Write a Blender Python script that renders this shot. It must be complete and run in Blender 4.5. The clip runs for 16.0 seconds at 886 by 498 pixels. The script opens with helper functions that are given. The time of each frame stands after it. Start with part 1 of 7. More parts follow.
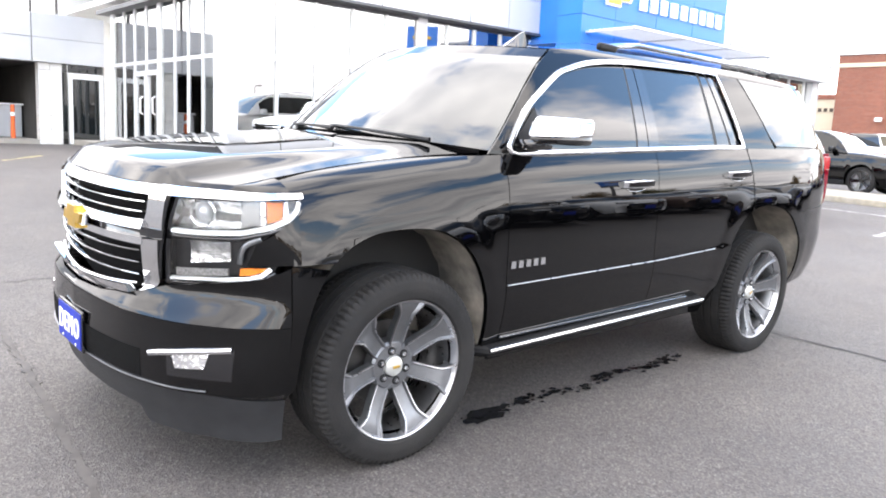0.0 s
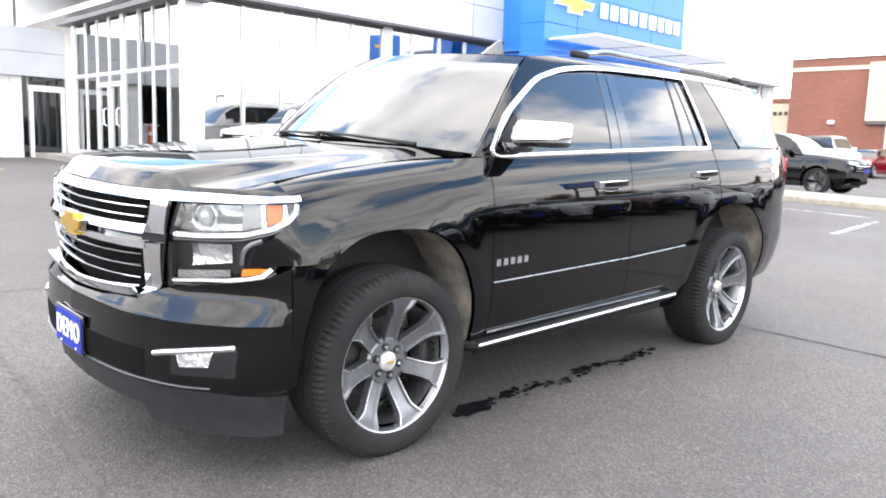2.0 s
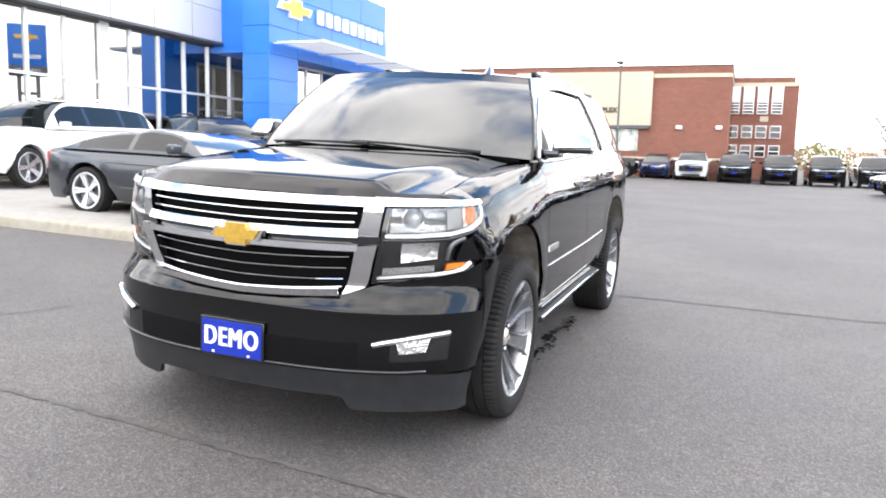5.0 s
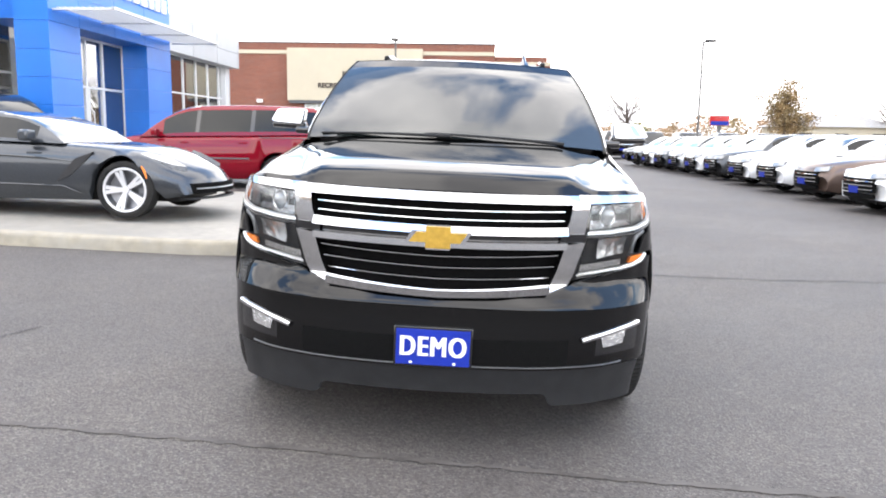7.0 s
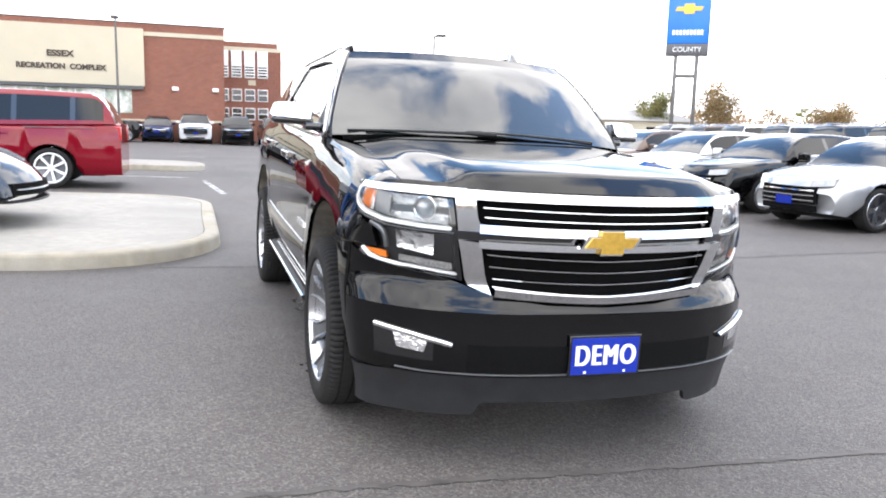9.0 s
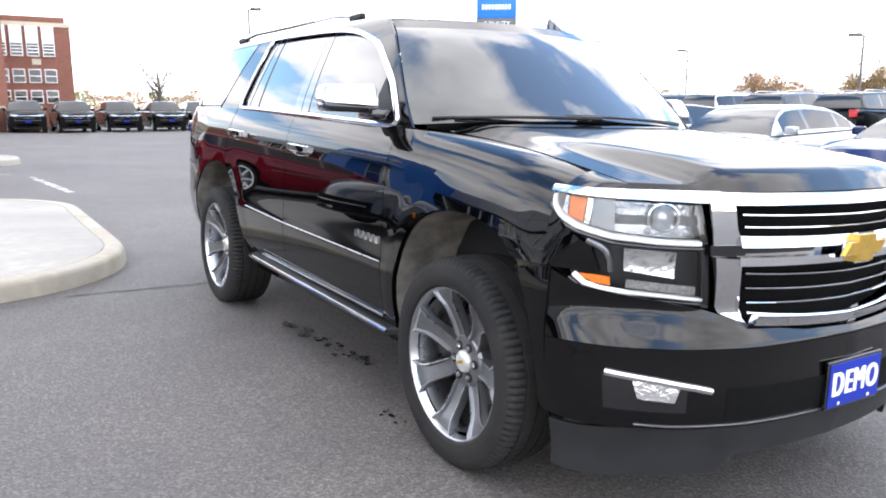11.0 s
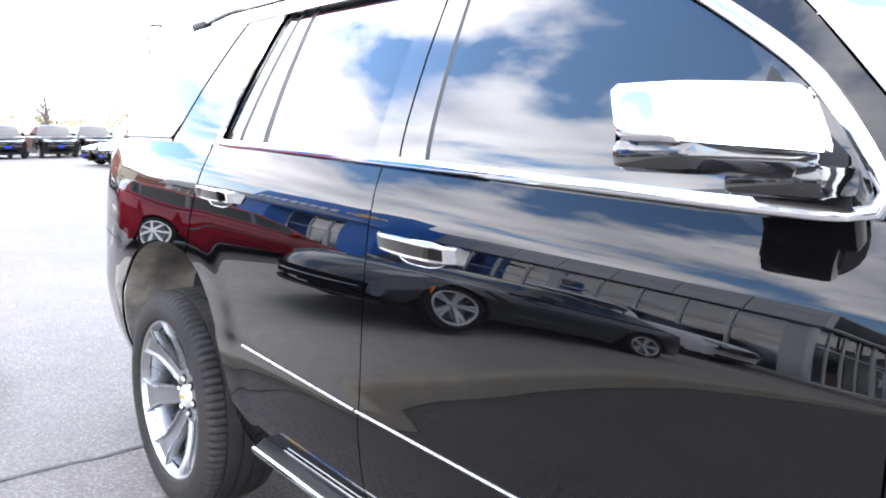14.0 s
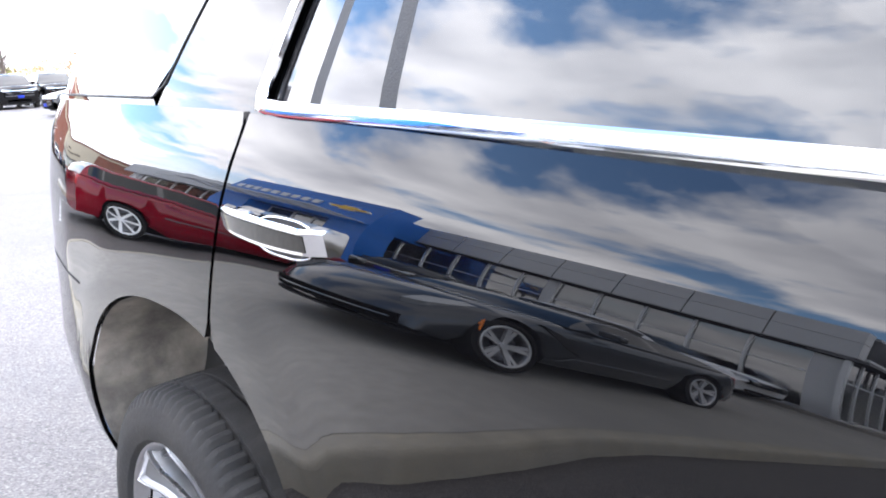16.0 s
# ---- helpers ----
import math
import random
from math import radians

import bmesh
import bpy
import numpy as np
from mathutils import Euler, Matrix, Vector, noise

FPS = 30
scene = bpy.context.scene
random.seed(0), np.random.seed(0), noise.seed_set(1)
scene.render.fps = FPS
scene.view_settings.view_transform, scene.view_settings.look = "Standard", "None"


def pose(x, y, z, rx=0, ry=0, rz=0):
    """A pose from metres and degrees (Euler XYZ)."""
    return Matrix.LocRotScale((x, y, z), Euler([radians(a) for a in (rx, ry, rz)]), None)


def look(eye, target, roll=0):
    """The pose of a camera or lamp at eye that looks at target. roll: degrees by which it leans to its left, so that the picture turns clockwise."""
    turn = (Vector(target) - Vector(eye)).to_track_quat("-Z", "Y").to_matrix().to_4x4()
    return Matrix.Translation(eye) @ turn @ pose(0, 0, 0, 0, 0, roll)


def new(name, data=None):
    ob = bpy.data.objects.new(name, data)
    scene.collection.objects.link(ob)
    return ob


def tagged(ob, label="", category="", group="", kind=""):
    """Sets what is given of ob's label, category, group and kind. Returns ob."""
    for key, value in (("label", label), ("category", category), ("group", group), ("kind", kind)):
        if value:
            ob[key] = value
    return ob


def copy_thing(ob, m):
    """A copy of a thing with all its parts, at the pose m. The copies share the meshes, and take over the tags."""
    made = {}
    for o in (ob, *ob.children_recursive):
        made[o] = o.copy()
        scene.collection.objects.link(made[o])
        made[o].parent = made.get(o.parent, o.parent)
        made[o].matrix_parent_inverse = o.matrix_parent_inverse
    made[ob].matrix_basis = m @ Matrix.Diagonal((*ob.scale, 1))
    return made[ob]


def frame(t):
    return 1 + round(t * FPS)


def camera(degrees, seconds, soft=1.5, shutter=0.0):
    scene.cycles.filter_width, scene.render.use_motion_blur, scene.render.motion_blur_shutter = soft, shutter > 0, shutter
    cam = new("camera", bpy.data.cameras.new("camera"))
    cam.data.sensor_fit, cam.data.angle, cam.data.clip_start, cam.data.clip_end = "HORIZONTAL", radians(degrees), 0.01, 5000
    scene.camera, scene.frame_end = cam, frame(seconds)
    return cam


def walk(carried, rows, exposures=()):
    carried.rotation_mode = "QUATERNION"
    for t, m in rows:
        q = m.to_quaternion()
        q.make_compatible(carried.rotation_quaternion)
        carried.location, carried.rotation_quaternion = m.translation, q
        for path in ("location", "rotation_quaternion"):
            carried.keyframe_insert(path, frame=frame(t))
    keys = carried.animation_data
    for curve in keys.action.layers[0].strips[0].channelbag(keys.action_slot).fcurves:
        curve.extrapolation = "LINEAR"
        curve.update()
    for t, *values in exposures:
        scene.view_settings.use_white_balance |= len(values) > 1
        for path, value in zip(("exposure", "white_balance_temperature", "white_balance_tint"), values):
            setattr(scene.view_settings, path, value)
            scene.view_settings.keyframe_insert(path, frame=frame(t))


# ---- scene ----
cam = camera(60.3, 16.0, soft=1.9)
PATH = [
    (0, (1.857, 3.340, 1.323), (0.556, 1.850, 1.025), 2.78),
    (0.5, (1.782, 3.276, 1.318), (0.467, 1.798, 1.025), 2.81),
    (1, (1.766, 3.258, 1.315), (0.455, 1.775, 1.028), 2.38),
    (1.5, (1.839, 3.287, 1.310), (0.504, 1.821, 1.044), 2.16),
    (2, (2.028, 3.380, 1.302), (0.659, 1.948, 1.028), 1.98),
    (2.5, (2.237, 3.407, 1.320), (0.829, 2.013, 1.049), 1.92),
    (3, (2.535, 3.297, 1.302), (0.971, 2.074, 1.064), 1.42),
    (3.5, (2.795, 3.068, 1.275), (1.152, 1.955, 1.024), 0.95),
    (4, (3.061, 2.750, 1.287), (1.350, 1.748, 1.027), 0.48),
    (4.2, (3.186, 2.619, 1.273), (1.447, 1.666, 1.015), 0.86),
    (6.3, (3.998, 0.868, 1.322), (2.047, 0.537, 1.034), 0.38),
    (6.5, (3.972, 0.685, 1.333), (2.015, 0.405, 1.029), 0.35),
    (7, (4.029, 0.206, 1.337), (2.054, 0.106, 1.041), 0.95),
    (7.5, (3.979, -0.252, 1.323), (2.002, -0.185, 1.025), 1.13),
    (8, (3.884, -0.708, 1.318), (1.922, -0.480, 1.002), 0.86),
    (8.2, (3.844, -0.894, 1.327), (1.894, -0.576, 1.018), 0.97),
    (10.3, (2.869, -2.290, 1.367), (1.144, -1.343, 1.008), 1.18),
    (10.5, (2.716, -2.368, 1.365), (1.014, -1.381, 1.004), 0.90),
    (11, (2.312, -2.490, 1.385), (0.657, -1.429, 1.019), -0.12),
    (11.5, (1.877, -2.462, 1.410), (0.249, -1.354, 1.062), -0.72),
    (12, (1.443, -2.413, 1.408), (-0.146, -1.244, 1.079), -0.17),
    (12.5, (1.033, -2.330, 1.414), (-0.503, -1.091, 1.086), -0.04),
    (13, (0.608, -2.182, 1.431), (-0.928, -0.944, 1.099), -0.37),
    (13.5, (0.172, -2.071, 1.431), (-1.354, -0.817, 1.115), 0.09),
    (14, (-0.218, -1.936, 1.424), (-1.737, -0.672, 1.115), -0.25),
    (14.5, (-0.604, -1.794, 1.424), (-2.135, -0.552, 1.089), -1.16),
    (15, (-1.035, -1.627, 1.440), (-2.551, -0.375, 1.072), -1.88),
    (15.5, (-1.388, -1.494, 1.435), (-2.887, -0.250, 0.984), -3.36),
    (16, (-1.578, -1.458, 1.447), (-3.040, -0.184, 0.958), -3.17),
]
walk(cam, [(t, look(eye, target, roll)) for t, eye, target, roll in PATH], exposures=[(0.0, 2.08, 6500, 13), (3.5, 1.95, 6500, 12), (8.0, 1.6, 6400, 12), (11.0, 1.65, 6200, 13), (13.0, 2.45, 6050, 14), (15.5, 2.78, 6050, 14), (16.0, 2.78, 6050, 14)])

# ---- world and sun ----
world = bpy.data.worlds.new("sky")
scene.world = world
world.use_nodes = True
SUN_EL, SUN_AZ = radians(38), radians(70)


def sky_nodes():
    nt = world.node_tree
    N, L = nt.nodes, nt.links
    N.clear()
    out = N.new("ShaderNodeOutputWorld")
    bg = N.new("ShaderNodeBackground")
    bg.inputs["Strength"].default_value = 0.15
    sky = N.new("ShaderNodeTexSky")
    sky.sky_type = "NISHITA"
    sky.sun_disc = False
    sky.sun_elevation, sky.sun_rotation = SUN_EL, SUN_AZ
    sky.air_density, sky.dust_density, sky.ozone_density = 1.7, 0.6, 2.5
    tc = N.new("ShaderNodeTexCoord")
    sep = N.new("ShaderNodeSeparateXYZ")
    L.new(tc.outputs["Generated"], sep.inputs[0])
    up = N.new("ShaderNodeMath"); up.operation = "MAXIMUM"; up.inputs[1].default_value = 0.0
    L.new(sep.outputs["Z"], up.inputs[0])
    add = N.new("ShaderNodeMath"); add.inputs[1].default_value = 0.22
    L.new(up.outputs[0], add.inputs[0])
    comb = N.new("ShaderNodeCombineXYZ")
    for k, axis in enumerate("XY"):
        d = N.new("ShaderNodeMath"); d.operation = "DIVIDE"
        L.new(sep.outputs[axis], d.inputs[0]); L.new(add.outputs[0], d.inputs[1])
        L.new(d.outputs[0], comb.inputs[k])
    drift = N.new("ShaderNodeVectorMath"); drift.operation = "ADD"; drift.inputs[1].default_value = (3.7, 1.3, 0.0)
    L.new(comb.outputs[0], drift.inputs[0])
    big = N.new("ShaderNodeTexNoise")
    big.inputs["Scale"].default_value = 1.5; big.inputs["Detail"].default_value = 8
    big.inputs["Roughness"].default_value = 0.55; big.inputs["Distortion"].default_value = 0.25
    L.new(drift.outputs[0], big.inputs["Vector"])
    ramp = N.new("ShaderNodeValToRGB")
    ramp.color_ramp.elements[0].position, ramp.color_ramp.elements[1].position = 0.425, 0.505
    L.new(big.outputs["Fac"], ramp.inputs["Fac"])
    # towards the horizon the clouds close up
    low = N.new("ShaderNodeMapRange")
    low.inputs["From Min"].default_value, low.inputs["From Max"].default_value = 0.30, 0.10
    low.inputs["To Min"].default_value, low.inputs["To Max"].default_value = 0.0, 1.0
    L.new(sep.outputs["Z"], low.inputs["Value"])
    mx = N.new("ShaderNodeMath"); mx.operation = "MAXIMUM"
    L.new(ramp.outputs["Color"], mx.inputs[0]); L.new(low.outputs[0], mx.inputs[1])
    shade = N.new("ShaderNodeTexNoise")
    shade.inputs["Scale"].default_value = 2.3; shade.inputs["Detail"].default_value = 5
    L.new(comb.outputs[0], shade.inputs["Vector"])
    tone = N.new("ShaderNodeValToRGB")
    e = tone.color_ramp.elements
    e[0].position, e[0].color = 0.33, (5.4, 5.4, 5.6, 1)
    e[1].position, e[1].color = 0.66, (11.2, 10.9, 10.5, 1)
    L.new(shade.outputs["Fac"], tone.inputs["Fac"])
    mix = N.new("ShaderNodeMix"); mix.data_type = "RGBA"
    L.new(mx.outputs[0], mix.inputs["Factor"])
    deep = N.new("ShaderNodeMix"); deep.data_type = "RGBA"; deep.blend_type = "MULTIPLY"; deep.inputs["Factor"].default_value = 1.0
    deep.inputs[7].default_value = (0.97, 1.08, 1.22, 1)
    L.new(sky.outputs["Color"], deep.inputs[6]); L.new(deep.outputs[2], mix.inputs[6]); L.new(tone.outputs["Color"], mix.inputs[7])
    L.new(mix.outputs[2], bg.inputs["Color"])
    L.new(bg.outputs[0], out.inputs["Surface"])


sky_nodes()
sun = new("sun", bpy.data.lights.new("sun", "SUN"))
sun.data.energy, sun.data.angle, sun.data.color = 0.3, radians(178), (1.0, 0.96, 0.9)
sun.matrix_world = look((30 * math.sin(SUN_AZ), 30 * math.cos(SUN_AZ), 30 * math.tan(SUN_EL)), (0, 0, 0))


# ---- materials ----
def material(name, colour, rough=0.5, metal=0.0, spread=0.15, scale=6.0, bump=0.0, bump_scale=40.0, coat=0.0, coat_rough=0.03,
             second=None, second_scale=0.6, spec=0.5, per_piece=0.0, rough_var=0.1):
    """A surface with colour that varies at two scales, uneven roughness and fine relief."""
    m = bpy.data.materials.new(name)
    m.use_nodes = True
    nt = m.node_tree
    N, L = nt.nodes, nt.links
    b = N["Principled BSDF"]
    b.inputs["Metallic"].default_value = metal
    b.inputs["Roughness"].default_value = rough
    b.inputs["Specular IOR Level"].default_value = spec
    b.inputs["Coat Weight"].default_value = coat
    b.inputs["Coat Roughness"].default_value = coat_rough
    b.inputs["Coat IOR"].default_value = 1.46
    tc = N.new("ShaderNodeTexCoord")
    fine = N.new("ShaderNodeTexNoise"); fine.inputs["Scale"].default_value = scale; fine.inputs["Detail"].default_value = 5
    L.new(tc.outputs["Object"], fine.inputs["Vector"])
    r = N.new("ShaderNodeValToRGB")
    lo = tuple(c * (1 - spread) for c in colour); hi = tuple(min(1, c * (1 + spread)) for c in colour)
    r.color_ramp.elements[0].position, r.color_ramp.elements[0].color = 0.3, (*lo, 1)
    r.color_ramp.elements[1].position, r.color_ramp.elements[1].color = 0.7, (*hi, 1)
    L.new(fine.outputs["Fac"], r.inputs["Fac"])
    col = r.outputs["Color"]
    if second:
        wide = N.new("ShaderNodeTexNoise"); wide.inputs["Scale"].default_value = second_scale; wide.inputs["Detail"].default_value = 7
        wide.inputs["Roughness"].default_value = 0.6
        L.new(tc.outputs["Object"], wide.inputs["Vector"])
        wr = N.new("ShaderNodeValToRGB")
        wr.color_ramp.elements[0].position, wr.color_ramp.elements[1].position = 0.42, 0.66
        L.new(wide.outputs["Fac"], wr.inputs["Fac"])
        mix = N.new("ShaderNodeMix"); mix.data_type = "RGBA"
        L.new(wr.outputs["Color"], mix.inputs["Factor"]); L.new(col, mix.inputs[6])
        mix.inputs[7].default_value = (*second, 1)
        col = mix.outputs[2]
    if per_piece:
        info = N.new("ShaderNodeObjectInfo")
        hs = N.new("ShaderNodeHueSaturation")
        mr = N.new("ShaderNodeMapRange")
        mr.inputs["To Min"].default_value, mr.inputs["To Max"].default_value = 1 - per_piece, 1 + per_piece
        L.new(info.outputs["Random"], mr.inputs["Value"]); L.new(mr.outputs[0], hs.inputs["Value"]); L.new(col, hs.inputs["Color"])
        col = hs.outputs["Color"]
    L.new(col, b.inputs["Base Color"])
    if rough_var:
        rr = N.new("ShaderNodeMapRange")
        rr.inputs["To Min"].default_value, rr.inputs["To Max"].default_value = max(0.0, rough * (1 - rough_var)), min(1, rough * (1 + rough_var))
        L.new(fine.outputs["Fac"], rr.inputs["Value"]); L.new(rr.outputs[0], b.inputs["Roughness"])
    if bump:
        bn = N.new("ShaderNodeTexNoise"); bn.inputs["Scale"].default_value = bump_scale; bn.inputs["Detail"].default_value = 4
        L.new(tc.outputs["Object"], bn.inputs["Vector"])
        bp = N.new("ShaderNodeBump"); bp.inputs["Strength"].default_value = bump; bp.inputs["Distance"].default_value = 0.01
        L.new(bn.outputs["Fac"], bp.inputs["Height"]); L.new(bp.outputs[0], b.inputs["Normal"])
    return m


def glass_material(name, tint, rough=0.01, clear=0.0, ior=1.5):
    """Tinted pane: dark body with a mirror-like surface; clear lets light through."""
    m = bpy.data.materials.new(name)
    m.use_nodes = True
    b = m.node_tree.nodes["Principled BSDF"]
    b.inputs["Base Color"].default_value = (*tint, 1)
    b.inputs["Roughness"].default_value = rough
    b.inputs["IOR"].default_value = ior
    b.inputs["Coat IOR"].default_value = ior
    b.inputs["Specular IOR Level"].default_value = 0.1
    b.inputs["Transmission Weight"].default_value = clear
    b.inputs["Coat Weight"].default_value = 1.0 if clear < 0.5 else 0.0
    b.inputs["Coat Roughness"].default_value = 0.0
    return m


def thin_glass(name, tint=(0.75, 0.8, 0.8), gloss=1.0, ior=1.9):
    """Window pane: part see-through, part mirror by Fresnel."""
    m = bpy.data.materials.new(name)
    m.use_nodes = True
    nt = m.node_tree
    N, L = nt.nodes, nt.links
    N.clear()
    out = N.new("ShaderNodeOutputMaterial")
    tr = N.new("ShaderNodeBsdfTransparent"); tr.inputs["Color"].default_value = (*tint, 1)
    gl = N.new("ShaderNodeBsdfGlossy"); gl.inputs["Roughness"].default_value = 0.0; gl.inputs["Color"].default_value = (gloss, gloss, gloss, 1)
    fr = N.new("ShaderNodeFresnel"); fr.inputs["IOR"].default_value = ior
    mx = N.new("ShaderNodeMixShader")
    L.new(fr.outputs[0], mx.inputs[0]); L.new(tr.outputs[0], mx.inputs[1]); L.new(gl.outputs[0], mx.inputs[2])
    L.new(mx.outputs[0], out.inputs["Surface"])
    return m


def asphalt_material():
    m = bpy.data.materials.new("asphalt")
    m.use_nodes = True
    nt = m.node_tree
    N, L = nt.nodes, nt.links
    b = N["Principled BSDF"]
    tc = N.new("ShaderNodeTexCoord")

    def noise_tex(scale, detail=4, rough=0.5):
        n = N.new("ShaderNodeTexNoise"); n.inputs["Scale"].default_value = scale; n.inputs["Detail"].default_value = detail
        n.inputs["Roughness"].default_value = rough
        L.new(tc.outputs["Object"], n.inputs["Vector"])
        return n

    def ramp(fac, a, b_, ca, cb):
        r = N.new("ShaderNodeValToRGB")
        r.color_ramp.elements[0].position, r.color_ramp.elements[0].color = a, (*ca, 1)
        r.color_ramp.elements[1].position, r.color_ramp.elements[1].color = b_, (*cb, 1)
        L.new(fac, r.inputs["Fac"])
        return r.outputs["Color"]

    def mixed(kind, fac, a, b_):
        x = N.new("ShaderNodeMix"); x.data_type = "RGBA"; x.blend_type = kind
        if isinstance(fac, float):
            x.inputs["Factor"].default_value = fac
        else:
            L.new(fac, x.inputs["Factor"])
        L.new(a, x.inputs[6]); L.new(b_, x.inputs[7])
        return x.outputs[2]

    grit = N.new("ShaderNodeTexVoronoi"); grit.inputs["Scale"].default_value = 125
    L.new(tc.outputs["Object"], grit.inputs["Vector"])
    stone = ramp(grit.outputs["Color"], 0.1, 0.95, (0.036, 0.032, 0.0305), (0.129, 0.112, 0.101))
    stone_ramp = stone.node.color_ramp
    for pos, col in ((0.72, (0.098, 0.088, 0.081)), (0.86, (0.138, 0.126, 0.116))):
        el = stone_ramp.elements.new(pos)
        el.color = (*col, 1)
    stone_ramp.elements[-1].color = (0.15, 0.14, 0.13, 1)
    patches = ramp(noise_tex(0.35, 6, 0.6).outputs["Fac"], 0.35, 0.68, (0.86, 0.86, 0.88), (1.26, 1.25, 1.23))
    marks = ramp(noise_tex(2.2, 8, 0.65).outputs["Fac"], 0.3, 0.75, (0.85, 0.85, 0.86), (1.1, 1.1, 1.09))
    col = mixed("MULTIPLY", 1.0, mixed("MULTIPLY", 1.0, stone, patches), marks)
    L.new(col, b.inputs["Base Color"])
    rr = N.new("ShaderNodeMapRange"); rr.inputs["To Min"].default_value, rr.inputs["To Max"].default_value = 0.55, 0.85
    L.new(noise_tex(0.7, 5).outputs["Fac"], rr.inputs["Value"]); L.new(rr.outputs[0], b.inputs["Roughness"])
    bp = N.new("ShaderNodeBump"); bp.inputs["Strength"].default_value = 0.5; bp.inputs["Distance"].default_value = 0.006
    L.new(grit.outputs["Distance"], bp.inputs["Height"]); L.new(bp.outputs[0], b.inputs["Normal"])
    return m


def brick_material():
    m = bpy.data.materials.new("brickwork")
    m.use_nodes = True
    nt = m.node_tree
    N, L = nt.nodes, nt.links
    b = N["Principled BSDF"]; b.inputs["Roughness"].default_value = 0.85
    tc = N.new("ShaderNodeTexCoord")
    sep = N.new("ShaderNodeSeparateXYZ"); L.new(tc.outputs["Object"], sep.inputs[0])
    add = N.new("ShaderNodeMath"); L.new(sep.outputs["X"], add.inputs[0]); L.new(sep.outputs["Y"], add.inputs[1])
    cb = N.new("ShaderNodeCombineXYZ"); L.new(add.outputs[0], cb.inputs[0]); L.new(sep.outputs["Z"], cb.inputs[1])
    br = N.new("ShaderNodeTexBrick")
    br.inputs["Color1"].default_value = (0.235, 0.075, 0.042, 1); br.inputs["Color2"].default_value = (0.17, 0.052, 0.032, 1)
    br.inputs["Mortar"].default_value = (0.22, 0.15, 0.115, 1); br.inputs["Scale"].default_value = 1.0
    br.inputs["Mortar Size"].default_value = 0.008; br.inputs["Brick Width"].default_value = 0.22; br.inputs["Row Height"].default_value = 0.075
    L.new(cb.outputs[0], br.inputs["Vector"])
    n = N.new("ShaderNodeTexNoise"); n.inputs["Scale"].default_value = 0.4; n.inputs["Detail"].default_value = 6
    L.new(tc.outputs["Object"], n.inputs["Vector"])
    r = N.new("ShaderNodeValToRGB"); r.color_ramp.elements[0].color = (0.82, 0.82, 0.82, 1); r.color_ramp.elements[1].color = (1.12, 1.1, 1.1, 1)
    L.new(n.outputs["Fac"], r.inputs["Fac"])
    x = N.new("ShaderNodeMix"); x.data_type = "RGBA"; x.blend_type = "MULTIPLY"; x.inputs["Factor"].default_value = 1
    L.new(br.outputs["Color"], x.inputs[6]); L.new(r.outputs["Color"], x.inputs[7]); L.new(x.outputs[2], b.inputs["Base Color"])
    return m


ASPHALT, BRICK = asphalt_material(), brick_material()
PAINT_BLACK = material("black paint", (0.001, 0.001, 0.0012), 0.5, 0.0, 0.2, 60, coat=1.0, coat_rough=0.0, spec=0.0)
GREY_PAINT = material("dark grey paint", (0.055, 0.06, 0.068), 0.3, 0.6, 0.1, 60, coat=1.0, spec=0.0)
RED_PAINT = material("red paint", (0.17, 0.003, 0.011), 0.4, 0.0, 0.1, 60, coat=1.0, spec=0.0)
WHITE_PAINT = material("white paint", (0.72, 0.72, 0.72), 0.35, 0.0, 0.03, 60, coat=1.0, spec=0.0)
BLUE_PAINT = material("dark blue paint", (0.012, 0.024, 0.08), 0.3, 0.4, 0.1, 60, coat=1.0, spec=0.0)
SILVER_PAINT = material("silver paint", (0.42, 0.43, 0.44), 0.3, 0.6, 0.05, 60, coat=1.0, spec=0.0)
BROWN_PAINT = material("brown paint", (0.11, 0.075, 0.06), 0.3, 0.5, 0.1, 60, coat=1.0, spec=0.0)
CHROME = material("chrome", (0.72, 0.73, 0.745), 0.06, 1.0, 0.02, 8, rough_var=0.4)
ALLOY = material("machined alloy", (0.52, 0.525, 0.54), 0.28, 1.0, 0.08, 30)
CAP_SILVER = material("bright silver cap", (0.62, 0.62, 0.58), 0.35, 0.6, 0.08, 30)
ALLOY_SATIN = material("satin grey alloy", (0.20, 0.204, 0.212), 0.40, 0.85, 0.08, 30)
ALLOY_DARK = material("grey painted alloy", (0.24, 0.245, 0.26), 0.35, 0.8, 0.1, 30)
RUBBER = material("tyre rubber", (0.014, 0.0138, 0.0138), 0.8, 0.0, 0.3, 14, bump=0.2, bump_scale=120, spec=0.2, second=(0.024, 0.0228, 0.0215), second_scale=3)
PLASTIC = material("black plastic", (0.007, 0.007, 0.0075), 0.5, 0.0, 0.2, 30, spec=0.25, bump=0.15, bump_scale=300)
PLASTIC_GREY = material("dark grey air dam plastic", (0.020, 0.0203, 0.0215), 0.5, 0.0, 0.2, 12, spec=0.3, bump=0.1, bump_scale=300)
GRILLE_BLACK = material("black grille mesh", (0.004, 0.004, 0.004), 0.9, 0.0, 0.3, 60, spec=0.1, bump=0.4, bump_scale=200)
GLOSS_BLACK = material("gloss black trim", (0.004, 0.004, 0.005), 0.1, 0.0, 0.1, 20, coat=1.0)
LINER = material("dusty wheel arch liner", (0.23, 0.205, 0.17), 0.9, 0.0, 0.45, 7, bump=0.6, bump_scale=24, second=(0.06, 0.055, 0.05), second_scale=3.2)
UNDER = material("underbody", (0.006, 0.006, 0.006), 0.8, 0.0, 0.3, 10)
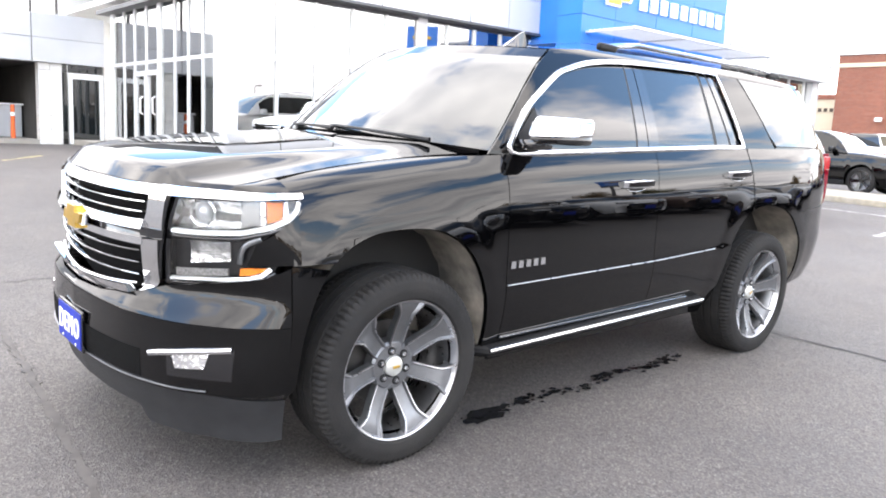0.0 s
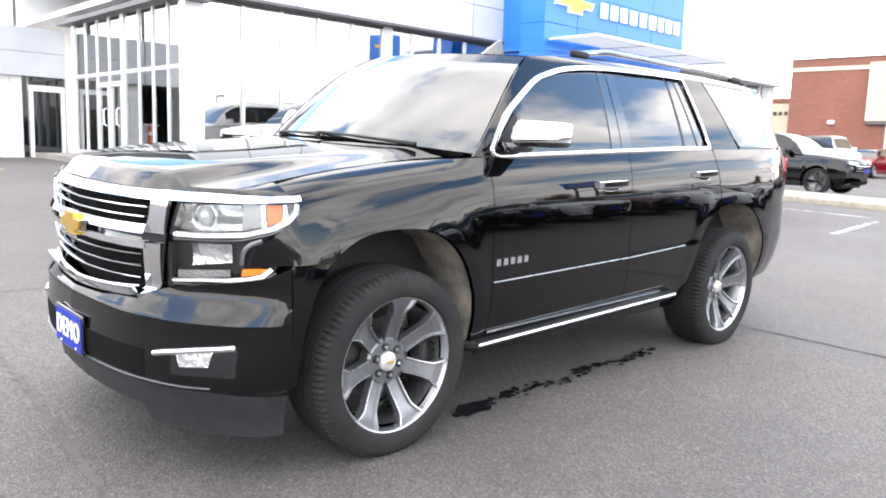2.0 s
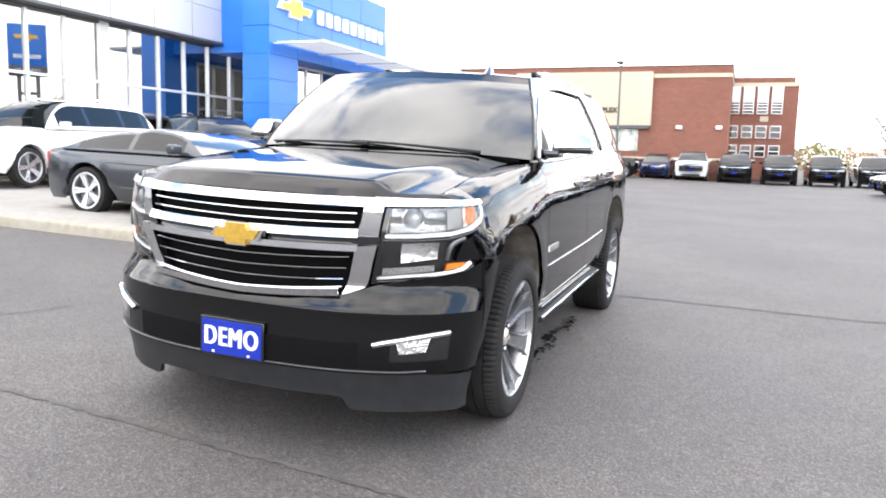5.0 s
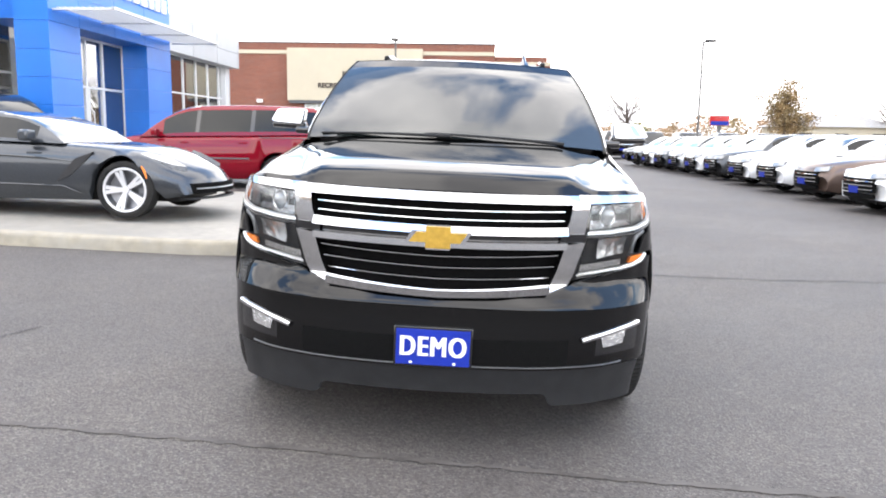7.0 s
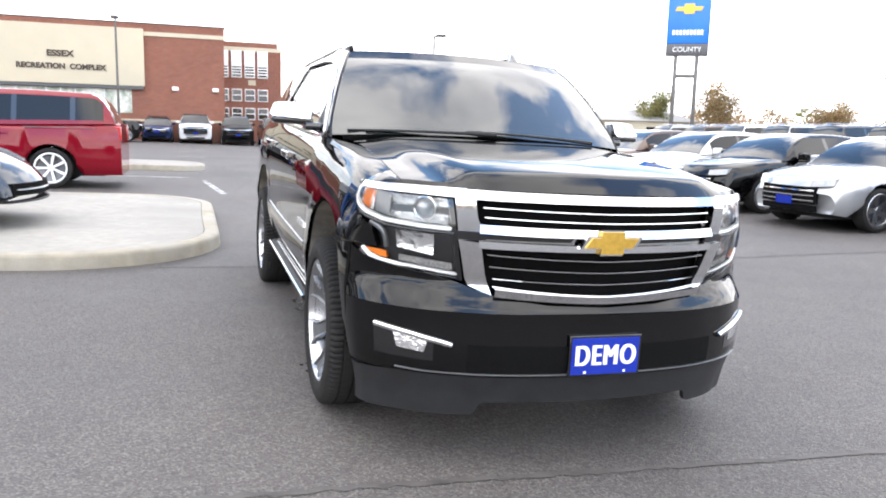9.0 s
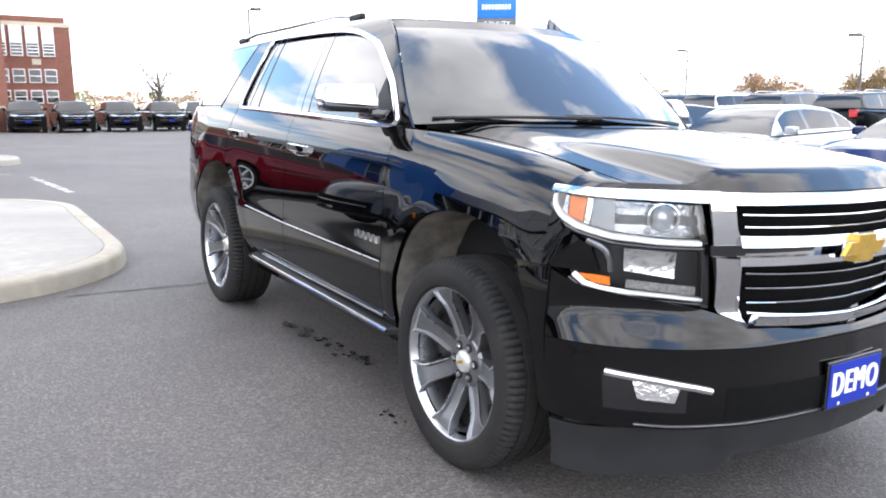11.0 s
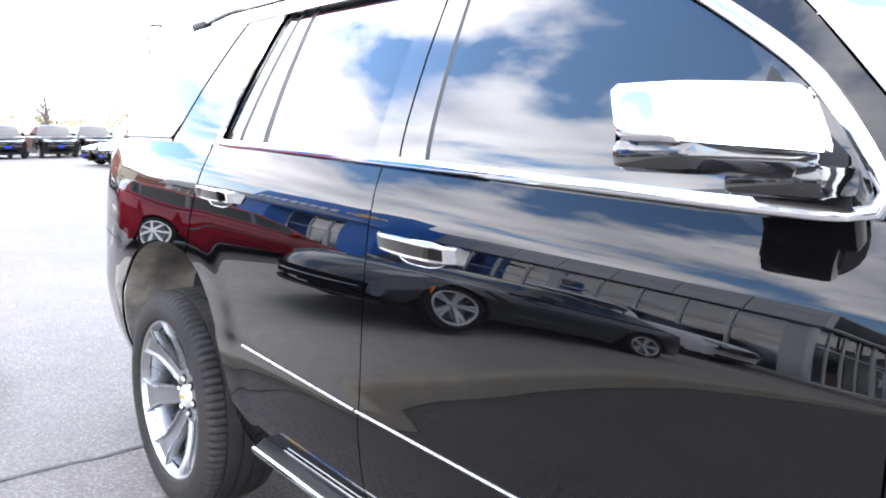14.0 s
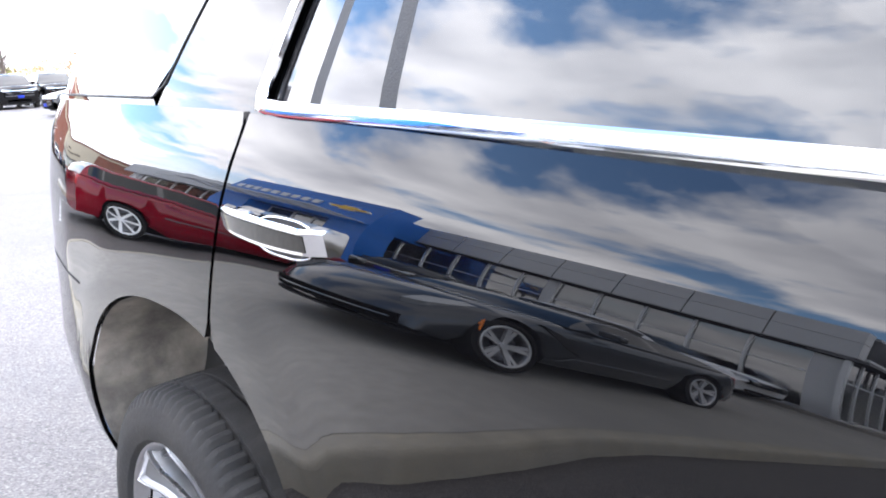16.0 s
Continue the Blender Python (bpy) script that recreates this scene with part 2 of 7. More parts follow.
GLASS = glass_material("tinted car glass", (0.006, 0.008, 0.009), ior=1.6)
DARK_GLASS = glass_material("dark car glass", (0.004, 0.005, 0.005), ior=1.38)
WINDSHIELD = glass_material("windscreen glass", (0.012, 0.016, 0.016), ior=1.72)
LENS = thin_glass("lamp lens", (0.95, 0.96, 0.96), ior=1.5)
LAMP_CHROME = material("bright lamp reflector", (0.9, 0.9, 0.9), 0.12, 0.9, 0.05, 40, bump=0.9, bump_scale=32)
LAMP_GREY = material("grey lamp bezel", (0.16, 0.165, 0.17), 0.3, 0.5, 0.15, 30, coat=0.5)
LAMP_BALL = material("projector lens", (0.30, 0.31, 0.32), 0.08, 0.3, 0.2, 30, coat=1.0)
LAMP_RIBBED = material("ribbed clear lamp plastic", (0.46, 0.44, 0.43), 0.2, 0.2, 0.4, 90, bump=0.5, bump_scale=150)
LAMP_BLACK = material("lamp housing", (0.02, 0.02, 0.022), 0.35, 0.2, 0.2, 20)
AMBER = material("amber reflector", (0.75, 0.19, 0.015), 0.25, 0.0, 0.15, 80, bump=0.4, bump_scale=200)
TAIL_RED = material("red tail lamp", (0.42, 0.01, 0.012), 0.2, 0.0, 0.15, 80, coat=1)
GOLD = material("gold emblem", (0.60, 0.38, 0.07), 0.3, 0.8, 0.12, 40, bump=0.2, bump_scale=250)
SIGN_BLUE = material("blue sign plastic", (0.010, 0.026, 0.27), 0.4, 0.0, 0.1, 10, spec=0.2)
STAIN = material("dark tyre track stain", (0.068, 0.061, 0.056), 0.75, 0.0, 0.35, 14, second=(0.092, 0.083, 0.077), second_scale=5)
LETTER_WHITE = material("white lettering", (0.82, 0.82, 0.81), 0.5, 0.0, 0.04, 10)
BRAKE = material("brake metal", (0.10, 0.095, 0.09), 0.5, 0.9, 0.3, 12)
SPLASH = material("wet stain", (0.012, 0.012, 0.013), 0.25, 0.0, 0.3, 20)
JOINT = material("tar joint", (0.014, 0.014, 0.015), 0.7, 0.0, 0.4, 12)
CONCRETE = material("pale concrete", (0.29, 0.272, 0.24), 0.85, 0.0, 0.12, 9, bump=0.3, bump_scale=90, second=(0.225, 0.212, 0.19), second_scale=0.7)
KERB = material("kerb concrete", (0.29, 0.26, 0.20), 0.88, 0.0, 0.2, 7, bump=0.35, bump_scale=70, second=(0.30, 0.28, 0.24), second_scale=1.6)
YELLOW_LINE = material("worn yellow line paint", (0.34, 0.29, 0.14), 0.8, 0.0, 0.35, 9, second=(0.10, 0.092, 0.07), second_scale=4)
WHITE_LINE = material("worn white line paint", (0.4, 0.4, 0.39), 0.8, 0.0, 0.35, 9, second=(0.09, 0.09, 0.09), second_scale=4)
PANEL_WHITE = material("white metal cladding", (0.58, 0.585, 0.59), 0.35, 0.1, 0.03, 1.5, second=(0.54, 0.545, 0.555), second_scale=0.4, per_piece=0.04)
PANEL_GREY = material("silver grey cladding", (0.42, 0.43, 0.445), 0.4, 0.2, 0.04, 1.5, per_piece=0.03)
PANEL_BLUE = material("bright blue cladding", (0.018, 0.17, 0.62), 0.35, 0.0, 0.05, 1.2, second=(0.015, 0.145, 0.55), second_scale=0.4, per_piece=0.05)
FRAME = material("window frame aluminium", (0.66, 0.67, 0.68), 0.4, 0.3, 0.04, 5)
FRAME_DARK = material("dark metal cap", (0.10, 0.10, 0.105), 0.5, 0.3, 0.1, 5)
PANE = thin_glass("showroom glass", (0.74, 0.80, 0.79), ior=3.9)
BLOCK = material("painted block wall", (0.62, 0.61, 0.58), 0.85, 0.0, 0.06, 5, bump=0.3, bump_scale=60, per_piece=0.05)
# glowing fill for the showroom's inside; its ceiling lights are presumed
FILL_PANEL = material("lit ceiling panel", (0.8, 0.8, 0.8), 0.5, 0.0, 0.02, 4)
FILL_PANEL.node_tree.nodes["Principled BSDF"].inputs["Emission Color"].default_value = (1.0, 0.97, 0.92, 1)
FILL_PANEL.node_tree.nodes["Principled BSDF"].inputs["Emission Strength"].default_value = 9.0
RIM_SILVER = material("bright silver rim", (0.60, 0.60, 0.61), 0.3, 0.35, 0.05, 30, coat=0.5)
INSIDE_WALL = material("showroom wall", (0.74, 0.74, 0.73), 0.8, 0.0, 0.05, 2)
INSIDE_FLOOR = material("showroom floor tile", (0.58, 0.57, 0.55), 0.3, 0.0, 0.08, 2)
DARK_INSIDE = material("dark interior", (0.05, 0.045, 0.04), 0.8, 0.0, 0.3, 2)
CREAM = material("cream panel render", (0.50, 0.44, 0.325), 0.8, 0.0, 0.04, 1.0, second=(0.46, 0.41, 0.31), second_scale=0.3)
SIGN_DARK = material("dark metal lettering", (0.06, 0.045, 0.035), 0.6, 0.2, 0.1, 10)
POSTER = material("printed window film", (0.62, 0.62, 0.56), 0.6, 0.0, 0.35, 1.6, second=(0.22, 0.27, 0.20), second_scale=2.2)
POSTER_BLUE = material("blue grey poster", (0.09, 0.15, 0.22), 0.5, 0.0, 0.3, 3)
POLE = material("galvanised pole", (0.13, 0.125, 0.12), 0.5, 0.7, 0.15, 4)
BARK = material("bark", (0.10, 0.08, 0.065), 0.9, 0.0, 0.3, 6, bump=0.5, bump_scale=30)
LEAF_GOLD = material("autumn gold leaves", (0.30, 0.20, 0.09), 0.8, 0.0, 0.35, 1.5, second=(0.24, 0.19, 0.10), second_scale=0.5)
LEAF_RUST = material("rust brown leaves", (0.38, 0.24, 0.14), 0.8, 0.0, 0.35, 1.5, second=(0.30, 0.23, 0.15), second_scale=0.5)
LEAF_GREEN = material("late green leaves", (0.16, 0.18, 0.06), 0.8, 0.0, 0.3, 1.5, second=(0.25, 0.20, 0.07), second_scale=0.5)
ROOFING = material("grey shingle roof", (0.30, 0.29, 0.28), 0.9, 0.0, 0.2, 5)
ORANGE = material("orange plastic", (0.65, 0.12, 0.02), 0.5, 0.0, 0.1, 10)


# ---- mesh helpers ----


def smooth_table(table):
    """A function through (x, value) knots by a monotone-ish cubic."""
    t = sorted(table)
    xs, ys = np.array([a for a, _ in t]), np.array([b for _, b in t])
    h, d = np.diff(xs), np.diff(ys) / np.diff(xs)
    m = np.zeros(len(xs))
    for i in range(1, len(xs) - 1):
        m[i] = 0 if d[i - 1] * d[i] <= 0 else 2 * d[i - 1] * d[i] / (d[i - 1] + d[i])
    m[0], m[-1] = d[0], d[-1]

    def f(v):
        v = min(max(v, xs[0]), xs[-1])
        i = min(max(int(np.searchsorted(xs, v)) - 1, 0), len(h) - 1)
        s = (v - xs[i]) / h[i]
        return float((2 * s**3 - 3 * s**2 + 1) * ys[i] + (s**3 - 2 * s**2 + s) * h[i] * m[i] + (-2 * s**3 + 3 * s**2) * ys[i + 1] + (s**3 - s**2) * h[i] * m[i + 1])

    return f


def mesh_part(name, verts, faces, mat, parent=None, label="", sharp=35, smooth=True):
    me = bpy.data.meshes.new(name)
    me.from_pydata([tuple(v) for v in verts], [], faces)
    me.materials.append(mat)
    me.validate()
    if smooth:
        me.polygons.foreach_set("use_smooth", [True] * len(me.polygons))
        me.set_sharp_from_angle(angle=radians(sharp))
    ob = new(name, me)
    if parent:
        ob.parent = parent
    if label:
        ob["label"] = label
    return ob


def part(name, bm, mat, parent=None, label="", sharp=35):
    me = bpy.data.meshes.new(name)
    bmesh.ops.recalc_face_normals(bm, faces=bm.faces)
    bm.to_mesh(me)
    bm.free()
    me.materials.append(mat)
    me.polygons.foreach_set("use_smooth", [True] * len(me.polygons))
    me.set_sharp_from_angle(angle=radians(sharp))
    ob = new(name, me)
    if parent:
        ob.parent = parent
    if label:
        ob["label"] = label
    return ob


def thing(name, label, category, group="", m=None):
    ob = new(name)
    ob.empty_display_size = 0.2
    if m:
        ob.matrix_world = m
    return tagged(ob, label, category, group)


def box_bm(bm, x0, x1, y0, y1, z0, z1, bevel=0.0):
    vs = [bm.verts.new((x, y, z)) for x in (x0, x1) for y in (y0, y1) for z in (z0, z1)]
    fs = [bm.faces.new([vs[i] for i in f]) for f in ((0, 1, 3, 2), (4, 6, 7, 5), (0, 4, 5, 1), (2, 3, 7, 6), (0, 2, 6, 4), (1, 5, 7, 3))]
    if bevel:
        es = list({e for f in fs for e in f.edges})
        bmesh.ops.bevel(bm, geom=es, offset=bevel, segments=2, affect="EDGES", profile=0.5)
    return bm


def box(name, x0, x1, y0, y1, z0, z1, mat, parent=None, label="", bevel=0.004):
    return part(name, box_bm(bmesh.new(), min(x0, x1), max(x0, x1), min(y0, y1), max(y0, y1), min(z0, z1), max(z0, z1), bevel), mat, parent, label, 20)


def tube_data(pts, radius, n=10, cap=True):
    """Verts and faces of a round tube along points; radius may be a list."""
    pts = [Vector(p) for p in pts]
    rad = radius if isinstance(radius, (list, tuple)) else [radius] * len(pts)
    verts, faces = [], []
    side = None
    for i, p in enumerate(pts):
        d = (pts[min(i + 1, len(pts) - 1)] - pts[max(i - 1, 0)]).normalized()
        if side is None:
            side = d.orthogonal().normalized()
        side = (side - d * side.dot(d)).normalized()
        up = d.cross(side)
        for k in range(n):
            a = 2 * math.pi * k / n
            verts.append(p + (side * math.cos(a) + up * math.sin(a)) * rad[i])
    for i in range(len(pts) - 1):
        for k in range(n):
            a, b = i * n + k, i * n + (k + 1) % n
            faces.append((a, b, b + n, a + n))
    if cap:
        faces.append(tuple(range(n))[::-1])
        faces.append(tuple(range((len(pts) - 1) * n, len(pts) * n)))
    return verts, faces


def tube(name, pts, radius, mat, parent=None, label="", n=10):
    v, f = tube_data(pts, radius, n)
    return mesh_part(name, v, f, mat, parent, label)


def resample(pts, n):
    """n points evenly along a polyline in 2D or 3D."""
    p = np.array(pts, float)
    s = np.r_[0, np.cumsum(np.linalg.norm(np.diff(p, axis=0), axis=1))]
    q = np.linspace(0, s[-1], n)
    return [tuple(np.interp(v, s, p[:, k]) for k in range(p.shape[1])) for v in q]


def curve_pts(pts, n):
    """n points along a smooth curve through the given points (Catmull-Rom)."""
    p = [np.array(a, float) for a in pts]
    p = [2 * p[0] - p[1], *p, 2 * p[-1] - p[-2]]
    out = []
    for i in range(1, len(p) - 2):
        for s in np.linspace(0, 1, 12, endpoint=False):
            a, b, c, d = p[i - 1 : i + 3]
            out.append(0.5 * (2 * b + (c - a) * s + (2 * a - 5 * b + 4 * c - d) * s * s + (3 * b - a - 3 * c + d) * s**3))
    out.append(p[-2])
    return resample(out, n)


def ruled(name, surf, low, high, n, m, mat, parent=None, label="", off=0.0, depth=0.012, sharp=40, flip=False, curved=False):
    """A panel on surf(a, b, off) between two lines of (a, b), with its edges turned in by depth."""
    make = curve_pts if curved else resample
    A, B = make(low, n), make(high, n)
    verts = []
    for j in range(m):
        s = j / (m - 1)
        for i in range(n):
            a, b = A[i][0] * (1 - s) + B[i][0] * s, A[i][1] * (1 - s) + B[i][1] * s
            verts.append(surf(a, b, off))
    faces = [(j * n + i, j * n + i + 1, (j + 1) * n + i + 1, (j + 1) * n + i) for j in range(m - 1) for i in range(n - 1)]
    if depth:
        rim = [(0, i) for i in range(n)] + [(j, n - 1) for j in range(1, m)] + [(m - 1, i) for i in range(n - 2, -1, -1)] + [(j, 0) for j in range(m - 2, 0, -1)]
        k0 = len(verts)
        for j, i in rim:
            s = j / (m - 1)
            a, b = A[i][0] * (1 - s) + B[i][0] * s, A[i][1] * (1 - s) + B[i][1] * s
            verts.append(surf(a, b, off - depth))
        R = len(rim)
        for k in range(R):
            p, q = rim[k], rim[(k + 1) % R]
            faces.append((q[0] * n + q[1], p[0] * n + p[1], k0 + k, k0 + (k + 1) % R))
    if flip:
        faces = [f[::-1] for f in faces]
    return mesh_part(name, verts, faces, mat, parent, label, sharp)


def ribbon(name, surf, pts, width, mat, parent=None, label="", off=0.0, height=0.006, closed=False, n=None, curved=False):
    """A raised strip of the given width along a line of (a, b) on surf."""
    if n:
        pts = (curve_pts if curved else resample)(pts, n)
    p = [np.array(q, float) for q in pts]
    N = len(p)
    verts, faces = [], []
    for i in range(N):
        a = p[(i - 1) % N] if closed else p[max(i - 1, 0)]
        b = p[(i + 1) % N] if closed else p[min(i + 1, N - 1)]
        d = b - a
        d = d / (np.linalg.norm(d) or 1)
        o = np.array([-d[1], d[0]])
        prof = ((-0.5, 0), (-0.42, 0.8), (-0.2, 1), (0.2, 1), (0.42, 0.8), (0.5, 0))
        for w, h in prof:
            q = p[i] + o * w * width
            verts.append(surf(q[0], q[1], off + h * height))
    K = 6
    for i in range(N if closed else N - 1):
        j = (i + 1) % N
        for k in range(K - 1):
            faces.append((i * K + k, i * K + k + 1, j * K + k + 1, j * K + k))
    if not closed:
        faces += [tuple(range(K)), tuple(range((N - 1) * K, N * K))[::-1]]
    bm = bmesh.new()
    bv = [bm.verts.new(v) for v in verts]
    for f in faces:
        bm.faces.new([bv[i] for i in f])
    return part(name, bm, mat, parent, label, 50)


def text_mesh(name, body, size, depth, mat, m, parent=None, label="", squeeze=1.0, bold=0.0, align="CENTER", gap=1.0, thick=0.0):
    cu = bpy.data.curves.new(name, "FONT")
    cu.body, cu.size, cu.extrude, cu.offset = body, size, depth, bold
    cu.space_character = gap
    cu.align_x, cu.align_y = align, "CENTER"
    tmp = bpy.data.objects.new(name, cu)
    scene.collection.objects.link(tmp)
    dg = bpy.context.evaluated_depsgraph_get()
    me = bpy.data.meshes.new_from_object(tmp.evaluated_get(dg))
    bpy.data.objects.remove(tmp)
    if thick:
        bm = bmesh.new()
        for k in (-1, 0, 1):
            o = len(bm.verts)
            bm.from_mesh(me)
            bm.verts.ensure_lookup_table()
            for v in bm.verts[o:]:
                v.co.x += k * thick
                v.co.z += k * 0.0003
        bm.to_mesh(me)
        bm.free()
    me.transform(m @ Matrix.Diagonal((squeeze, 1, 1, 1)))
    me.materials.clear()
    me.materials.append(mat)
    ob = new(name, me)
    if parent:
        ob.parent = parent
    if label:
        ob["label"] = label
    return ob


# ---- ground ----
def gz(x, y):
    """Height of the lot: it falls from the showroom to the open side and along the car."""
    a = np.interp(x, [-60, -45, -20, 0, 5, 15], [-0.02, 0.0, 0.15, 0.0, -0.05, -0.1])
    b = np.interp(y, [-30, -17.5, -6, 0, 3, 14, 40], [0.52, 0.51, 0.162, 0.0, -0.07, -0.09, -0.09])
    return float(a + b)


def ground():
    def line(inner, step, outer):
        near = list(np.arange(-inner, inner + step / 2, step))
        far = [inner * 1.6**k for k in range(1, outer)]
        return [-v for v in far[::-1]] + near + far
    xs, ys = line(60, 1.5, 9), line(45, 1.5, 10)
    verts = [(x, y, gz(x, y)) for y in ys for x in xs]
    n = len(xs)
    faces = [(j * n + i, j * n + i + 1, (j + 1) * n + i + 1, (j + 1) * n + i) for j in range(len(ys) - 1) for i in range(n - 1)]
    ob = mesh_part("ground", verts, faces, ASPHALT)
    tagged(ob, "grey worn asphalt car park with patches and stains", "ground", kind="structure")


ground()

# ---- paving, kerbs and marks ----
def slab(name, outline, lift, mat, label, category, kerb=True, step=0.135):
    """A raised island: a walking surface and a rounded kerb along its outline."""
    n = len(outline)
    c = Vector((sum(p[0] for p in outline) / n, sum(p[1] for p in outline) / n))
    bm = bmesh.new()
    inner = []
    for p in outline:
        d = (c - Vector(p)).normalized() * 0.17
        inner.append((p[0] + d.x, p[1] + d.y))
    top = [bm.verts.new((x, y, gz(x, y) + step)) for x, y in inner]
    mid = bm.verts.new((c.x, c.y, gz(c.x, c.y) + step))
    for k in range(n):
        bm.faces.new((top[k], top[(k + 1) % n], mid))
    base = part(name, bm, mat, None, "")
    tagged(base, label, category, kind="structure")
    if kerb:
        bm = bmesh.new()
        rings = []
        for a, h in ((-0.012, -0.02), (0.0, step - 0.035), (0.012, step - 0.008), (0.035, step + 0.004), (0.16, step + 0.006), (0.172, step - 0.01)):
            r = []
            for p in outline:
                d = (c - Vector(p)).normalized() * a
                x, y = p[0] + d.x, p[1] + d.y
                r.append(bm.verts.new((x, y, gz(p[0], p[1]) + h)))
            rings.append(r)
        for a, b in zip(rings, rings[1:]):
            for k in range(n):
                bm.faces.new((a[k], a[(k + 1) % n], b[(k + 1) % n], b[k]))
        part("kerb", bm, KERB, base, "weathered concrete kerb", 40)
    return base


def rounded(x0, x1, y0, y1, r0, r1):
    """Outline of a strip from y0 back to y1, its two corners at y1 rounded by r0 (at x0) and r1 (at x1)."""
    pts = []
    ys = list(np.linspace(y0, y1 - r0, 14))
    pts += [(x0, y) for y in ys]
    sx = 1 if x1 > x0 else -1
    pts += [(x0 + sx * r0 * (1 - math.cos(a)), y1 - r0 + r0 * math.sin(a)) for a in np.linspace(0.12, math.pi / 2, 9)]
    pts += [(x, y1) for x in np.linspace(x0 + sx * r0, x1 - sx * r1, 6)[1:-1]]
    pts += [(x1 - sx * r1 * (1 - math.cos(a)), y1 - r1 + r1 * math.sin(a)) for a in np.linspace(math.pi / 2, 0.12, 9)]
    pts += [(x1, y) for y in np.linspace(y1 - r1, y0, 14)]
    return pts


slab("pavement", rounded(-3.42, -8.9, -12.1, -1.27, 1.55, 1.2), 0.135, CONCRETE, "pale concrete display island beside the showroom", "pavement")
slab("pavement", rounded(-16.2, -18.5, -11.5, -1.2, 1.0, 1.0), 0.135, CONCRETE, "pale concrete planting island in the car park", "pavement")
walkway = box("pavement", -36, -4.3, -19.4, -12.1, 0.2, 0.68, CONCRETE)
tagged(walkway, "pale concrete walkway along the showroom", "pavement", kind="structure")


def strip(name, pts, width, mat, label, wob=0.0, seed=1, lift=0.004, n=80):
    rnd = random.Random(seed)
    p = resample(pts, n)
    v, f = [], []
    for i, (x, y) in enumerate(p):
        a, b = p[max(i - 1, 0)], p[min(i + 1, n - 1)]
        d = Vector((b[0] - a[0], b[1] - a[1])).normalized()
        w = width * (0.5 + rnd.uniform(-0.2, 0.25))
        sx, sy = x - d.y * rnd.uniform(-wob, wob), y + d.x * rnd.uniform(-wob, wob)
        for q in (-1, 1):
            X, Y = sx - d.y * w * q, sy + d.x * w * q
            v.append((X, Y, gz(X, Y) + lift))
    f = [(2 * i, 2 * i + 1, 2 * i + 3, 2 * i + 2) for i in range(n - 1)]
    ob = mesh_part(name, v, f, mat)
    return tagged(ob, label, "marking", kind="structure")


strip("pavement_joint", [(-3.50, -1.9), (-3.52, 0), (-3.60, 3), (-3.70, 6), (-3.85, 14)], 0.022, JOINT, "dark tar joint across the asphalt", 0.012, 3, n=160)
strip("pavement_crack", [(0.90, -2.2), (0.95, -1.1), (1.01, -0.2), (1.04, 0.25), (1.08, 0.65), (1.11, 1.5), (1.16, 2.6), (1.2, 4.5)], 0.035, STAIN, "dark uneven seam across the asphalt", 0.012, 5, n=200)
strip("pavement_crack", [(-0.6, -2.6), (0.4, -3.0), (1.5, -2.9)], 0.010, JOINT, "fine crack in the asphalt", 0.02, 6)
strip("line_marking", [(-1.25, -4.6), (-1.85, -7.2)], 0.12, YELLOW_LINE, "worn yellow parking line", 0, 7, n=20)
strip("line_marking", [(-1.4, -13.5), (-2.4, -14.8)], 0.12, YELLOW_LINE, "worn yellow parking line", 0, 8, n=20)
strip("line_marking", [(-14.2, -1.6), (-14.1, -6.5)], 0.10, WHITE_LINE, "worn white parking line", 0, 9, n=20)
strip("line_marking", [(-13.6, -1.3), (-10.6, -1.0)], 0.10, WHITE_LINE, "worn white parking line", 0, 10, n=20)
strip("line_marking", [(-25.0, -0.9), (-25.2, -6.5)], 0.10, WHITE_LINE, "worn white parking line", 0, 11, n=20)


def drips(name, x0, x1, y0, y1, count, seed, size):
    rnd = random.Random(seed)
    bm = bmesh.new()
    for k in range(count):
        u = rnd.random() ** 0.8
        x, y = x0 + (x1 - x0) * u + rnd.gauss(0, 0.03), y0 + (y1 - y0) * u + 0.02 * math.sin(u * 17) + rnd.gauss(0, 0.022)
        r = rnd.uniform(0.3, 1.0) ** 2 * size * (1.4 if rnd.random() < 0.12 else 0.7)
        n = 9
        vs = []
        for i in range(n):
            a = 2 * math.pi * i / n
            q = r * rnd.uniform(0.55, 1.25)
            X, Y = x + q * 1.5 * math.cos(a), y + q * math.sin(a)
            vs.append(bm.verts.new((X, Y, gz(X, Y) + 0.0045 + k * 0.00002)))
        bm.faces.new(vs)
    ob = part(name, bm, SPLASH)
    tagged(ob, "dark wet drip stain on the asphalt", "stain", kind="stuff")


drips("wet_stain", -0.50, -2.40, 0.83, 0.80, 260, 4, 0.027)
drips("wet_stain", -0.50, -0.75, 0.86, 0.80, 14, 9, 0.07)
drips("wet_stain", -1.15, -2.15, -0.72, -0.80, 130, 5, 0.025)
drips("wet_stain", -0.40, -0.62, -0.98, -0.95, 6, 6, 0.03)

# ---- showroom ----
GF, GT, FT = 0.75, 4.32, 6.03       # sill, head of the glass, top of the fascia


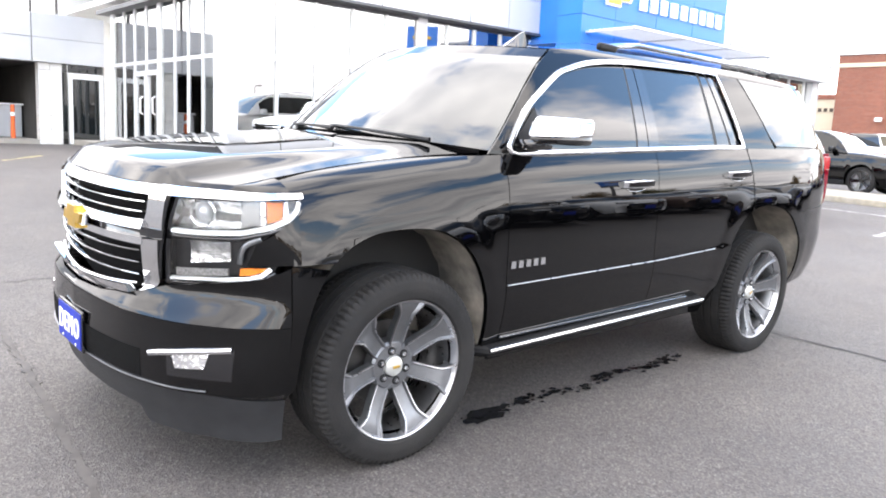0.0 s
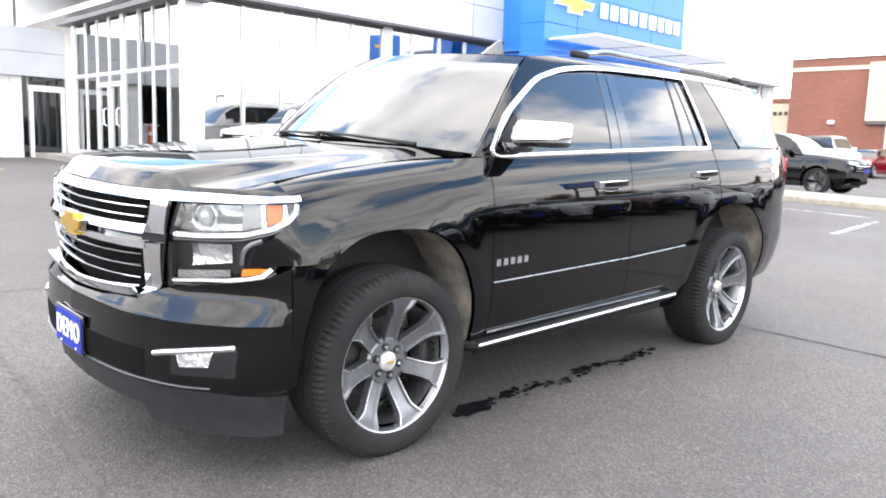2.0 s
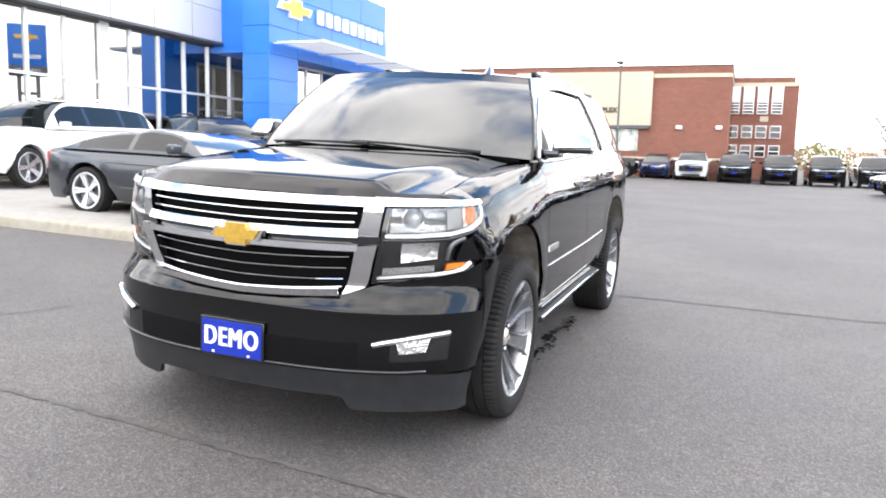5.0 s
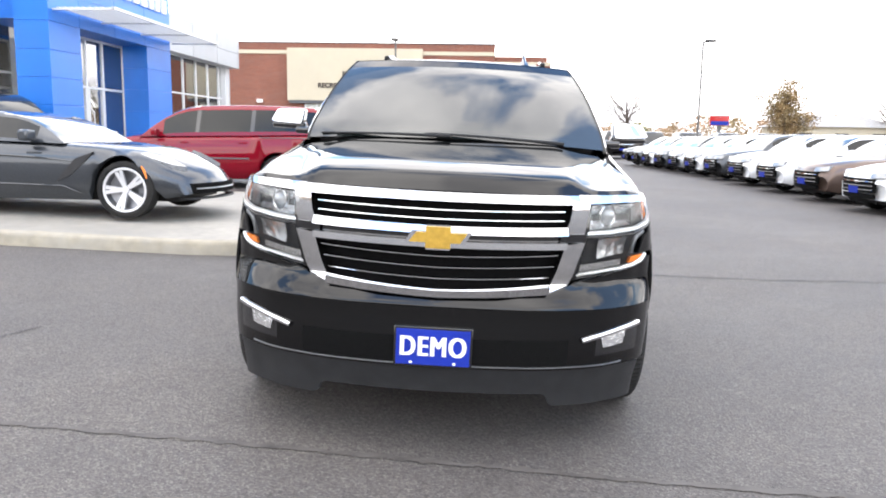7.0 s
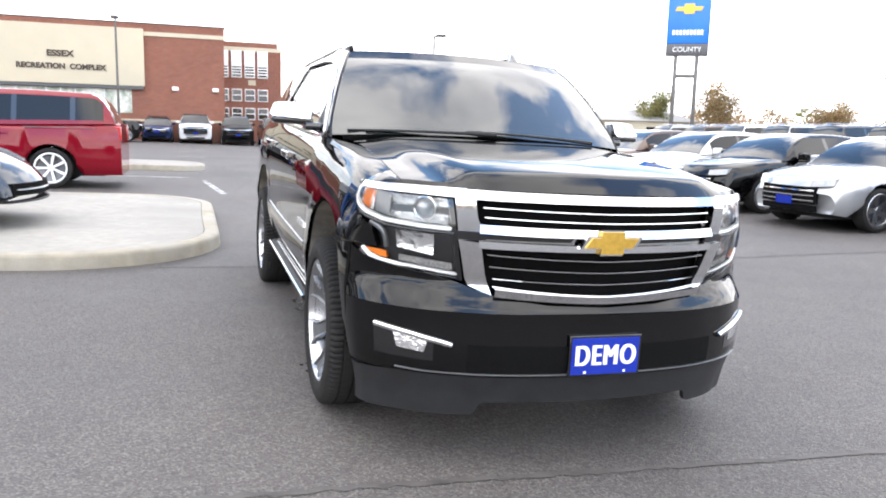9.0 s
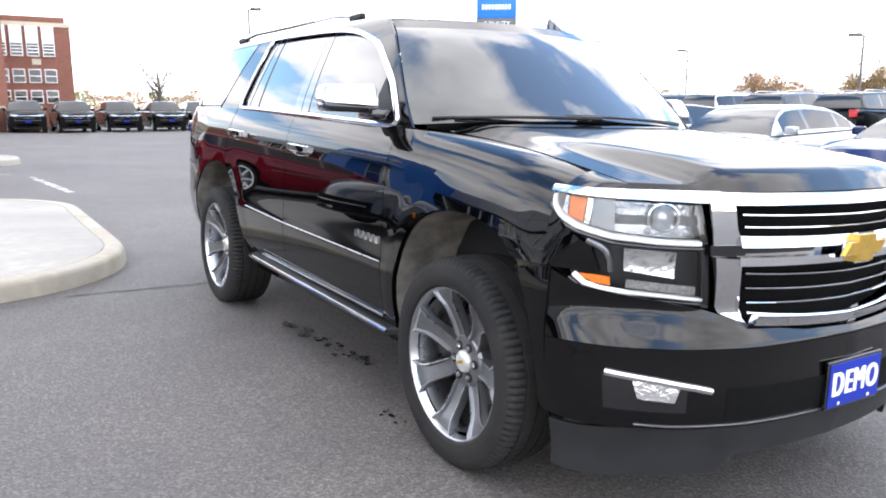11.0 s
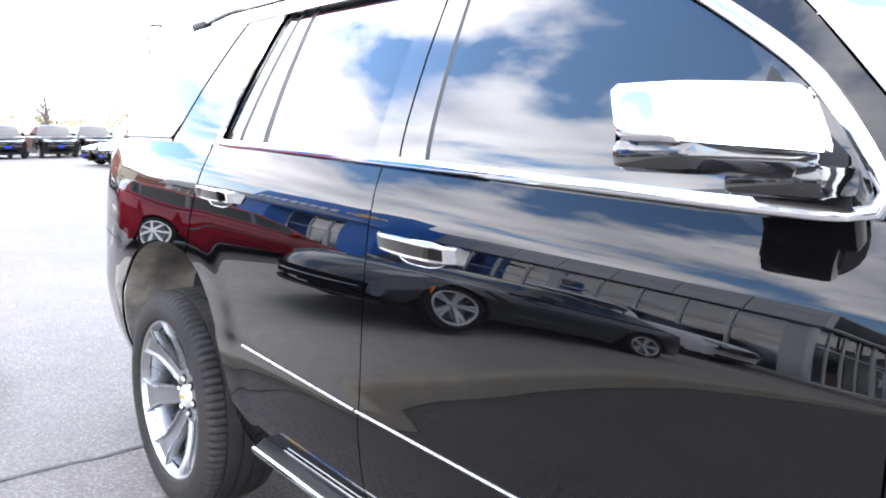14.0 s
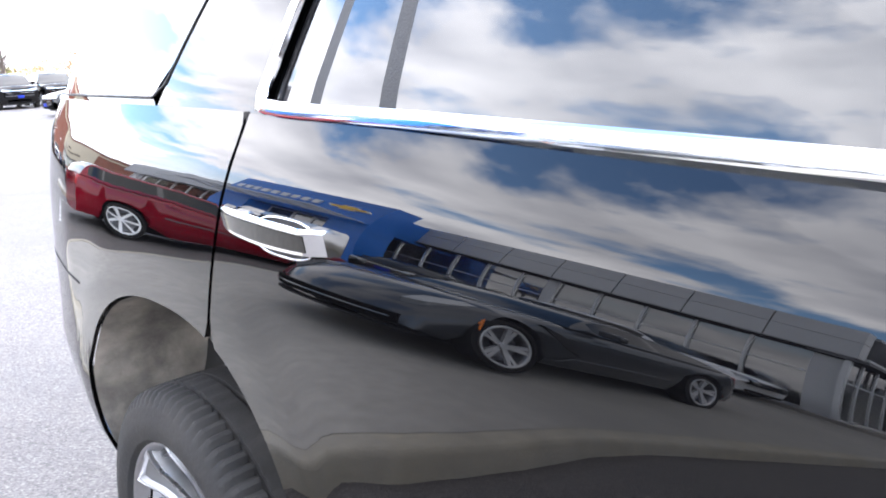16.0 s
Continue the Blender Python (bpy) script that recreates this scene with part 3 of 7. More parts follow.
show = thing("showroom", "white car showroom with a tall glazed front and metal cladding", "building")
tagged(show, kind="structure")
box("plinth", -34.5, -5.3, -13.12, -12.9, 0.40, 0.77, PANEL_GREY, show, "grey plinth under the glazing", 0.01)
box("floor_slab", -34.5, -5.2, -24, -13.0, 0.5, 0.80, INSIDE_FLOOR, show, "polished showroom floor", 0.0)
box("back_wall", -34.5, -5.2, -24.2, -24, 0.5, 6.0, INSIDE_WALL, show, "", 0.0)
box("inner_wall", -22.9, -22.7, -24, -13.2, 0.5, 5.9, INSIDE_WALL, show, "", 0.0)
box("soffit", -34.5, -5.2, -24.0, -13.0, 4.45, 4.60, INSIDE_WALL, show, "", 0.0)
box("flat_roof", -34.5, -5.2, -24.2, -13.1, 5.85, 5.98, PANEL_GREY, show, "", 0.0)
# added emissive panels, unseen, that lift the dim interior behind the glass
for x in (-6.7, -9.4, -12.1, -14.8, -18.5, -24.5, -28.0, -31.5):
    for y in (-14.6, -17.4, -20.2):
        box("ceiling_lamp", x - 0.6, x + 0.6, y - 0.3, y + 0.3, 4.41, 4.452, FILL_PANEL, show, "presumed ceiling panel added to brighten the showroom", 0.005)
# desks and partitions seen dimly inside
for x, y, w, h in ((-8.0, -17.5, 1.6, 1.15), (-10.5, -18.5, 1.4, 1.2), (-13.5, -17.2, 1.5, 1.1)):
    d = thing("reception_desk", "pale reception desk inside the showroom", "desk", "desks")
    box("desk_top", x - w / 2, x + w / 2, y - 0.4, y + 0.4, 0.8 + h - 0.05, 0.8 + h, INSIDE_WALL, d, "", 0.01)
    box("desk_front", x - w / 2 + 0.05, x + w / 2 - 0.05, y - 0.32, y + 0.32, 0.8, 0.8 + h - 0.05, PANEL_GREY, d, "", 0.01)
for x in (-15.2, -14.0):
    box("inner_pillar", x - 0.35, x + 0.35, -15.6, -15.0, 0.8, 4.45, INSIDE_WALL, show, "", 0.01)
MUL = [-7.0 - 1.03 * k for k in range(0, 10)]
for k, x in enumerate(MUL):
    if k == 4:
        box("glazing_post", x - 0.28, x + 0.02, -13.06, -12.90, GF, GT, PANEL_WHITE, show, "broad white post", 0.006)
    else:
        box("mullion", x - 0.03, x + 0.03, -13.05, -12.93, GF, GT, FRAME, show, "pale aluminium mullion", 0.004)
for x0, x1 in ((-16.9, -5.85),):
    box("transom", x0, x1, -13.04, -12.94, 2.82, 2.88, FRAME, show, "pale aluminium transom", 0.004)
    box("sill", x0, x1, -13.04, -12.92, GF, GF + 0.07, FRAME, show, "", 0.004)
    box("head", x0, x1, -13.04, -12.92, GT - 0.06, GT, FRAME_DARK, show, "dark head rail", 0.004)
edges = [-5.85] + MUL + [-17.1]
for a, b in zip(edges, edges[1:]):
    for z0, z1 in ((GF + 0.07, 2.82), (2.88, GT - 0.06)):
        p = box("pane", b + 0.03, a - 0.03, -13.006, -12.994, z0, z1, PANE, show, "", 0.0)
        p.visible_shadow = False
box("corner_pillar", -5.86, -5.30, -13.05, -12.60, 0.5, GT, PANEL_WHITE, show, "white corner pillar", 0.01)
for z in (1.45, 2.05, 2.95):
    box("pillar_joint", -5.865, -5.295, -13.0, -12.595, z, z + 0.012, PANEL_GREY, show, "", 0.0)
# fascia of separate panels with a dark drip edge
box("drip_edge", -17.2, -5.2, -13.30, -12.55, GT, GT + 0.07, FRAME_DARK, show, "dark metal edge", 0.006)
fx = -5.25
while fx > -17.2:
    for z0, z1 in ((GT + 0.08, 5.30), (5.315, FT)):
        x1 = max(fx - 1.47, -17.2)
        box("fascia_panel", x1, fx - 0.012, -13.0, -12.62, z0, z1, PANEL_WHITE, show, "", 0.006)
    fx -= 1.485
box("window_sign", -10.80, -10.42, -13.03, -13.02, 3.36, 3.98, POSTER_BLUE, show, "blue grey poster with a yellow mark", 0.001)
box("window_sign", -10.74, -10.48, -13.019, -13.015, 3.70, 3.78, GOLD, show, "yellow mark", 0.001)

# blue entrance portal
YB = -10.7
portal = thing("entrance_portal", "bright blue clad entrance portal with emblem and sign letters", "entrance")
tagged(portal, kind="structure")
XB0, XB1, XO0, XO1, ZT, ZO = -15.05, -22.55, -16.57, -20.67, 6.62, 4.0
zs = [0.55, 1.25, 1.93, 2.62, 3.3, 4.0]
for x0, x1 in ((XB0, XO0), (XO1, XB1)):
    box("portal_core", x1 + 0.02, x0 - 0.02, YB - 0.88, YB - 0.02, 0.5, ZT - 0.02, PANEL_BLUE, portal, "", 0.0)
    for a, b in zip(zs, zs[1:]):
        box("cladding_panel", x1, x0, YB - 0.90, YB, a + 0.006, b - 0.006, PANEL_BLUE, portal, "", 0.008)
zs2 = [4.0, 4.78, 5.72, ZT]
for a, b in zip(zs2, zs2[1:]):
    for x0, x1 in ((XB0, -16.55), (-16.55, -18.55), (-18.55, -20.55), (-20.55, XB1)):
        box("cladding_panel", x1 + 0.006, x0 - 0.006, YB - 0.90, YB, a + 0.006, b - 0.006, PANEL_BLUE, portal, "", 0.008)
box("portal_core", XB1 + 0.02, XB0 - 0.02, YB - 0.88, YB - 0.02, 4.0, ZT - 0.03, PANEL_BLUE, portal, "", 0.0)
# link back to the showroom and the entrance glazing
box("lobby_roof", XB1, XB0 - 0.4, -13.0, YB - 0.9, 4.1, 5.9, PANEL_BLUE, portal, "", 0.0)
YE = YB - 0.85
for x in (XO0 + 0.04, -17.35, -18.35, -19.35, XO1 - 0.04):
    box("mullion", x - 0.045, x + 0.045, YE - 0.06, YE + 0.04, 0.68, ZO, FRAME, portal, "pale aluminium mullion", 0.004)
for z in (2.55, 3.95):
    box("transom", XO1, XO0, YE - 0.055, YE + 0.035, z - 0.035, z + 0.035, FRAME, portal, "", 0.004)
for a, b in zip((XO0, -17.35, -18.35, -19.35), (-17.35, -18.35, -19.35, XO1)):
    for z0, z1 in ((0.72, 2.51), (2.59, 3.91)):
        p = box("pane", b + 0.045, a - 0.045, YE - 0.006, YE + 0.006, z0, z1, PANE, portal, "", 0.0)
        p.visible_shadow = False
for x in (-17.85, -18.85):
    box("door_leaf", x - 0.46, x - 0.38, YE - 0.03, YE + 0.05, 0.7, 2.5, FRAME, portal, "", 0.004)
    box("door_leaf", x + 0.38, x + 0.46, YE - 0.03, YE + 0.05, 0.7, 2.5, FRAME, portal, "", 0.004)
    tube("door_handle", [(x + 0.3, YE + 0.05, 1.3), (x + 0.3, YE + 0.11, 1.35), (x + 0.3, YE + 0.11, 1.85), (x + 0.3, YE + 0.05, 1.9)], 0.015, FRAME, portal, "pull handle", 8)
box("lobby_back", XO1, XO0, -14.2, -14.1, 0.6, 4.0, INSIDE_WALL, portal, "", 0.0)
# louvred canopy over the door
canopy = new("canopy")
canopy.parent = portal
canopy["label"] = "white louvred canopy"
CX0, CX1 = -15.25, -22.75
for k in range(9):
    y = YB + 0.12 + k * 0.16
    box("louvre", CX1, CX0, y, y + 0.07, 4.33, 4.36, PANEL_WHITE, canopy, "", 0.003)
for x in (CX0, -17.75, -20.25, CX1 + 0.06):
    box("canopy_arm", x - 0.06, x, YB, YB + 1.6, 4.285, 4.33, PANEL_WHITE, canopy, "", 0.003)
box("canopy_edge", CX1, CX0, YB + 1.54, YB + 1.62, 4.29, 4.37, PANEL_WHITE, canopy, "", 0.004)


def bowtie(name, w, h, mat, m, parent, label, depth=0.05):
    a, b, s = w * 0.36, h * 0.42, w * 0.16
    poly = [(-w, -b), (-a, -b), (-a, -h), (a, -h), (a, -b), (w - s, -b), (w, b), (a, b), (a, h), (-a, h), (-a, b), (-w + s, b)]
    bm = bmesh.new()
    lo = [bm.verts.new(m @ Vector((x, y, 0))) for x, y in poly]
    hi = [bm.verts.new(m @ Vector((x * 0.97, y * 0.95, depth))) for x, y in poly]
    bm.faces.new(hi)
    for k in range(12):
        bm.faces.new((lo[k], lo[(k + 1) % 12], hi[(k + 1) % 12], hi[k]))
    return part(name, bm, mat, parent, label, 30)


bowtie("emblem", 0.93, 0.29, LETTER_WHITE, Matrix.Translation((-16.35, YB, 5.43)) @ pose(0, 0, 0, 90, 0, 180), portal, "white emblem edge", 0.08)
bowtie("emblem_face", 0.80, 0.225, GOLD, Matrix.Translation((-16.35, YB + 0.085, 5.43)) @ pose(0, 0, 0, 90, 0, 180), portal, "gold emblem face", 0.02)
# the name on the portal is drawn as plain white blocks
lx = -17.55
for k, wdt in enumerate((0.44, 0.44, 0.42, 0.48, 0.44, 0.48, 0.36, 0.42, 0.40)):
    box("sign_block", lx - wdt * 0.86, lx - wdt * 0.14, YB + 0.005, YB + 0.09, 5.20, 5.64, LETTER_WHITE, portal, "white raised sign block", 0.012)
    lx -= wdt + 0.095

# wing beyond the portal
wing = thing("showroom_wing", "single-storey showroom wing with ribbon window and grey fascia", "building")
tagged(wing, kind="structure")
fx = -22.7
while fx > -34.6:
    for z0, z1 in ((4.45, 5.16), (5.17, 5.88)):
        box("fascia_panel", max(fx - 2.95, -34.75), fx - 0.015, -12.75, -12.2, z0, z1, PANEL_GREY, wing, "", 0.006)
    fx -= 2.965
for k in range(8):
    x = -23.2 - 1.5 * k
    box("mullion", x - 0.035, x + 0.035, -12.98, -12.88, 0.9, 4.45, FRAME, wing, "", 0.004)
    p = box("pane", x - 1.465, x - 0.035, -12.94, -12.928, 0.95, 4.45, PANE, wing, "", 0.0)
    p.visible_shadow = False
box("transom", -34.5, -22.7, -12.97, -12.89, 2.9, 2.96, FRAME, wing, "", 0.004)
box("end_post", -34.6, -34.1, -13.2, -12.7, 0.5, 4.45, PANEL_WHITE, wing, "", 0.01)
box("end_wall", -34.75, -34.6, -24, -12.7, 0.3, 5.86, PANEL_GREY, wing, "", 0.0)

# glazed vestibule at the end of the showroom
XV = -5.3
vest = thing("glazed_vestibule", "tall glazed entrance bay with white posts and dark roof edge", "entrance")
tagged(vest, kind="structure")
ys = [-12.45, -13.12, -13.91, -14.70, -15.67, -16.54, -17.36, -18.19, -19.12]
for k, y in enumerate(ys):
    w = 0.10 if k in (0, 4, 8) else 0.035
    box("mullion", XV - 0.06, XV + 0.04, y - w, y + w if k else y + 0.02, 0.6, 4.12, PANEL_WHITE if w > 0.1 else FRAME, vest, "white mullion", 0.004)
for z in (0.72, 2.75):
    box("transom", XV - 0.05, XV + 0.03, -19.2, -12.45, z - 0.04, z + 0.04, FRAME, vest, "", 0.004)
for a, b in zip(ys, ys[1:]):
    for z0, z1 in ((0.77, 2.70), (2.80, 4.1)):
        p = box("pane", XV - 0.006, XV + 0.006, b + 0.05, a - 0.05, z0, z1, PANE, vest, "", 0.0)
        p.visible_shadow = False
box("roof_edge", XV - 0.6, XV + 0.30, -19.6, -12.35, 4.12, 4.23, FRAME_DARK, vest, "dark roof edge", 0.01)
for y in (-16.10, -16.95):
    box("door_stile", XV - 0.03, XV + 0.06, y - 0.42, y - 0.34, 0.62, 2.45, FRAME, vest, "", 0.004)
    box("door_stile", XV - 0.03, XV + 0.06, y + 0.34, y + 0.42, 0.62, 2.45, FRAME, vest, "", 0.004)
    tube("door_handle", [(XV + 0.06, y + 0.25, 1.45), (XV + 0.13, y + 0.25, 1.5), (XV + 0.13, y + 0.25, 1.85), (XV + 0.06, y + 0.25, 1.9)], 0.02, LETTER_WHITE, vest, "white pull handle", 8)
box("door_head", XV - 0.03, XV + 0.05, -17.4, -15.65, 2.42, 2.54, FRAME, vest, "", 0.004)
box("inner_screen", -8.4, -8.3, -19.4, -14.5, 0.7, 4.4, INSIDE_WALL, vest, "", 0.0)
box("inner_door", -6.9, -6.8, -17.4, -16.6, 0.6, 2.6, PANEL_GREY, vest, "", 0.0)

# service wing with its garage opening, block piers and glazed door
YA = -19.4
svc = thing("service_wing", "low service wing with grey fascia, block piers and open garage door", "building")
tagged(svc, kind="structure")
for x0, x1 in ((-5.1, -3.3), (-3.28, -0.2), (-0.18, 3.2), (3.22, 8.0)):
    for z0, z1 in ((2.70, 3.32), (3.33, 3.96)):
        box("fascia_panel", x0, x1, YA - 0.4, YA + 0.14, z0, z1, PANEL_GREY, svc, "", 0.006)
row = 0
for x0, x1 in ((-4.03, -3.45), (-5.22, -5.12), (1.2, 2.6)):
    z = 0.50
    while z < 2.7:
        xs = [x0, x1] if row % 2 else [x0, (x0 + x1) / 2, x1]
        for a, b in zip(xs, xs[1:]):
            box("block", a + 0.003, b - 0.003, YA - 0.3, YA + 0.02, z + 0.003, min(z + 0.197, 2.7), BLOCK, svc, "", 0.004)
        z += 0.2
        row += 1
for x0, x1, z0, z1 in ((-5.10, -5.00, 0.55, 2.46), (-4.30, -4.20, 0.55, 2.46), (-5.00, -4.30, 2.32, 2.46), (-5.00, -4.30, 0.55, 0.68)):
    box("door_frame", x0, x1, YA - 0.1, YA + 0.02, z0, z1, FRAME, svc, "pale door frame", 0.004)
box("door_glass", -5.00, -4.30, YA - 0.05, YA - 0.04, 0.68, 2.32, GLASS, svc, "dark door glass", 0.0)
box("side_light", -4.18, -4.05, YA - 0.06, YA - 0.04, 0.55, 2.7, GLASS, svc, "dark narrow window", 0.0)
box("side_light", -5.10, -4.20, YA - 0.07, YA - 0.05, 2.48, 2.7, GLASS, svc, "dark fanlight", 0.0)
box("garage_ceiling", -3.45, 1.2, YA - 7, YA - 0.3, 2.68, 2.75, DARK_INSIDE, svc, "", 0.0)
box("garage_back", -3.45, 1.2, YA - 7.1, YA - 7, 0.5, 2.7, DARK_INSIDE, svc, "dark garage interior", 0.0)
box("garage_side", -3.50, -3.45, YA - 7, YA - 0.3, 0.5, 2.7, DARK_INSIDE, svc, "", 0.0)
box("garage_side", 1.2, 1.25, YA - 7, YA - 0.3, 0.5, 2.7, DARK_INSIDE, svc, "", 0.0)
box("garage_floor", -3.50, 1.25, YA - 7, YA, 0.5, 0.66, CONCRETE, svc, "", 0.0)
box("service_back", -5.2, 12.0, YA - 8.0, YA - 7.2, 0.3, 4.0, PANEL_GREY, svc, "", 0.0)
box("service_wall", 2.6, 12.0, YA - 0.3, YA, 0.5, 2.7, BLOCK, svc, "", 0.0)
box("fascia_mark", -1.95, -1.65, YA + 0.14, YA + 0.17, 3.15, 3.55, SIGN_DARK, svc, "dark round sign shape", 0.05)
counter = thing("service_counter", "pale service counter inside the open garage", "counter")
box("counter_front", -3.38, -2.2, -21.6, -21.0, 0.66, 1.55, PANEL_GREY, counter, "", 0.02)
box("counter_top", -3.43, -2.15, -21.65, -20.95, 1.55, 1.60, INSIDE_WALL, counter, "", 0.01)
cone = thing("safety_post", "orange plastic safety post with white bands beside the garage", "post")
tube("post", [(-2.92, -19.9, 0.66), (-2.92, -19.9, 1.55)], [0.06, 0.05], ORANGE, cone, "", 12)
tube("band", [(-2.92, -19.9, 1.25), (-2.92, -19.9, 1.35)], 0.056, LETTER_WHITE, cone, "", 12)
for k, x in enumerate((-4.6, -3.9, -2.9, -2.2)):
    mast = thing("roof_mast", "thin dark mast behind the service wing roof", "mast", "roof masts")
    tube("mast_pole", [(x, -22.0, 4.0), (x, -22.0, 7.5)], 0.05, POLE, mast, "", 8)

# ---- recreation hall ----
XR = -52.0
hall = thing("recreation_hall", "red brick recreation hall with a broad cream sign panel", "building")
tagged(hall, kind="structure")
box("wall", XR - 30, XR, -19.1, 0.8, 0.0, 6.95, BRICK, hall, "red brick wall", 0.0)
box("stone_band", XR - 30, XR + 0.06, -19.15, 0.86, 6.95, 7.22, CREAM, hall, "cream stone band", 0.01)
box("parapet", XR - 30, XR + 0.03, -19.13, 0.83, 7.22, 7.72, BRICK, hall, "brick parapet", 0.0)
box("coping", XR - 30, XR + 0.08, -19.18, 0.88, 7.72, 7.80, FRAME_DARK, hall, "dark coping", 0.01)
box("sign_panel", XR, XR + 0.35, -14.1, -4.3, 3.66, 7.36, CREAM, hall, "cream rendered sign panel", 0.02)
# shade below the projecting panel, put in as a dark strip
box("panel_shadow_gap", XR, XR + 0.30, -14.0, -4.4, 3.45, 3.66, FRAME_DARK, hall, "dark strip for the shade under the sign panel", 0.0)
text_mesh("sign_text", "ESSEX", 0.52, 0.03, SIGN_DARK, Matrix.Translation((XR + 0.37, -9.3, 5.52)) @ pose(0, 0, 0, 90, 0, 90), hall, "dark sign letters", squeeze=1.15, bold=0.02)
text_mesh("sign_text", "RECREATION  COMPLEX", 0.46, 0.03, SIGN_DARK, Matrix.Translation((XR + 0.37, -9.25, 4.72)) @ pose(0, 0, 0, 90, 0, 90), hall, "dark sign letters", squeeze=1.02, bold=0.02)
for k in range(9):
    y = -12.85 + k * 0.86
    box("window_pane", XR, XR + 0.05, y + 0.04, y + 0.82, 1.9, 3.42, POSTER, hall, "window covered with printed film", 0.0)
    box("window_bar", XR, XR + 0.09, y - 0.04, y + 0.04, 1.9, 3.42, FRAME, hall, "", 0.0)
for y in (-16.2, -2.4, 0.2):
    box("wall_lamp", XR, XR + 0.25, y - 0.2, y + 0.2, 3.45, 3.7, LETTER_WHITE, hall, "pale wall lamp", 0.03)
box("base_wall", XR, XR + 0.25, -19.1, 2.5, 0.0, 1.35, BRICK, hall, "low brick wall", 0.0)
box("base_coping", XR, XR + 0.3, -19.1, 2.6, 1.35, 1.5, CREAM, hall, "cream coping", 0.01)
low = thing("hall_annex", "low cream annex with brick top beside the recreation hall", "building")
tagged(low, kind="structure")
box("wall", XR - 28, XR - 2, -34, -19.2, 0.0, 5.0, CREAM, low, "", 0.0)
box("parapet", XR - 28, XR - 1.95, -34, -19.2, 5.0, 5.35, BRICK, low, "", 0.0)
for k, y in enumerate((-21.4, -21.0, -20.6, -20.2)):
    box("sign_bar", XR - 2, XR - 1.93, y, y + 0.22, 4.15, 4.4, SIGN_DARK, low, "dark sign bar", 0.0)

school = thing("school_block", "three-storey red brick block with tall white sash windows", "building")
tagged(school, kind="structure")
XS = -58.0
ks = (58 + 2.76) / (52 + 2.76)


def sy(y52):
    return -2.4 + (y52 + 2.4) * ks


def sz(z52):
    return 1.33 + (z52 - 1.33) * ks


box("wall", XS - 14, XS, sy(0.5), sy(4.55), 0.0, sz(6.45), BRICK, school, "red brick wall", 0.0)
box("stone_band", XS - 14, XS + 0.06, sy(0.5), sy(4.6), sz(6.3), sz(6.55), CREAM, school, "cream stone band", 0.01)
box("parapet", XS - 14, XS + 0.02, sy(0.5), sy(4.3), sz(6.55), sz(6.9), BRICK, school, "", 0.0)
for k in range(4):
    y0, y1 = sy(0.34 + 0.88 * k), sy(0.94 + 0.88 * k)
    for z0, z1, n in ((4.55, 6.25, 4), (2.95, 3.68, 2), (1.7, 2.4, 2)):
        w = new("window")
        w.parent = school
        a, b = sz(z0), sz(z1)
        box("frame", XS, XS + 0.10, y0 - 0.05, y1 + 0.05, a - 0.06, b + 0.06, LETTER_WHITE, w, "white window frame", 0.01)
        box("glass", XS + 0.10, XS + 0.11, y0, y1, a, b if n == 2 else a + (b - a) * 0.42, GLASS, w, "", 0.0)
        if n == 4:
            box("blind", XS + 0.10, XS + 0.115, y0, y1, a + (b - a) * 0.42, b, LETTER_WHITE, w, "white blind", 0.0)
        for j in range(1, n):
            zz = a + (b - a) * j / n * (0.45 if n == 4 else 1)
            box("bar", XS + 0.11, XS + 0.13, y0, y1, zz - 0.03, zz + 0.03, LETTER_WHITE, w, "", 0.0)
box("stone_plaque", XS, XS + 0.05, sy(2.3), sy(2.8), sz(4.0), sz(4.35), CREAM, school, "", 0.01)


# ---- lamps, pylon sign ----
def street_lamp(x, y, h, arm, heads=1, group="car park lamps"):
    t = thing("street_lamp", "tall galvanised car park lamp on a slim pole", "lamp", group)
    z = gz(x, y)
    tube("pole", [(x, y, z), (x, y, h)], [0.075, 0.055], POLE, t, "", 10)
    box("foot", x - 0.22, x + 0.22, y - 0.22, y + 0.22, z - 0.05, z + 0.5, CONCRETE, t, "concrete foot", 0.02)
    for k in range(heads):
        s = -1 if k else 1
        a = Vector(arm).normalized() * s
        tube("arm", [(x, y, h - 0.05), (x + a.x * 0.5, y + a.y * 0.5, h)], 0.04, POLE, t, "", 8)
        bm = box_bm(bmesh.new(), 0.10, 0.72, -0.20, 0.20, -0.05, 0.10, 0.04)
        bmesh.ops.transform(bm, matrix=Matrix.Translation((x, y, h)) @ Matrix.Rotation(math.atan2(a.y, a.x), 4, "Z"), verts=bm.verts)
        part("head", bm, POLE, t, "flat lamp head")
    return t


street_lamp(-44.0, -5.35, 7.0, (1, 0))
street_lamp(-42.3, 12.8, 6.95, (0.3, 1), 1)
street_lamp(-33.6, 40.3, 5.1, (-1, -0.6))
street_lamp(-19.6, 36.7, 4.9, (-1, -0.6))
pylon = thing("pylon_sign", "blue and black pylon sign with gold emblem on two grey posts", "sign")
PX, PY, RZ = -52.7, 38.3, radians(-35)
MP = Matrix.Translation((PX, PY, 0)) @ Matrix.Rotation(RZ, 4, "Z")


def pbox(name, x0, x1, y0, y1, z0, z1, mat, label="", bevel=0.02):
    bm = box_bm(bmesh.new(), x0, x1, y0, y1, z0, z1, bevel)
    bmesh.ops.transform(bm, matrix=MP, verts=bm.verts)
    return part(name, bm, mat, pylon, label)


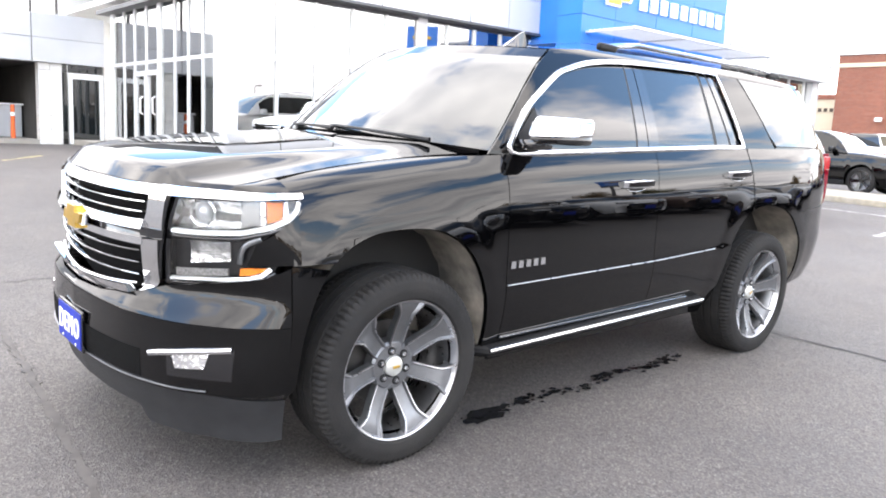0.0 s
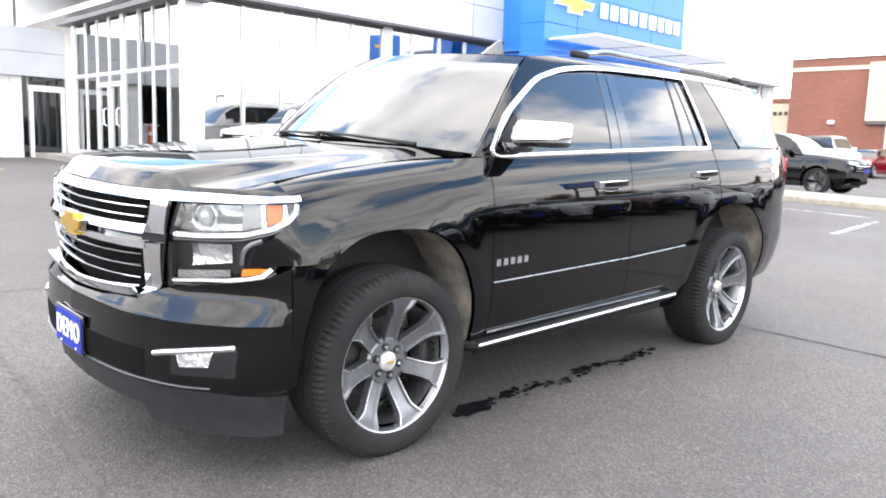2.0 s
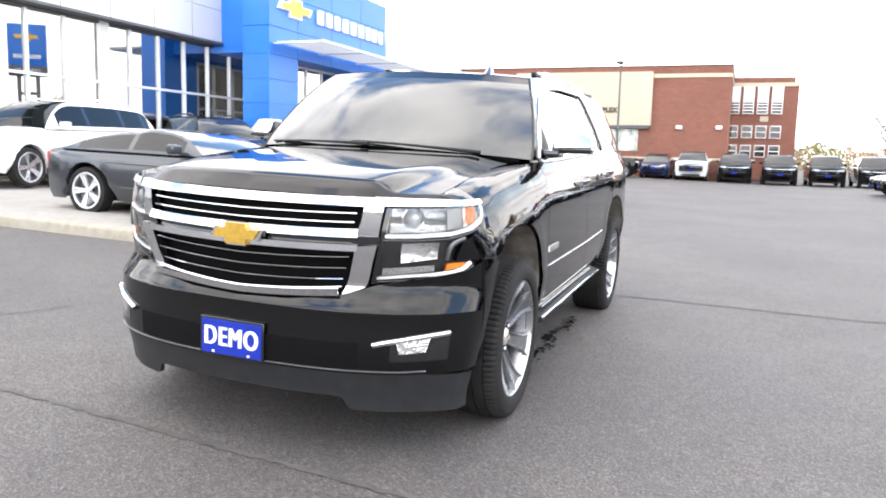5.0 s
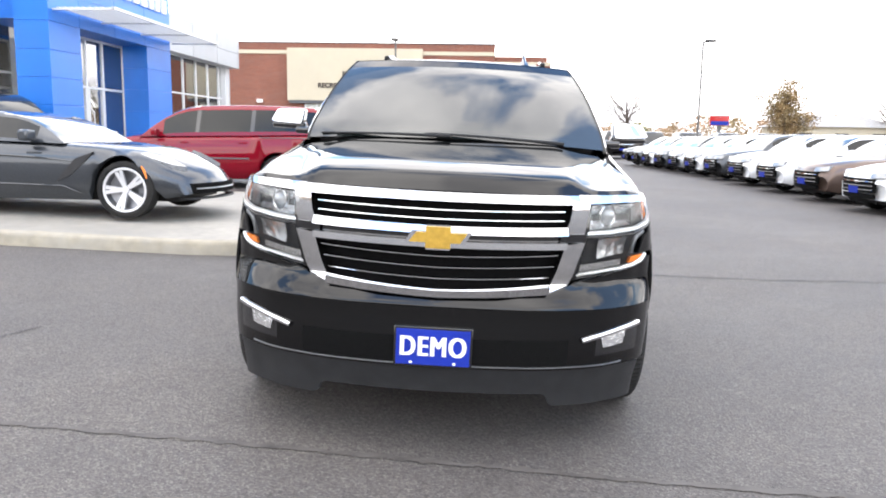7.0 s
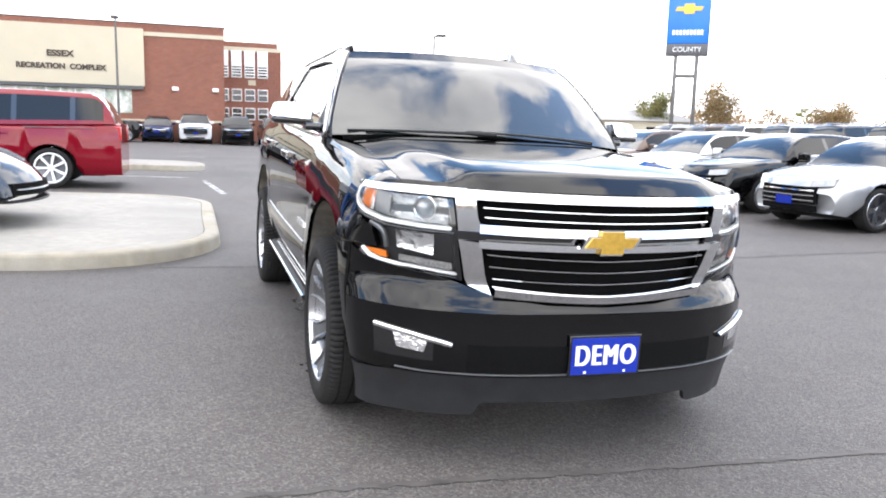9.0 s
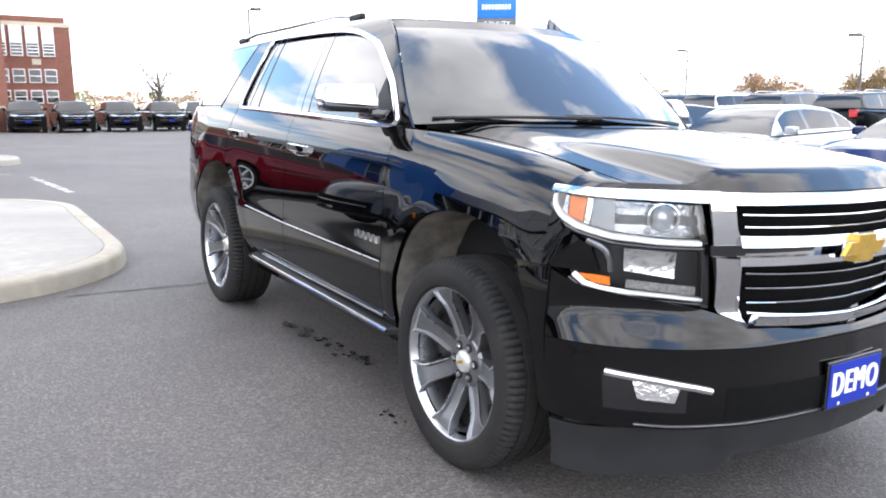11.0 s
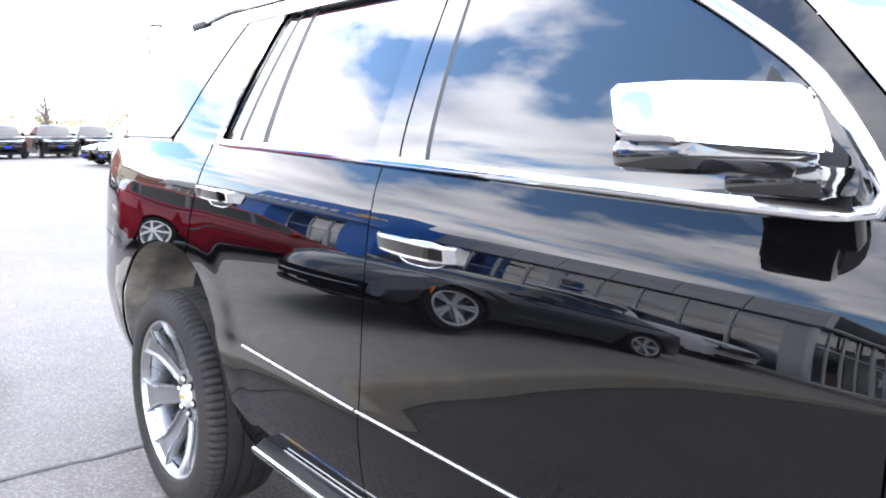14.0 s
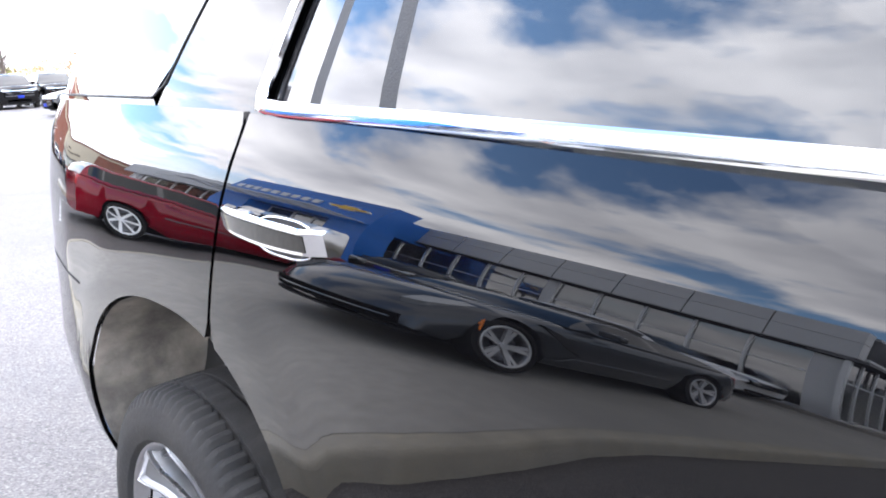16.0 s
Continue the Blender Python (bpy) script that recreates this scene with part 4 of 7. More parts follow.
pbox("face", -0.3, 0.3, -1.7, 1.7, 8.9, 12.9, PANEL_BLUE, "blue sign face")
pbox("base_panel", -0.28, 0.28, -1.7, 1.7, 7.9, 8.88, FRAME_DARK, "black lower panel")
for y in (-0.85, 0.85):
    pbox("post", -0.16, 0.16, y - 0.16, y + 0.16, 0, 7.9, POLE, "grey post")
pbox("cross_bar", -0.1, 0.1, -0.85, 0.85, 6.1, 6.4, POLE)
bowtie("emblem", 1.15, 0.42, GOLD, MP @ Matrix.Translation((0.3, 0, 11.7)) @ pose(0, 0, 0, 90, 0, 90), pylon, "gold emblem", 0.06)
for k in range(9):
    pbox("sign_block", 0.30, 0.34, -1.25 + k * 0.28, -1.05 + k * 0.28, 9.6, 10.0, LETTER_WHITE, "white sign block", 0.0)
text_mesh("sign_text", "COUNTY", 0.55, 0.02, LETTER_WHITE, MP @ Matrix.Translation((0.31, 0, 8.4)) @ pose(0, 0, 0, 90, 0, 90), pylon, "white letters")
small = thing("roadside_sign", "small red, white and blue roadside sign on a post", "sign")
box("panel", -86.1, -86.0, 26.0, 28.2, 2.9, 4.7, TAIL_RED, small, "red panel", 0.02)
box("panel_top", -86.0, -85.95, 26.1, 28.1, 4.0, 4.6, LETTER_WHITE, small, "", 0.0)
box("panel_low", -86.0, -85.95, 26.1, 28.1, 2.95, 3.4, SIGN_BLUE, small, "blue lower panel", 0.0)
box("leg", -86.1, -86.0, 26.9, 27.3, 0, 2.9, POLE, small, "", 0.0)


# ---- trees and distance ----
def blob_leaves(bm, centre, radius, count, rnd, size):
    """Many small leaf clumps, each two crossed ragged quads."""
    for _ in range(count):
        d = Vector((rnd.gauss(0, 1), rnd.gauss(0, 1), rnd.gauss(0, 0.8)))
        d = d.normalized() * radius * rnd.random() ** 0.4
        c = centre + d
        for q in range(2):
            n = Vector((rnd.gauss(0, 1), rnd.gauss(0, 1), rnd.gauss(0, 1))).normalized()
            u = n.orthogonal().normalized() * size * rnd.uniform(0.5, 1.3)
            v = n.cross(u).normalized() * size * rnd.uniform(0.4, 1.0)
            bm.faces.new([bm.verts.new(c + u * a + v * b) for a, b in ((-1, -0.6), (0.3, -1), (1, 0.2), (0.1, 1), (-0.8, 0.6))])


def tree(x, y, h, crown, mat, label, seed, bare=False, group="roadside trees"):
    rnd = random.Random(seed)
    t = thing("tree", label, "tree", group)
    z0 = gz(x, y)
    tv, tf = tube_data([(x, y, z0), (x + 0.1, y, z0 + h * 0.2), (x, y + 0.15, z0 + h * 0.45), (x + 0.1, y, z0 + h * 0.8)], [h * 0.03, h * 0.024, h * 0.016, h * 0.004], 8)
    ends = []
    for k in range(13 if not bare else 40):
        a, e = rnd.uniform(0, 6.28), rnd.uniform(0.25, 1.1)
        s = Vector((x, y, z0 + h * rnd.uniform(0.22, 0.6)))
        L = crown * rnd.uniform(0.6, 1.05)
        d = Vector((math.cos(a) * math.cos(e), math.sin(a) * math.cos(e), math.sin(e)))
        m = s + d * L * 0.5 + Vector((0, 0, 0.1 * L))
        end = s + d * L + Vector((0, 0, 0.25 * L))
        v, f = tube_data([s, m, end], [h * (0.006 if bare else 0.010), h * (0.0035 if bare else 0.006), h * 0.0012], 5)
        o = len(tv)
        tv += v
        tf += [tuple(i + o for i in q) for q in f]
        ends += [m, end]
        if bare:
            for j in range(7):
                b2 = m + (end - m) * rnd.random()
                e2 = b2 + Vector((rnd.gauss(0, 1), rnd.gauss(0, 1), rnd.uniform(0.2, 1.2))).normalized() * L * 0.4
                v, f = tube_data([b2, e2], [h * 0.002, h * 0.0007], 4)
                o = len(tv)
                tv += v
                tf += [tuple(i + o for i in q) for q in f]
    mesh_part("trunk", tv, tf, BARK, t, "grey brown trunk and limbs")
    if not bare:
        bm = bmesh.new()
        for e in ends:
            blob_leaves(bm, e, crown * 0.38, 260, rnd, crown * 0.026)
        part("crown", bm, mat, t, "uneven autumn crown")
    return t


tree(-72.0, 29.0, 6.5, 3.0, LEAF_GOLD, "large tree with thinning golden brown autumn leaves", 11)
tree(-68.0, 13.2, 6.6, 3.9, LEAF_RUST, "bare spreading tree behind the parked trucks", 12, True)
tree(-74.0, 5.5, 3.4, 2.4, LEAF_RUST, "low bare tree behind the parked trucks", 13, True)
tree(-80.0, 53.0, 7.0, 3.0, LEAF_GREEN, "yellow green tree beside the houses", 14)
tree(-76.0, 60.0, 8.0, 3.4, LEAF_GOLD, "golden autumn tree beside the houses", 15)
tree(-60.0, 62.0, 4.8, 2.6, LEAF_GOLD, "golden autumn tree beyond the car park", 16)
tree(-50.0, 72.0, 4.6, 2.6, LEAF_RUST, "rust brown tree beyond the car park", 17)
tree(-42.0, 78.0, 5.0, 2.8, LEAF_GOLD, "golden autumn tree beyond the car park", 18)
tree(-85.0, 46.0, 8.0, 3.4, LEAF_RUST, "bare tree beside the houses", 19, True)
tree(-34.0, 84.0, 5.0, 2.8, LEAF_GOLD, "golden autumn tree beyond the car park", 20)

for x, y, w, lab in ((-88.0, 40.0, 12.0, "low pale bungalow with a grey roof"), (-82.0, 52.0, 13.0, "low pale bungalow with a grey roof")):
    hse = thing("house", lab, "house", "houses beyond the road")
    tagged(hse, kind="structure")
    box("wall", x - 4, x + 4, y - w / 2, y + w / 2, 0, 2.9, CREAM, hse, "", 0.0)
    bm = bmesh.new()
    vs = [bm.verts.new(p) for p in ((x - 4.4, y - w / 2 - 0.4, 2.9), (x + 4.4, y - w / 2 - 0.4, 2.9), (x, y - w / 2 + 2, 4.3), (x - 4.4, y + w / 2 + 0.4, 2.9), (x + 4.4, y + w / 2 + 0.4, 2.9), (x, y + w / 2 - 2, 4.3))]
    for f in ((0, 1, 2), (3, 5, 4), (1, 4, 5, 2), (0, 2, 5, 3), (0, 3, 4, 1)):
        bm.faces.new([vs[i] for i in f])
    part("roof", bm, ROOFING, hse, "grey shingle roof")
    for k in range(3):
        yy = y - w / 2 + 2 + k * (w - 4) / 2
        box("window", x + 4, x + 4.06, yy - 0.7, yy + 0.7, 1.0, 2.2, GLASS, hse, "", 0.0)


def far_woods():
    """Low uneven line of woods all round the horizon, with gaps, in three leaf colours."""
    rnd = random.Random(31)
    sets = [(mat, [], []) for mat in (LEAF_RUST, LEAF_GOLD, LEAF_GREEN)]
    for k in range(430):
        a = 2 * math.pi * k / 430
        r = rnd.uniform(98, 140)
        x, y = -20 + r * math.cos(a), r * math.sin(a)
        if -60 < y < 0 and x < -40:
            continue
        swell = 0.5 + 0.5 * math.sin(a * 23) * math.sin(a * 9 + 1)
        if swell < 0.12:
            continue
        h = rnd.uniform(2.2, 3.4) + 2.4 * swell
        mat, v, f = sets[0 if rnd.random() < 0.6 else (1 if rnd.random() < 0.75 else 2)]
        for j in range(560):
            up = rnd.random()
            wide = 1.9 * math.sqrt(max(1 - up * up, 0.05))
            cx, cy, cz = x + rnd.gauss(0, wide), y + rnd.gauss(0, wide), 0.2 + h * up
            s = rnd.uniform(0.08, 0.24)
            o = len(v)
            n = Vector((rnd.gauss(0, 1), rnd.gauss(0, 1), rnd.gauss(0, 1))).normalized()
            p = n.orthogonal().normalized() * s
            q = n.cross(p) * rnd.uniform(0.5, 1.0)
            for u, w in ((-1, -0.5), (0.4, -1), (1, 0.3), (0.0, 1), (-0.9, 0.6)):
                v.append((cx + p.x * u + q.x * w, cy + p.y * u + q.y * w, cz + p.z * u + q.z * w))
            f.append(tuple(range(o, o + 5)))
    for mat, v, f in sets:
        ob = mesh_part("far_woods", v, f, mat, smooth=False)
        tagged(ob, "distant line of autumn woods on the horizon", "woods", kind="stuff")


far_woods()

# ---- the black sport utility vehicle ----
# Its own axes: x ahead from the front axle, y to its left, z up from the tarmac.
TILT_X, TILT_Y, TURN = -1.74, 0.27, 0.13
suv = thing("sport_utility_vehicle", "glossy black full-size sport utility vehicle with chrome grille parked on asphalt", "car", m=pose(0, 0, 0, TILT_X, TILT_Y, TURN))
WHEEL_R, AXLE_Z, WHEELBASE = 0.405, 0.400, 2.946
# Wheel arches: middle, half width ahead and behind, height over the axle, squareness.
ARCHES = {"front": (0.0, 0.468, 0.458, 0.578, 2.6), "rear": (-2.935, 0.505, 0.565, 0.588, 2.35)}

edge_fender = smooth_table([(0.75, 1.08), (0.62, 1.126), (0.5, 1.158), (0.2, 1.209), (-0.2, 1.25), (-0.6, 1.272)])
edge_belt = smooth_table([(-0.3, 1.252), (-0.62, 1.274), (-1.7, 1.308), (-2.68, 1.338), (-4.2, 1.352)])
fender_prof = smooth_table([(0.0, 0.80), (0.012, 0.848), (0.035, 0.892), (0.08, 0.928), (0.15, 0.955), (0.25, 0.978), (0.36, 0.991), (0.47, 0.996), (0.62, 0.985), (0.75, 0.965), (0.9, 0.93)])
door_prof = smooth_table([(0.0, 0.905), (0.02, 0.918), (0.06, 0.941), (0.075, 0.949), (0.15, 0.972), (0.25, 0.985), (0.42, 0.993), (0.57, 0.998), (0.60, 1.002), (0.66, 0.998), (0.80, 0.975), (0.9, 0.94), (1.0, 0.90)])
plan_taper = smooth_table([(1.2, -0.30), (0.75, -0.095), (0.6, -0.040), (0.45, -0.014), (0.3, -0.004), (0.05, 0.0), (-3.2, 0.0), (-3.5, -0.008), (-3.75, -0.03), (-3.9, -0.06), (-4.03, -0.105), (-4.1, -0.145), (-4.15, -0.20), (-4.19, -0.30)])


def side_y(x, z):
    f = min(max((x + 0.60) / 0.70, 0), 1)
    f = f * f * (3 - 2 * f)
    y = f * fender_prof(max(edge_fender(x) - z, 0)) + (1 - f) * door_prof(max(edge_belt(x) - z, 0))
    for xc, ahead, behind, high, power in ARCHES.values():
        r = ((abs(x - xc) / (ahead if x > xc else behind)) ** power + (max(z - AXLE_Z, 0) / high) ** power) ** (1 / power)
        flare = min(max(1.5 - (r - 1.0) * 5.5, 0), 1)
        y += 0.004 * flare * flare * (3 - 2 * flare) * min(max((1.22 - z) / 0.35, 0), 1)
    tuck = min(max((-3.55 - x) / 0.4, 0), 1) * min(max((edge_belt(x) - z) / 0.14, 0), 1)
    return y + plan_taper(x) - 0.02 * tuck


def left_side(x, z, off=0.0):
    return Vector((x, side_y(x, z) + off, z))


def right_side(x, z, off=0.0):
    return Vector((x, -side_y(x, z) - off, z))


glass_y = smooth_table([(1.25, 0.912), (1.30, 0.905), (1.36, 0.889), (1.45, 0.853), (1.55, 0.808), (1.65, 0.758), (1.74, 0.710), (1.79, 0.675), (1.84, 0.60)])
glass_taper = smooth_table([(-0.3, -0.06), (-0.6, -0.02), (-0.9, 0.0), (-3.0, 0.0), (-3.4, -0.006), (-3.7, -0.022), (-3.86, -0.048), (-4.0, -0.095), (-4.1, -0.16)])


def left_upper(x, z, off=0.0):
    return Vector((x, glass_y(z) + glass_taper(x) + off, z + off * 0.3))


def right_upper(x, z, off=0.0):
    return Vector((x, -(glass_y(z) + glass_taper(x)) - off, z + off * 0.3))


# The nose in plan, from the middle outwards.
NOSE = curve_pts([(1.0, 0.0), (0.985, 0.25), (0.950, 0.46), (0.896, 0.61), (0.838, 0.715), (0.767, 0.80), (0.685, 0.880), (0.58, 0.942), (0.45, 0.974), (0.30, 0.990)], 120)
NOSE_S = np.r_[0, np.cumsum([math.dist(NOSE[i], NOSE[i + 1]) for i in range(len(NOSE) - 1)])]
NOSE_X, NOSE_Y = np.array([p[0] if p[0] < 0.45 else 0.45 + (p[0] - 0.45) * 0.95 for p in NOSE]), np.array([p[1] for p in NOSE])
lean = smooth_table([(0.15, -0.06), (0.28, -0.035), (0.40, 0.0), (0.50, 0.006), (0.60, 0.0), (0.645, 0.0), (0.66, -0.010), (0.70, -0.036), (0.75, -0.056), (0.80, -0.046), (0.95, -0.03), (1.06, -0.045), (1.12, -0.07), (1.16, -0.10)])


def s_of_y(y):
    return float(np.interp(y, NOSE_Y, NOSE_S))


def s_of_x(x):
    return float(np.interp(-x, -NOSE_X, NOSE_S))


def nose(s, z, off=0.0):
    """A point of the nose: s along its plan (negative to the right), z up, off outwards."""
    a = abs(s)
    x, y = float(np.interp(a, NOSE_S, NOSE_X)), float(np.interp(a, NOSE_S, NOSE_Y))
    e = 0.01
    dx = float(np.interp(min(a + e, NOSE_S[-1]), NOSE_S, NOSE_X) - np.interp(max(a - e, 0), NOSE_S, NOSE_X))
    dy = float(np.interp(min(a + e, NOSE_S[-1]), NOSE_S, NOSE_Y) - np.interp(max(a - e, 0), NOSE_S, NOSE_Y))
    k = math.hypot(dx, dy)
    nx, ny = dy / k, -dx / k
    front = min(max((x - 0.35) / 0.4, 0), 1)
    low = min(max((0.755 - z) / 0.075, 0), 1)
    d = lean(z) * front + off + 0.010 * math.exp(-(((a - 0.93) / 0.22) ** 2)) * low * low * (3 - 2 * low)
    y2 = y + ny * d
    if x < 0.62:
        w = min(max((0.62 - x) / 0.17, 0), 1)
        y2 = y2 * (1 - w) + (side_y(x, z) + off) * w
    return Vector((x + nx * d, math.copysign(y2, s) if s else 0.0 + (0 if abs(y2) < 1e-6 else 0), z))


def arch(which, z0, z1, n=22, grow=1.0):
    """Points of a wheel arch's lip, from height z0 at its front round to height z1 at its rear."""
    xc, ahead, behind, high, power = ARCHES[which]
    fine = []
    for k in range(241):
        a = math.pi * k / 240
        c, d = math.cos(a), math.sin(a)
        fine.append((xc + grow * math.copysign(abs(c) ** (2 / power), c) * (ahead if c > 0 else behind), AXLE_Z + grow * high * d ** (2 / power)))
    fine = [q for q in fine if (q[0] >= xc and q[1] >= z0) or (q[0] < xc and q[1] >= z1)]
    return resample(fine, n)


GAP = 0.0022
for side, surf, upper in (("left", left_side, left_upper), ("right", right_side, right_upper)):
    flip = side == "left"
    sg = 1 if side == "left" else -1
    # front fender
    bx = 0.50
    top = [(x, edge_fender(x)) for x in np.linspace(bx, -0.553, 30)]
    a = arch("front", 0.865, 0.41, 40)
    ruled("fender", surf, [(bx, 0.865)] + a + [(-0.553, 0.40)], top, 80, 24, PAINT_BLACK, suv, flip=not flip)
    # bumper end between the nose and the arch
    lip = [q for q in arch("front", 0.36, 0.36, 60) if q[0] > 0 and q[1] < 0.863]
    ruled("bumper_end", surf, lip, [(0.507, z) for z in np.linspace(0.36, 0.863, 12)], 20, 5, PAINT_BLACK, suv, flip=flip)
    # front door
    fgap = [(-0.555, 0.40), (-0.555, 1.29)]

    def gap_line(pts, z0, z1, n=20):
        zs = np.linspace(z0, z1, n)
        return [(float(np.interp(z, [p[1] for p in pts], [p[0] for p in pts])), float(z)) for z in zs]

    mgap = [(-1.698, 0.40), (-1.690, 0.7), (-1.690, 1.1), (-1.702, 1.22), (-1.730, 1.30)]
    f0 = gap_line(fgap, 0.40, edge_belt(-0.61) - 0.002)
    f1 = gap_line(mgap, 0.40, edge_belt(-1.72) - 0.002)
    ruled("front_door", surf, [(x - GAP, z) for x, z in f0], [(x + GAP, z) for x, z in f1], 30, 26, PAINT_BLACK, suv, flip=flip)
    # rear door with its cut for the wheel arch
    r0 = gap_line(mgap, 0.40, edge_belt(-1.72) - 0.002, 26)
    rear_edge = [(-2.40, 0.40)] + [q for q in arch("rear", 0.42, 0.42, 60) if q[0] > -2.752] + [(-2.744, 1.0), (-2.730, 1.08), (-2.710, 1.17), (-2.698, 1.25), (-2.700, 1.30), (-2.710, edge_belt(-2.71) - 0.002)]
    ruled("rear_door", surf, [(x - GAP, z) for x, z in r0], [(x + GAP, z) for x, z in rear_edge], 40, 26, PAINT_BLACK, suv, flip=flip)
    # rear quarter panel
    q_edge = [q for q in arch("rear", 0.42, 0.42, 60) if q[0] < -2.757] + [(-3.505, 0.40)]
    q_top = [(-2.752, 1.0), (-2.738, 1.08), (-2.718, 1.17), (-2.706, 1.25), (-2.708, 1.30), (-2.719, 1.338)] + [(x, edge_belt(x)) for x in np.linspace(-2.78, -4.12, 18)]
    ruled("quarter_panel", surf, q_edge + [(-3.9, 0.42), (-4.07, 0.52)], q_top, 60, 24, PAINT_BLACK, suv, flip=not flip, depth=0.01)
    # sill panel, door moulding and power step
    ruled("rocker_panel", surf, [(-0.55, 0.33), (-2.40, 0.33)], [(-0.55, 0.405), (-2.40, 0.405)], 24, 4, PAINT_BLACK, suv, flip=not flip, off=-0.012)
    ribbon("door_moulding", surf, [(-0.562, 0.697), (-1.697, 0.722)], 0.0055, ALLOY, suv, "thin chrome moulding", off=0.001, height=0.005, n=24)
    ribbon("door_moulding", surf, [(-1.708, 0.722), (-2.31, 0.748)], 0.0055, ALLOY, suv, "thin chrome moulding", off=0.001, height=0.005, n=16)
    step = mesh_part("running_board", *(lambda prof, xs: ([Vector((x, sg * (0.86 + (y - 0.86) * (0.3 if x in (xs[0], xs[-1]) else 1.0)), z + 0.022 - 0.022 * (x + 0.5))) for x in xs for y, z in prof], [(i * len(prof) + k, i * len(prof) + (k + 1) % len(prof), (i + 1) * len(prof) + (k + 1) % len(prof), (i + 1) * len(prof) + k) for i in range(len(xs) - 1) for k in range(len(prof))] + [tuple(range(len(prof)))[::-1], tuple(range((len(xs) - 1) * len(prof), len(xs) * len(prof)))]))([(0.86, 0.355), (0.98, 0.352), (1.005, 0.372), (1.0, 0.392), (0.975, 0.402), (0.86, 0.40)], [-0.40, -0.48, -1.0, -1.5, -2.0, -2.24, -2.31]), PLASTIC, suv, "black side step with a bright edge", 30)
    tube("step_trim", [(x, sg * 1.003, 0.408 - 0.022 * (x + 0.5)) for x in np.linspace(-0.48, -2.24, 12)], 0.009, CHROME, step, "bright step edge", 8)
    ribbon("sill_strip", surf, [(-0.56, 0.452), (-2.12, 0.466)], 0.016, CHROME, suv, "chrome sill strip", off=0.004, height=0.006, n=24)
    # glass, chrome surround and pillars
    dlo = [(-0.66, 1.274), (-0.615, 1.292), (-0.640, 1.345), (-0.70, 1.42), (-0.77, 1.487), (-0.88, 1.562), (-1.04, 1.655), (-1.14, 1.69), (-1.35, 1.738), (-1.68, 1.768), (-2.2, 1.782), (-2.57, 1.782), (-2.605, 1.762), (-2.635, 1.60), (-2.674, 1.385), (-2.664, 1.345), (-2.3, 1.334), (-1.70, 1.314)]
    ribbon("window_surround", upper, curve_pts(dlo + [dlo[0]], 140)[:-1], 0.026, CHROME, suv, "chrome window surround", off=0.004, height=0.010, closed=True)
    bot = lambda x: edge_belt(x) - 0.002
    topz = smooth_table([(-0.61, 1.28), (-0.64, 1.345), (-0.70, 1.42), (-0.77, 1.487), (-0.88, 1.562), (-1.04, 1.655), (-1.14, 1.69), (-1.35, 1.738), (-1.68, 1.768), (-2.2, 1.782), (-2.65, 1.782)])

    def pane(name, xb0, xb1, xt0, xt1, label, mat=GLASS, n=14):
        lo = [(x, bot(x)) for x in np.linspace(xb0, xb1, n)]
        hi = [(x, topz(x)) for x in np.linspace(xt0, xt1, n)]
        return ruled(name, upper, lo, hi, n * 2, 10, mat, suv, label, flip=not flip, depth=0.004, off=-0.008)

    pane("front_window", -0.63, -1.570, -0.66, -1.645, "dark tinted side window", n=24)
    pane("rear_window", -1.790, -2.362, -1.812, -2.398, "dark tinted side window")
    pane("vent_window", -2.398, -2.542, -2.425, -2.488, "dark tinted side window", n=6)
    pane("pillar_cover", -1.586, -1.680, -1.658, -1.732, "gloss black pillar", GLOSS_BLACK, 5)
    pane("pillar_cover", -1.687, -1.790, -1.740, -1.812, "gloss black pillar", GLOSS_BLACK, 5)
    pane("window_seal", -1.570, -1.586, -1.645, -1.658, "", PLASTIC, 3)
    pane("window_divider", -2.362, -2.398, -2.398, -2.425, "", PLASTIC, 4)
    pane("window_divider", -2.542, -2.570, -2.488, -2.508, "", PLASTIC, 4)
    pane("pillar_cover", -2.570, -2.668, -2.508, -2.59, "gloss black pillar", GLOSS_BLACK, 6)
    ruled("cabin_lining", upper, [(-0.80, 1.25), (-3.84, 1.30)], [(-1.22, 1.745), (-3.72, 1.725)], 20, 6, UNDER, suv, "black inner lining", off=-0.032, depth=0.0, flip=not flip)
    # pillars and roof edge in body colour
    ruled("front_pillar", upper, [(-0.50, 1.272), (-0.60, 1.385), (-0.78, 1.57), (-0.93, 1.70), (-1.06, 1.782)], [(-0.615, 1.268), (-0.640, 1.345), (-0.77, 1.487), (-0.88, 1.562), (-1.04, 1.655), (-1.14, 1.69)], 24, 8, PAINT_BLACK, suv, flip=flip, off=0.002)
    ruled("roof_edge", upper, [(-1.06, 1.782), (-1.4, 1.812), (-2.0, 1.828), (-3.0, 1.825), (-3.85, 1.79)], [(-1.13, 1.688), (-1.35, 1.738), (-1.68, 1.768), (-2.2, 1.782), (-2.60, 1.782), (-2.95, 1.776), (-3.74, 1.758)], 50, 10, PAINT_BLACK, suv, flip=flip, off=0.002)
    ruled("rear_pillar", upper, [(-2.60, 1.784), (-2.607, 1.762), (-2.637, 1.60), (-2.676, 1.385), (-2.685, 1.334)], [(-2.875, 1.780), (-2.90, 1.755), (-2.985, 1.58), (-3.072, 1.40), (-3.11, 1.338)], 20, 8, PAINT_BLACK, suv, flip=flip, off=0.0)
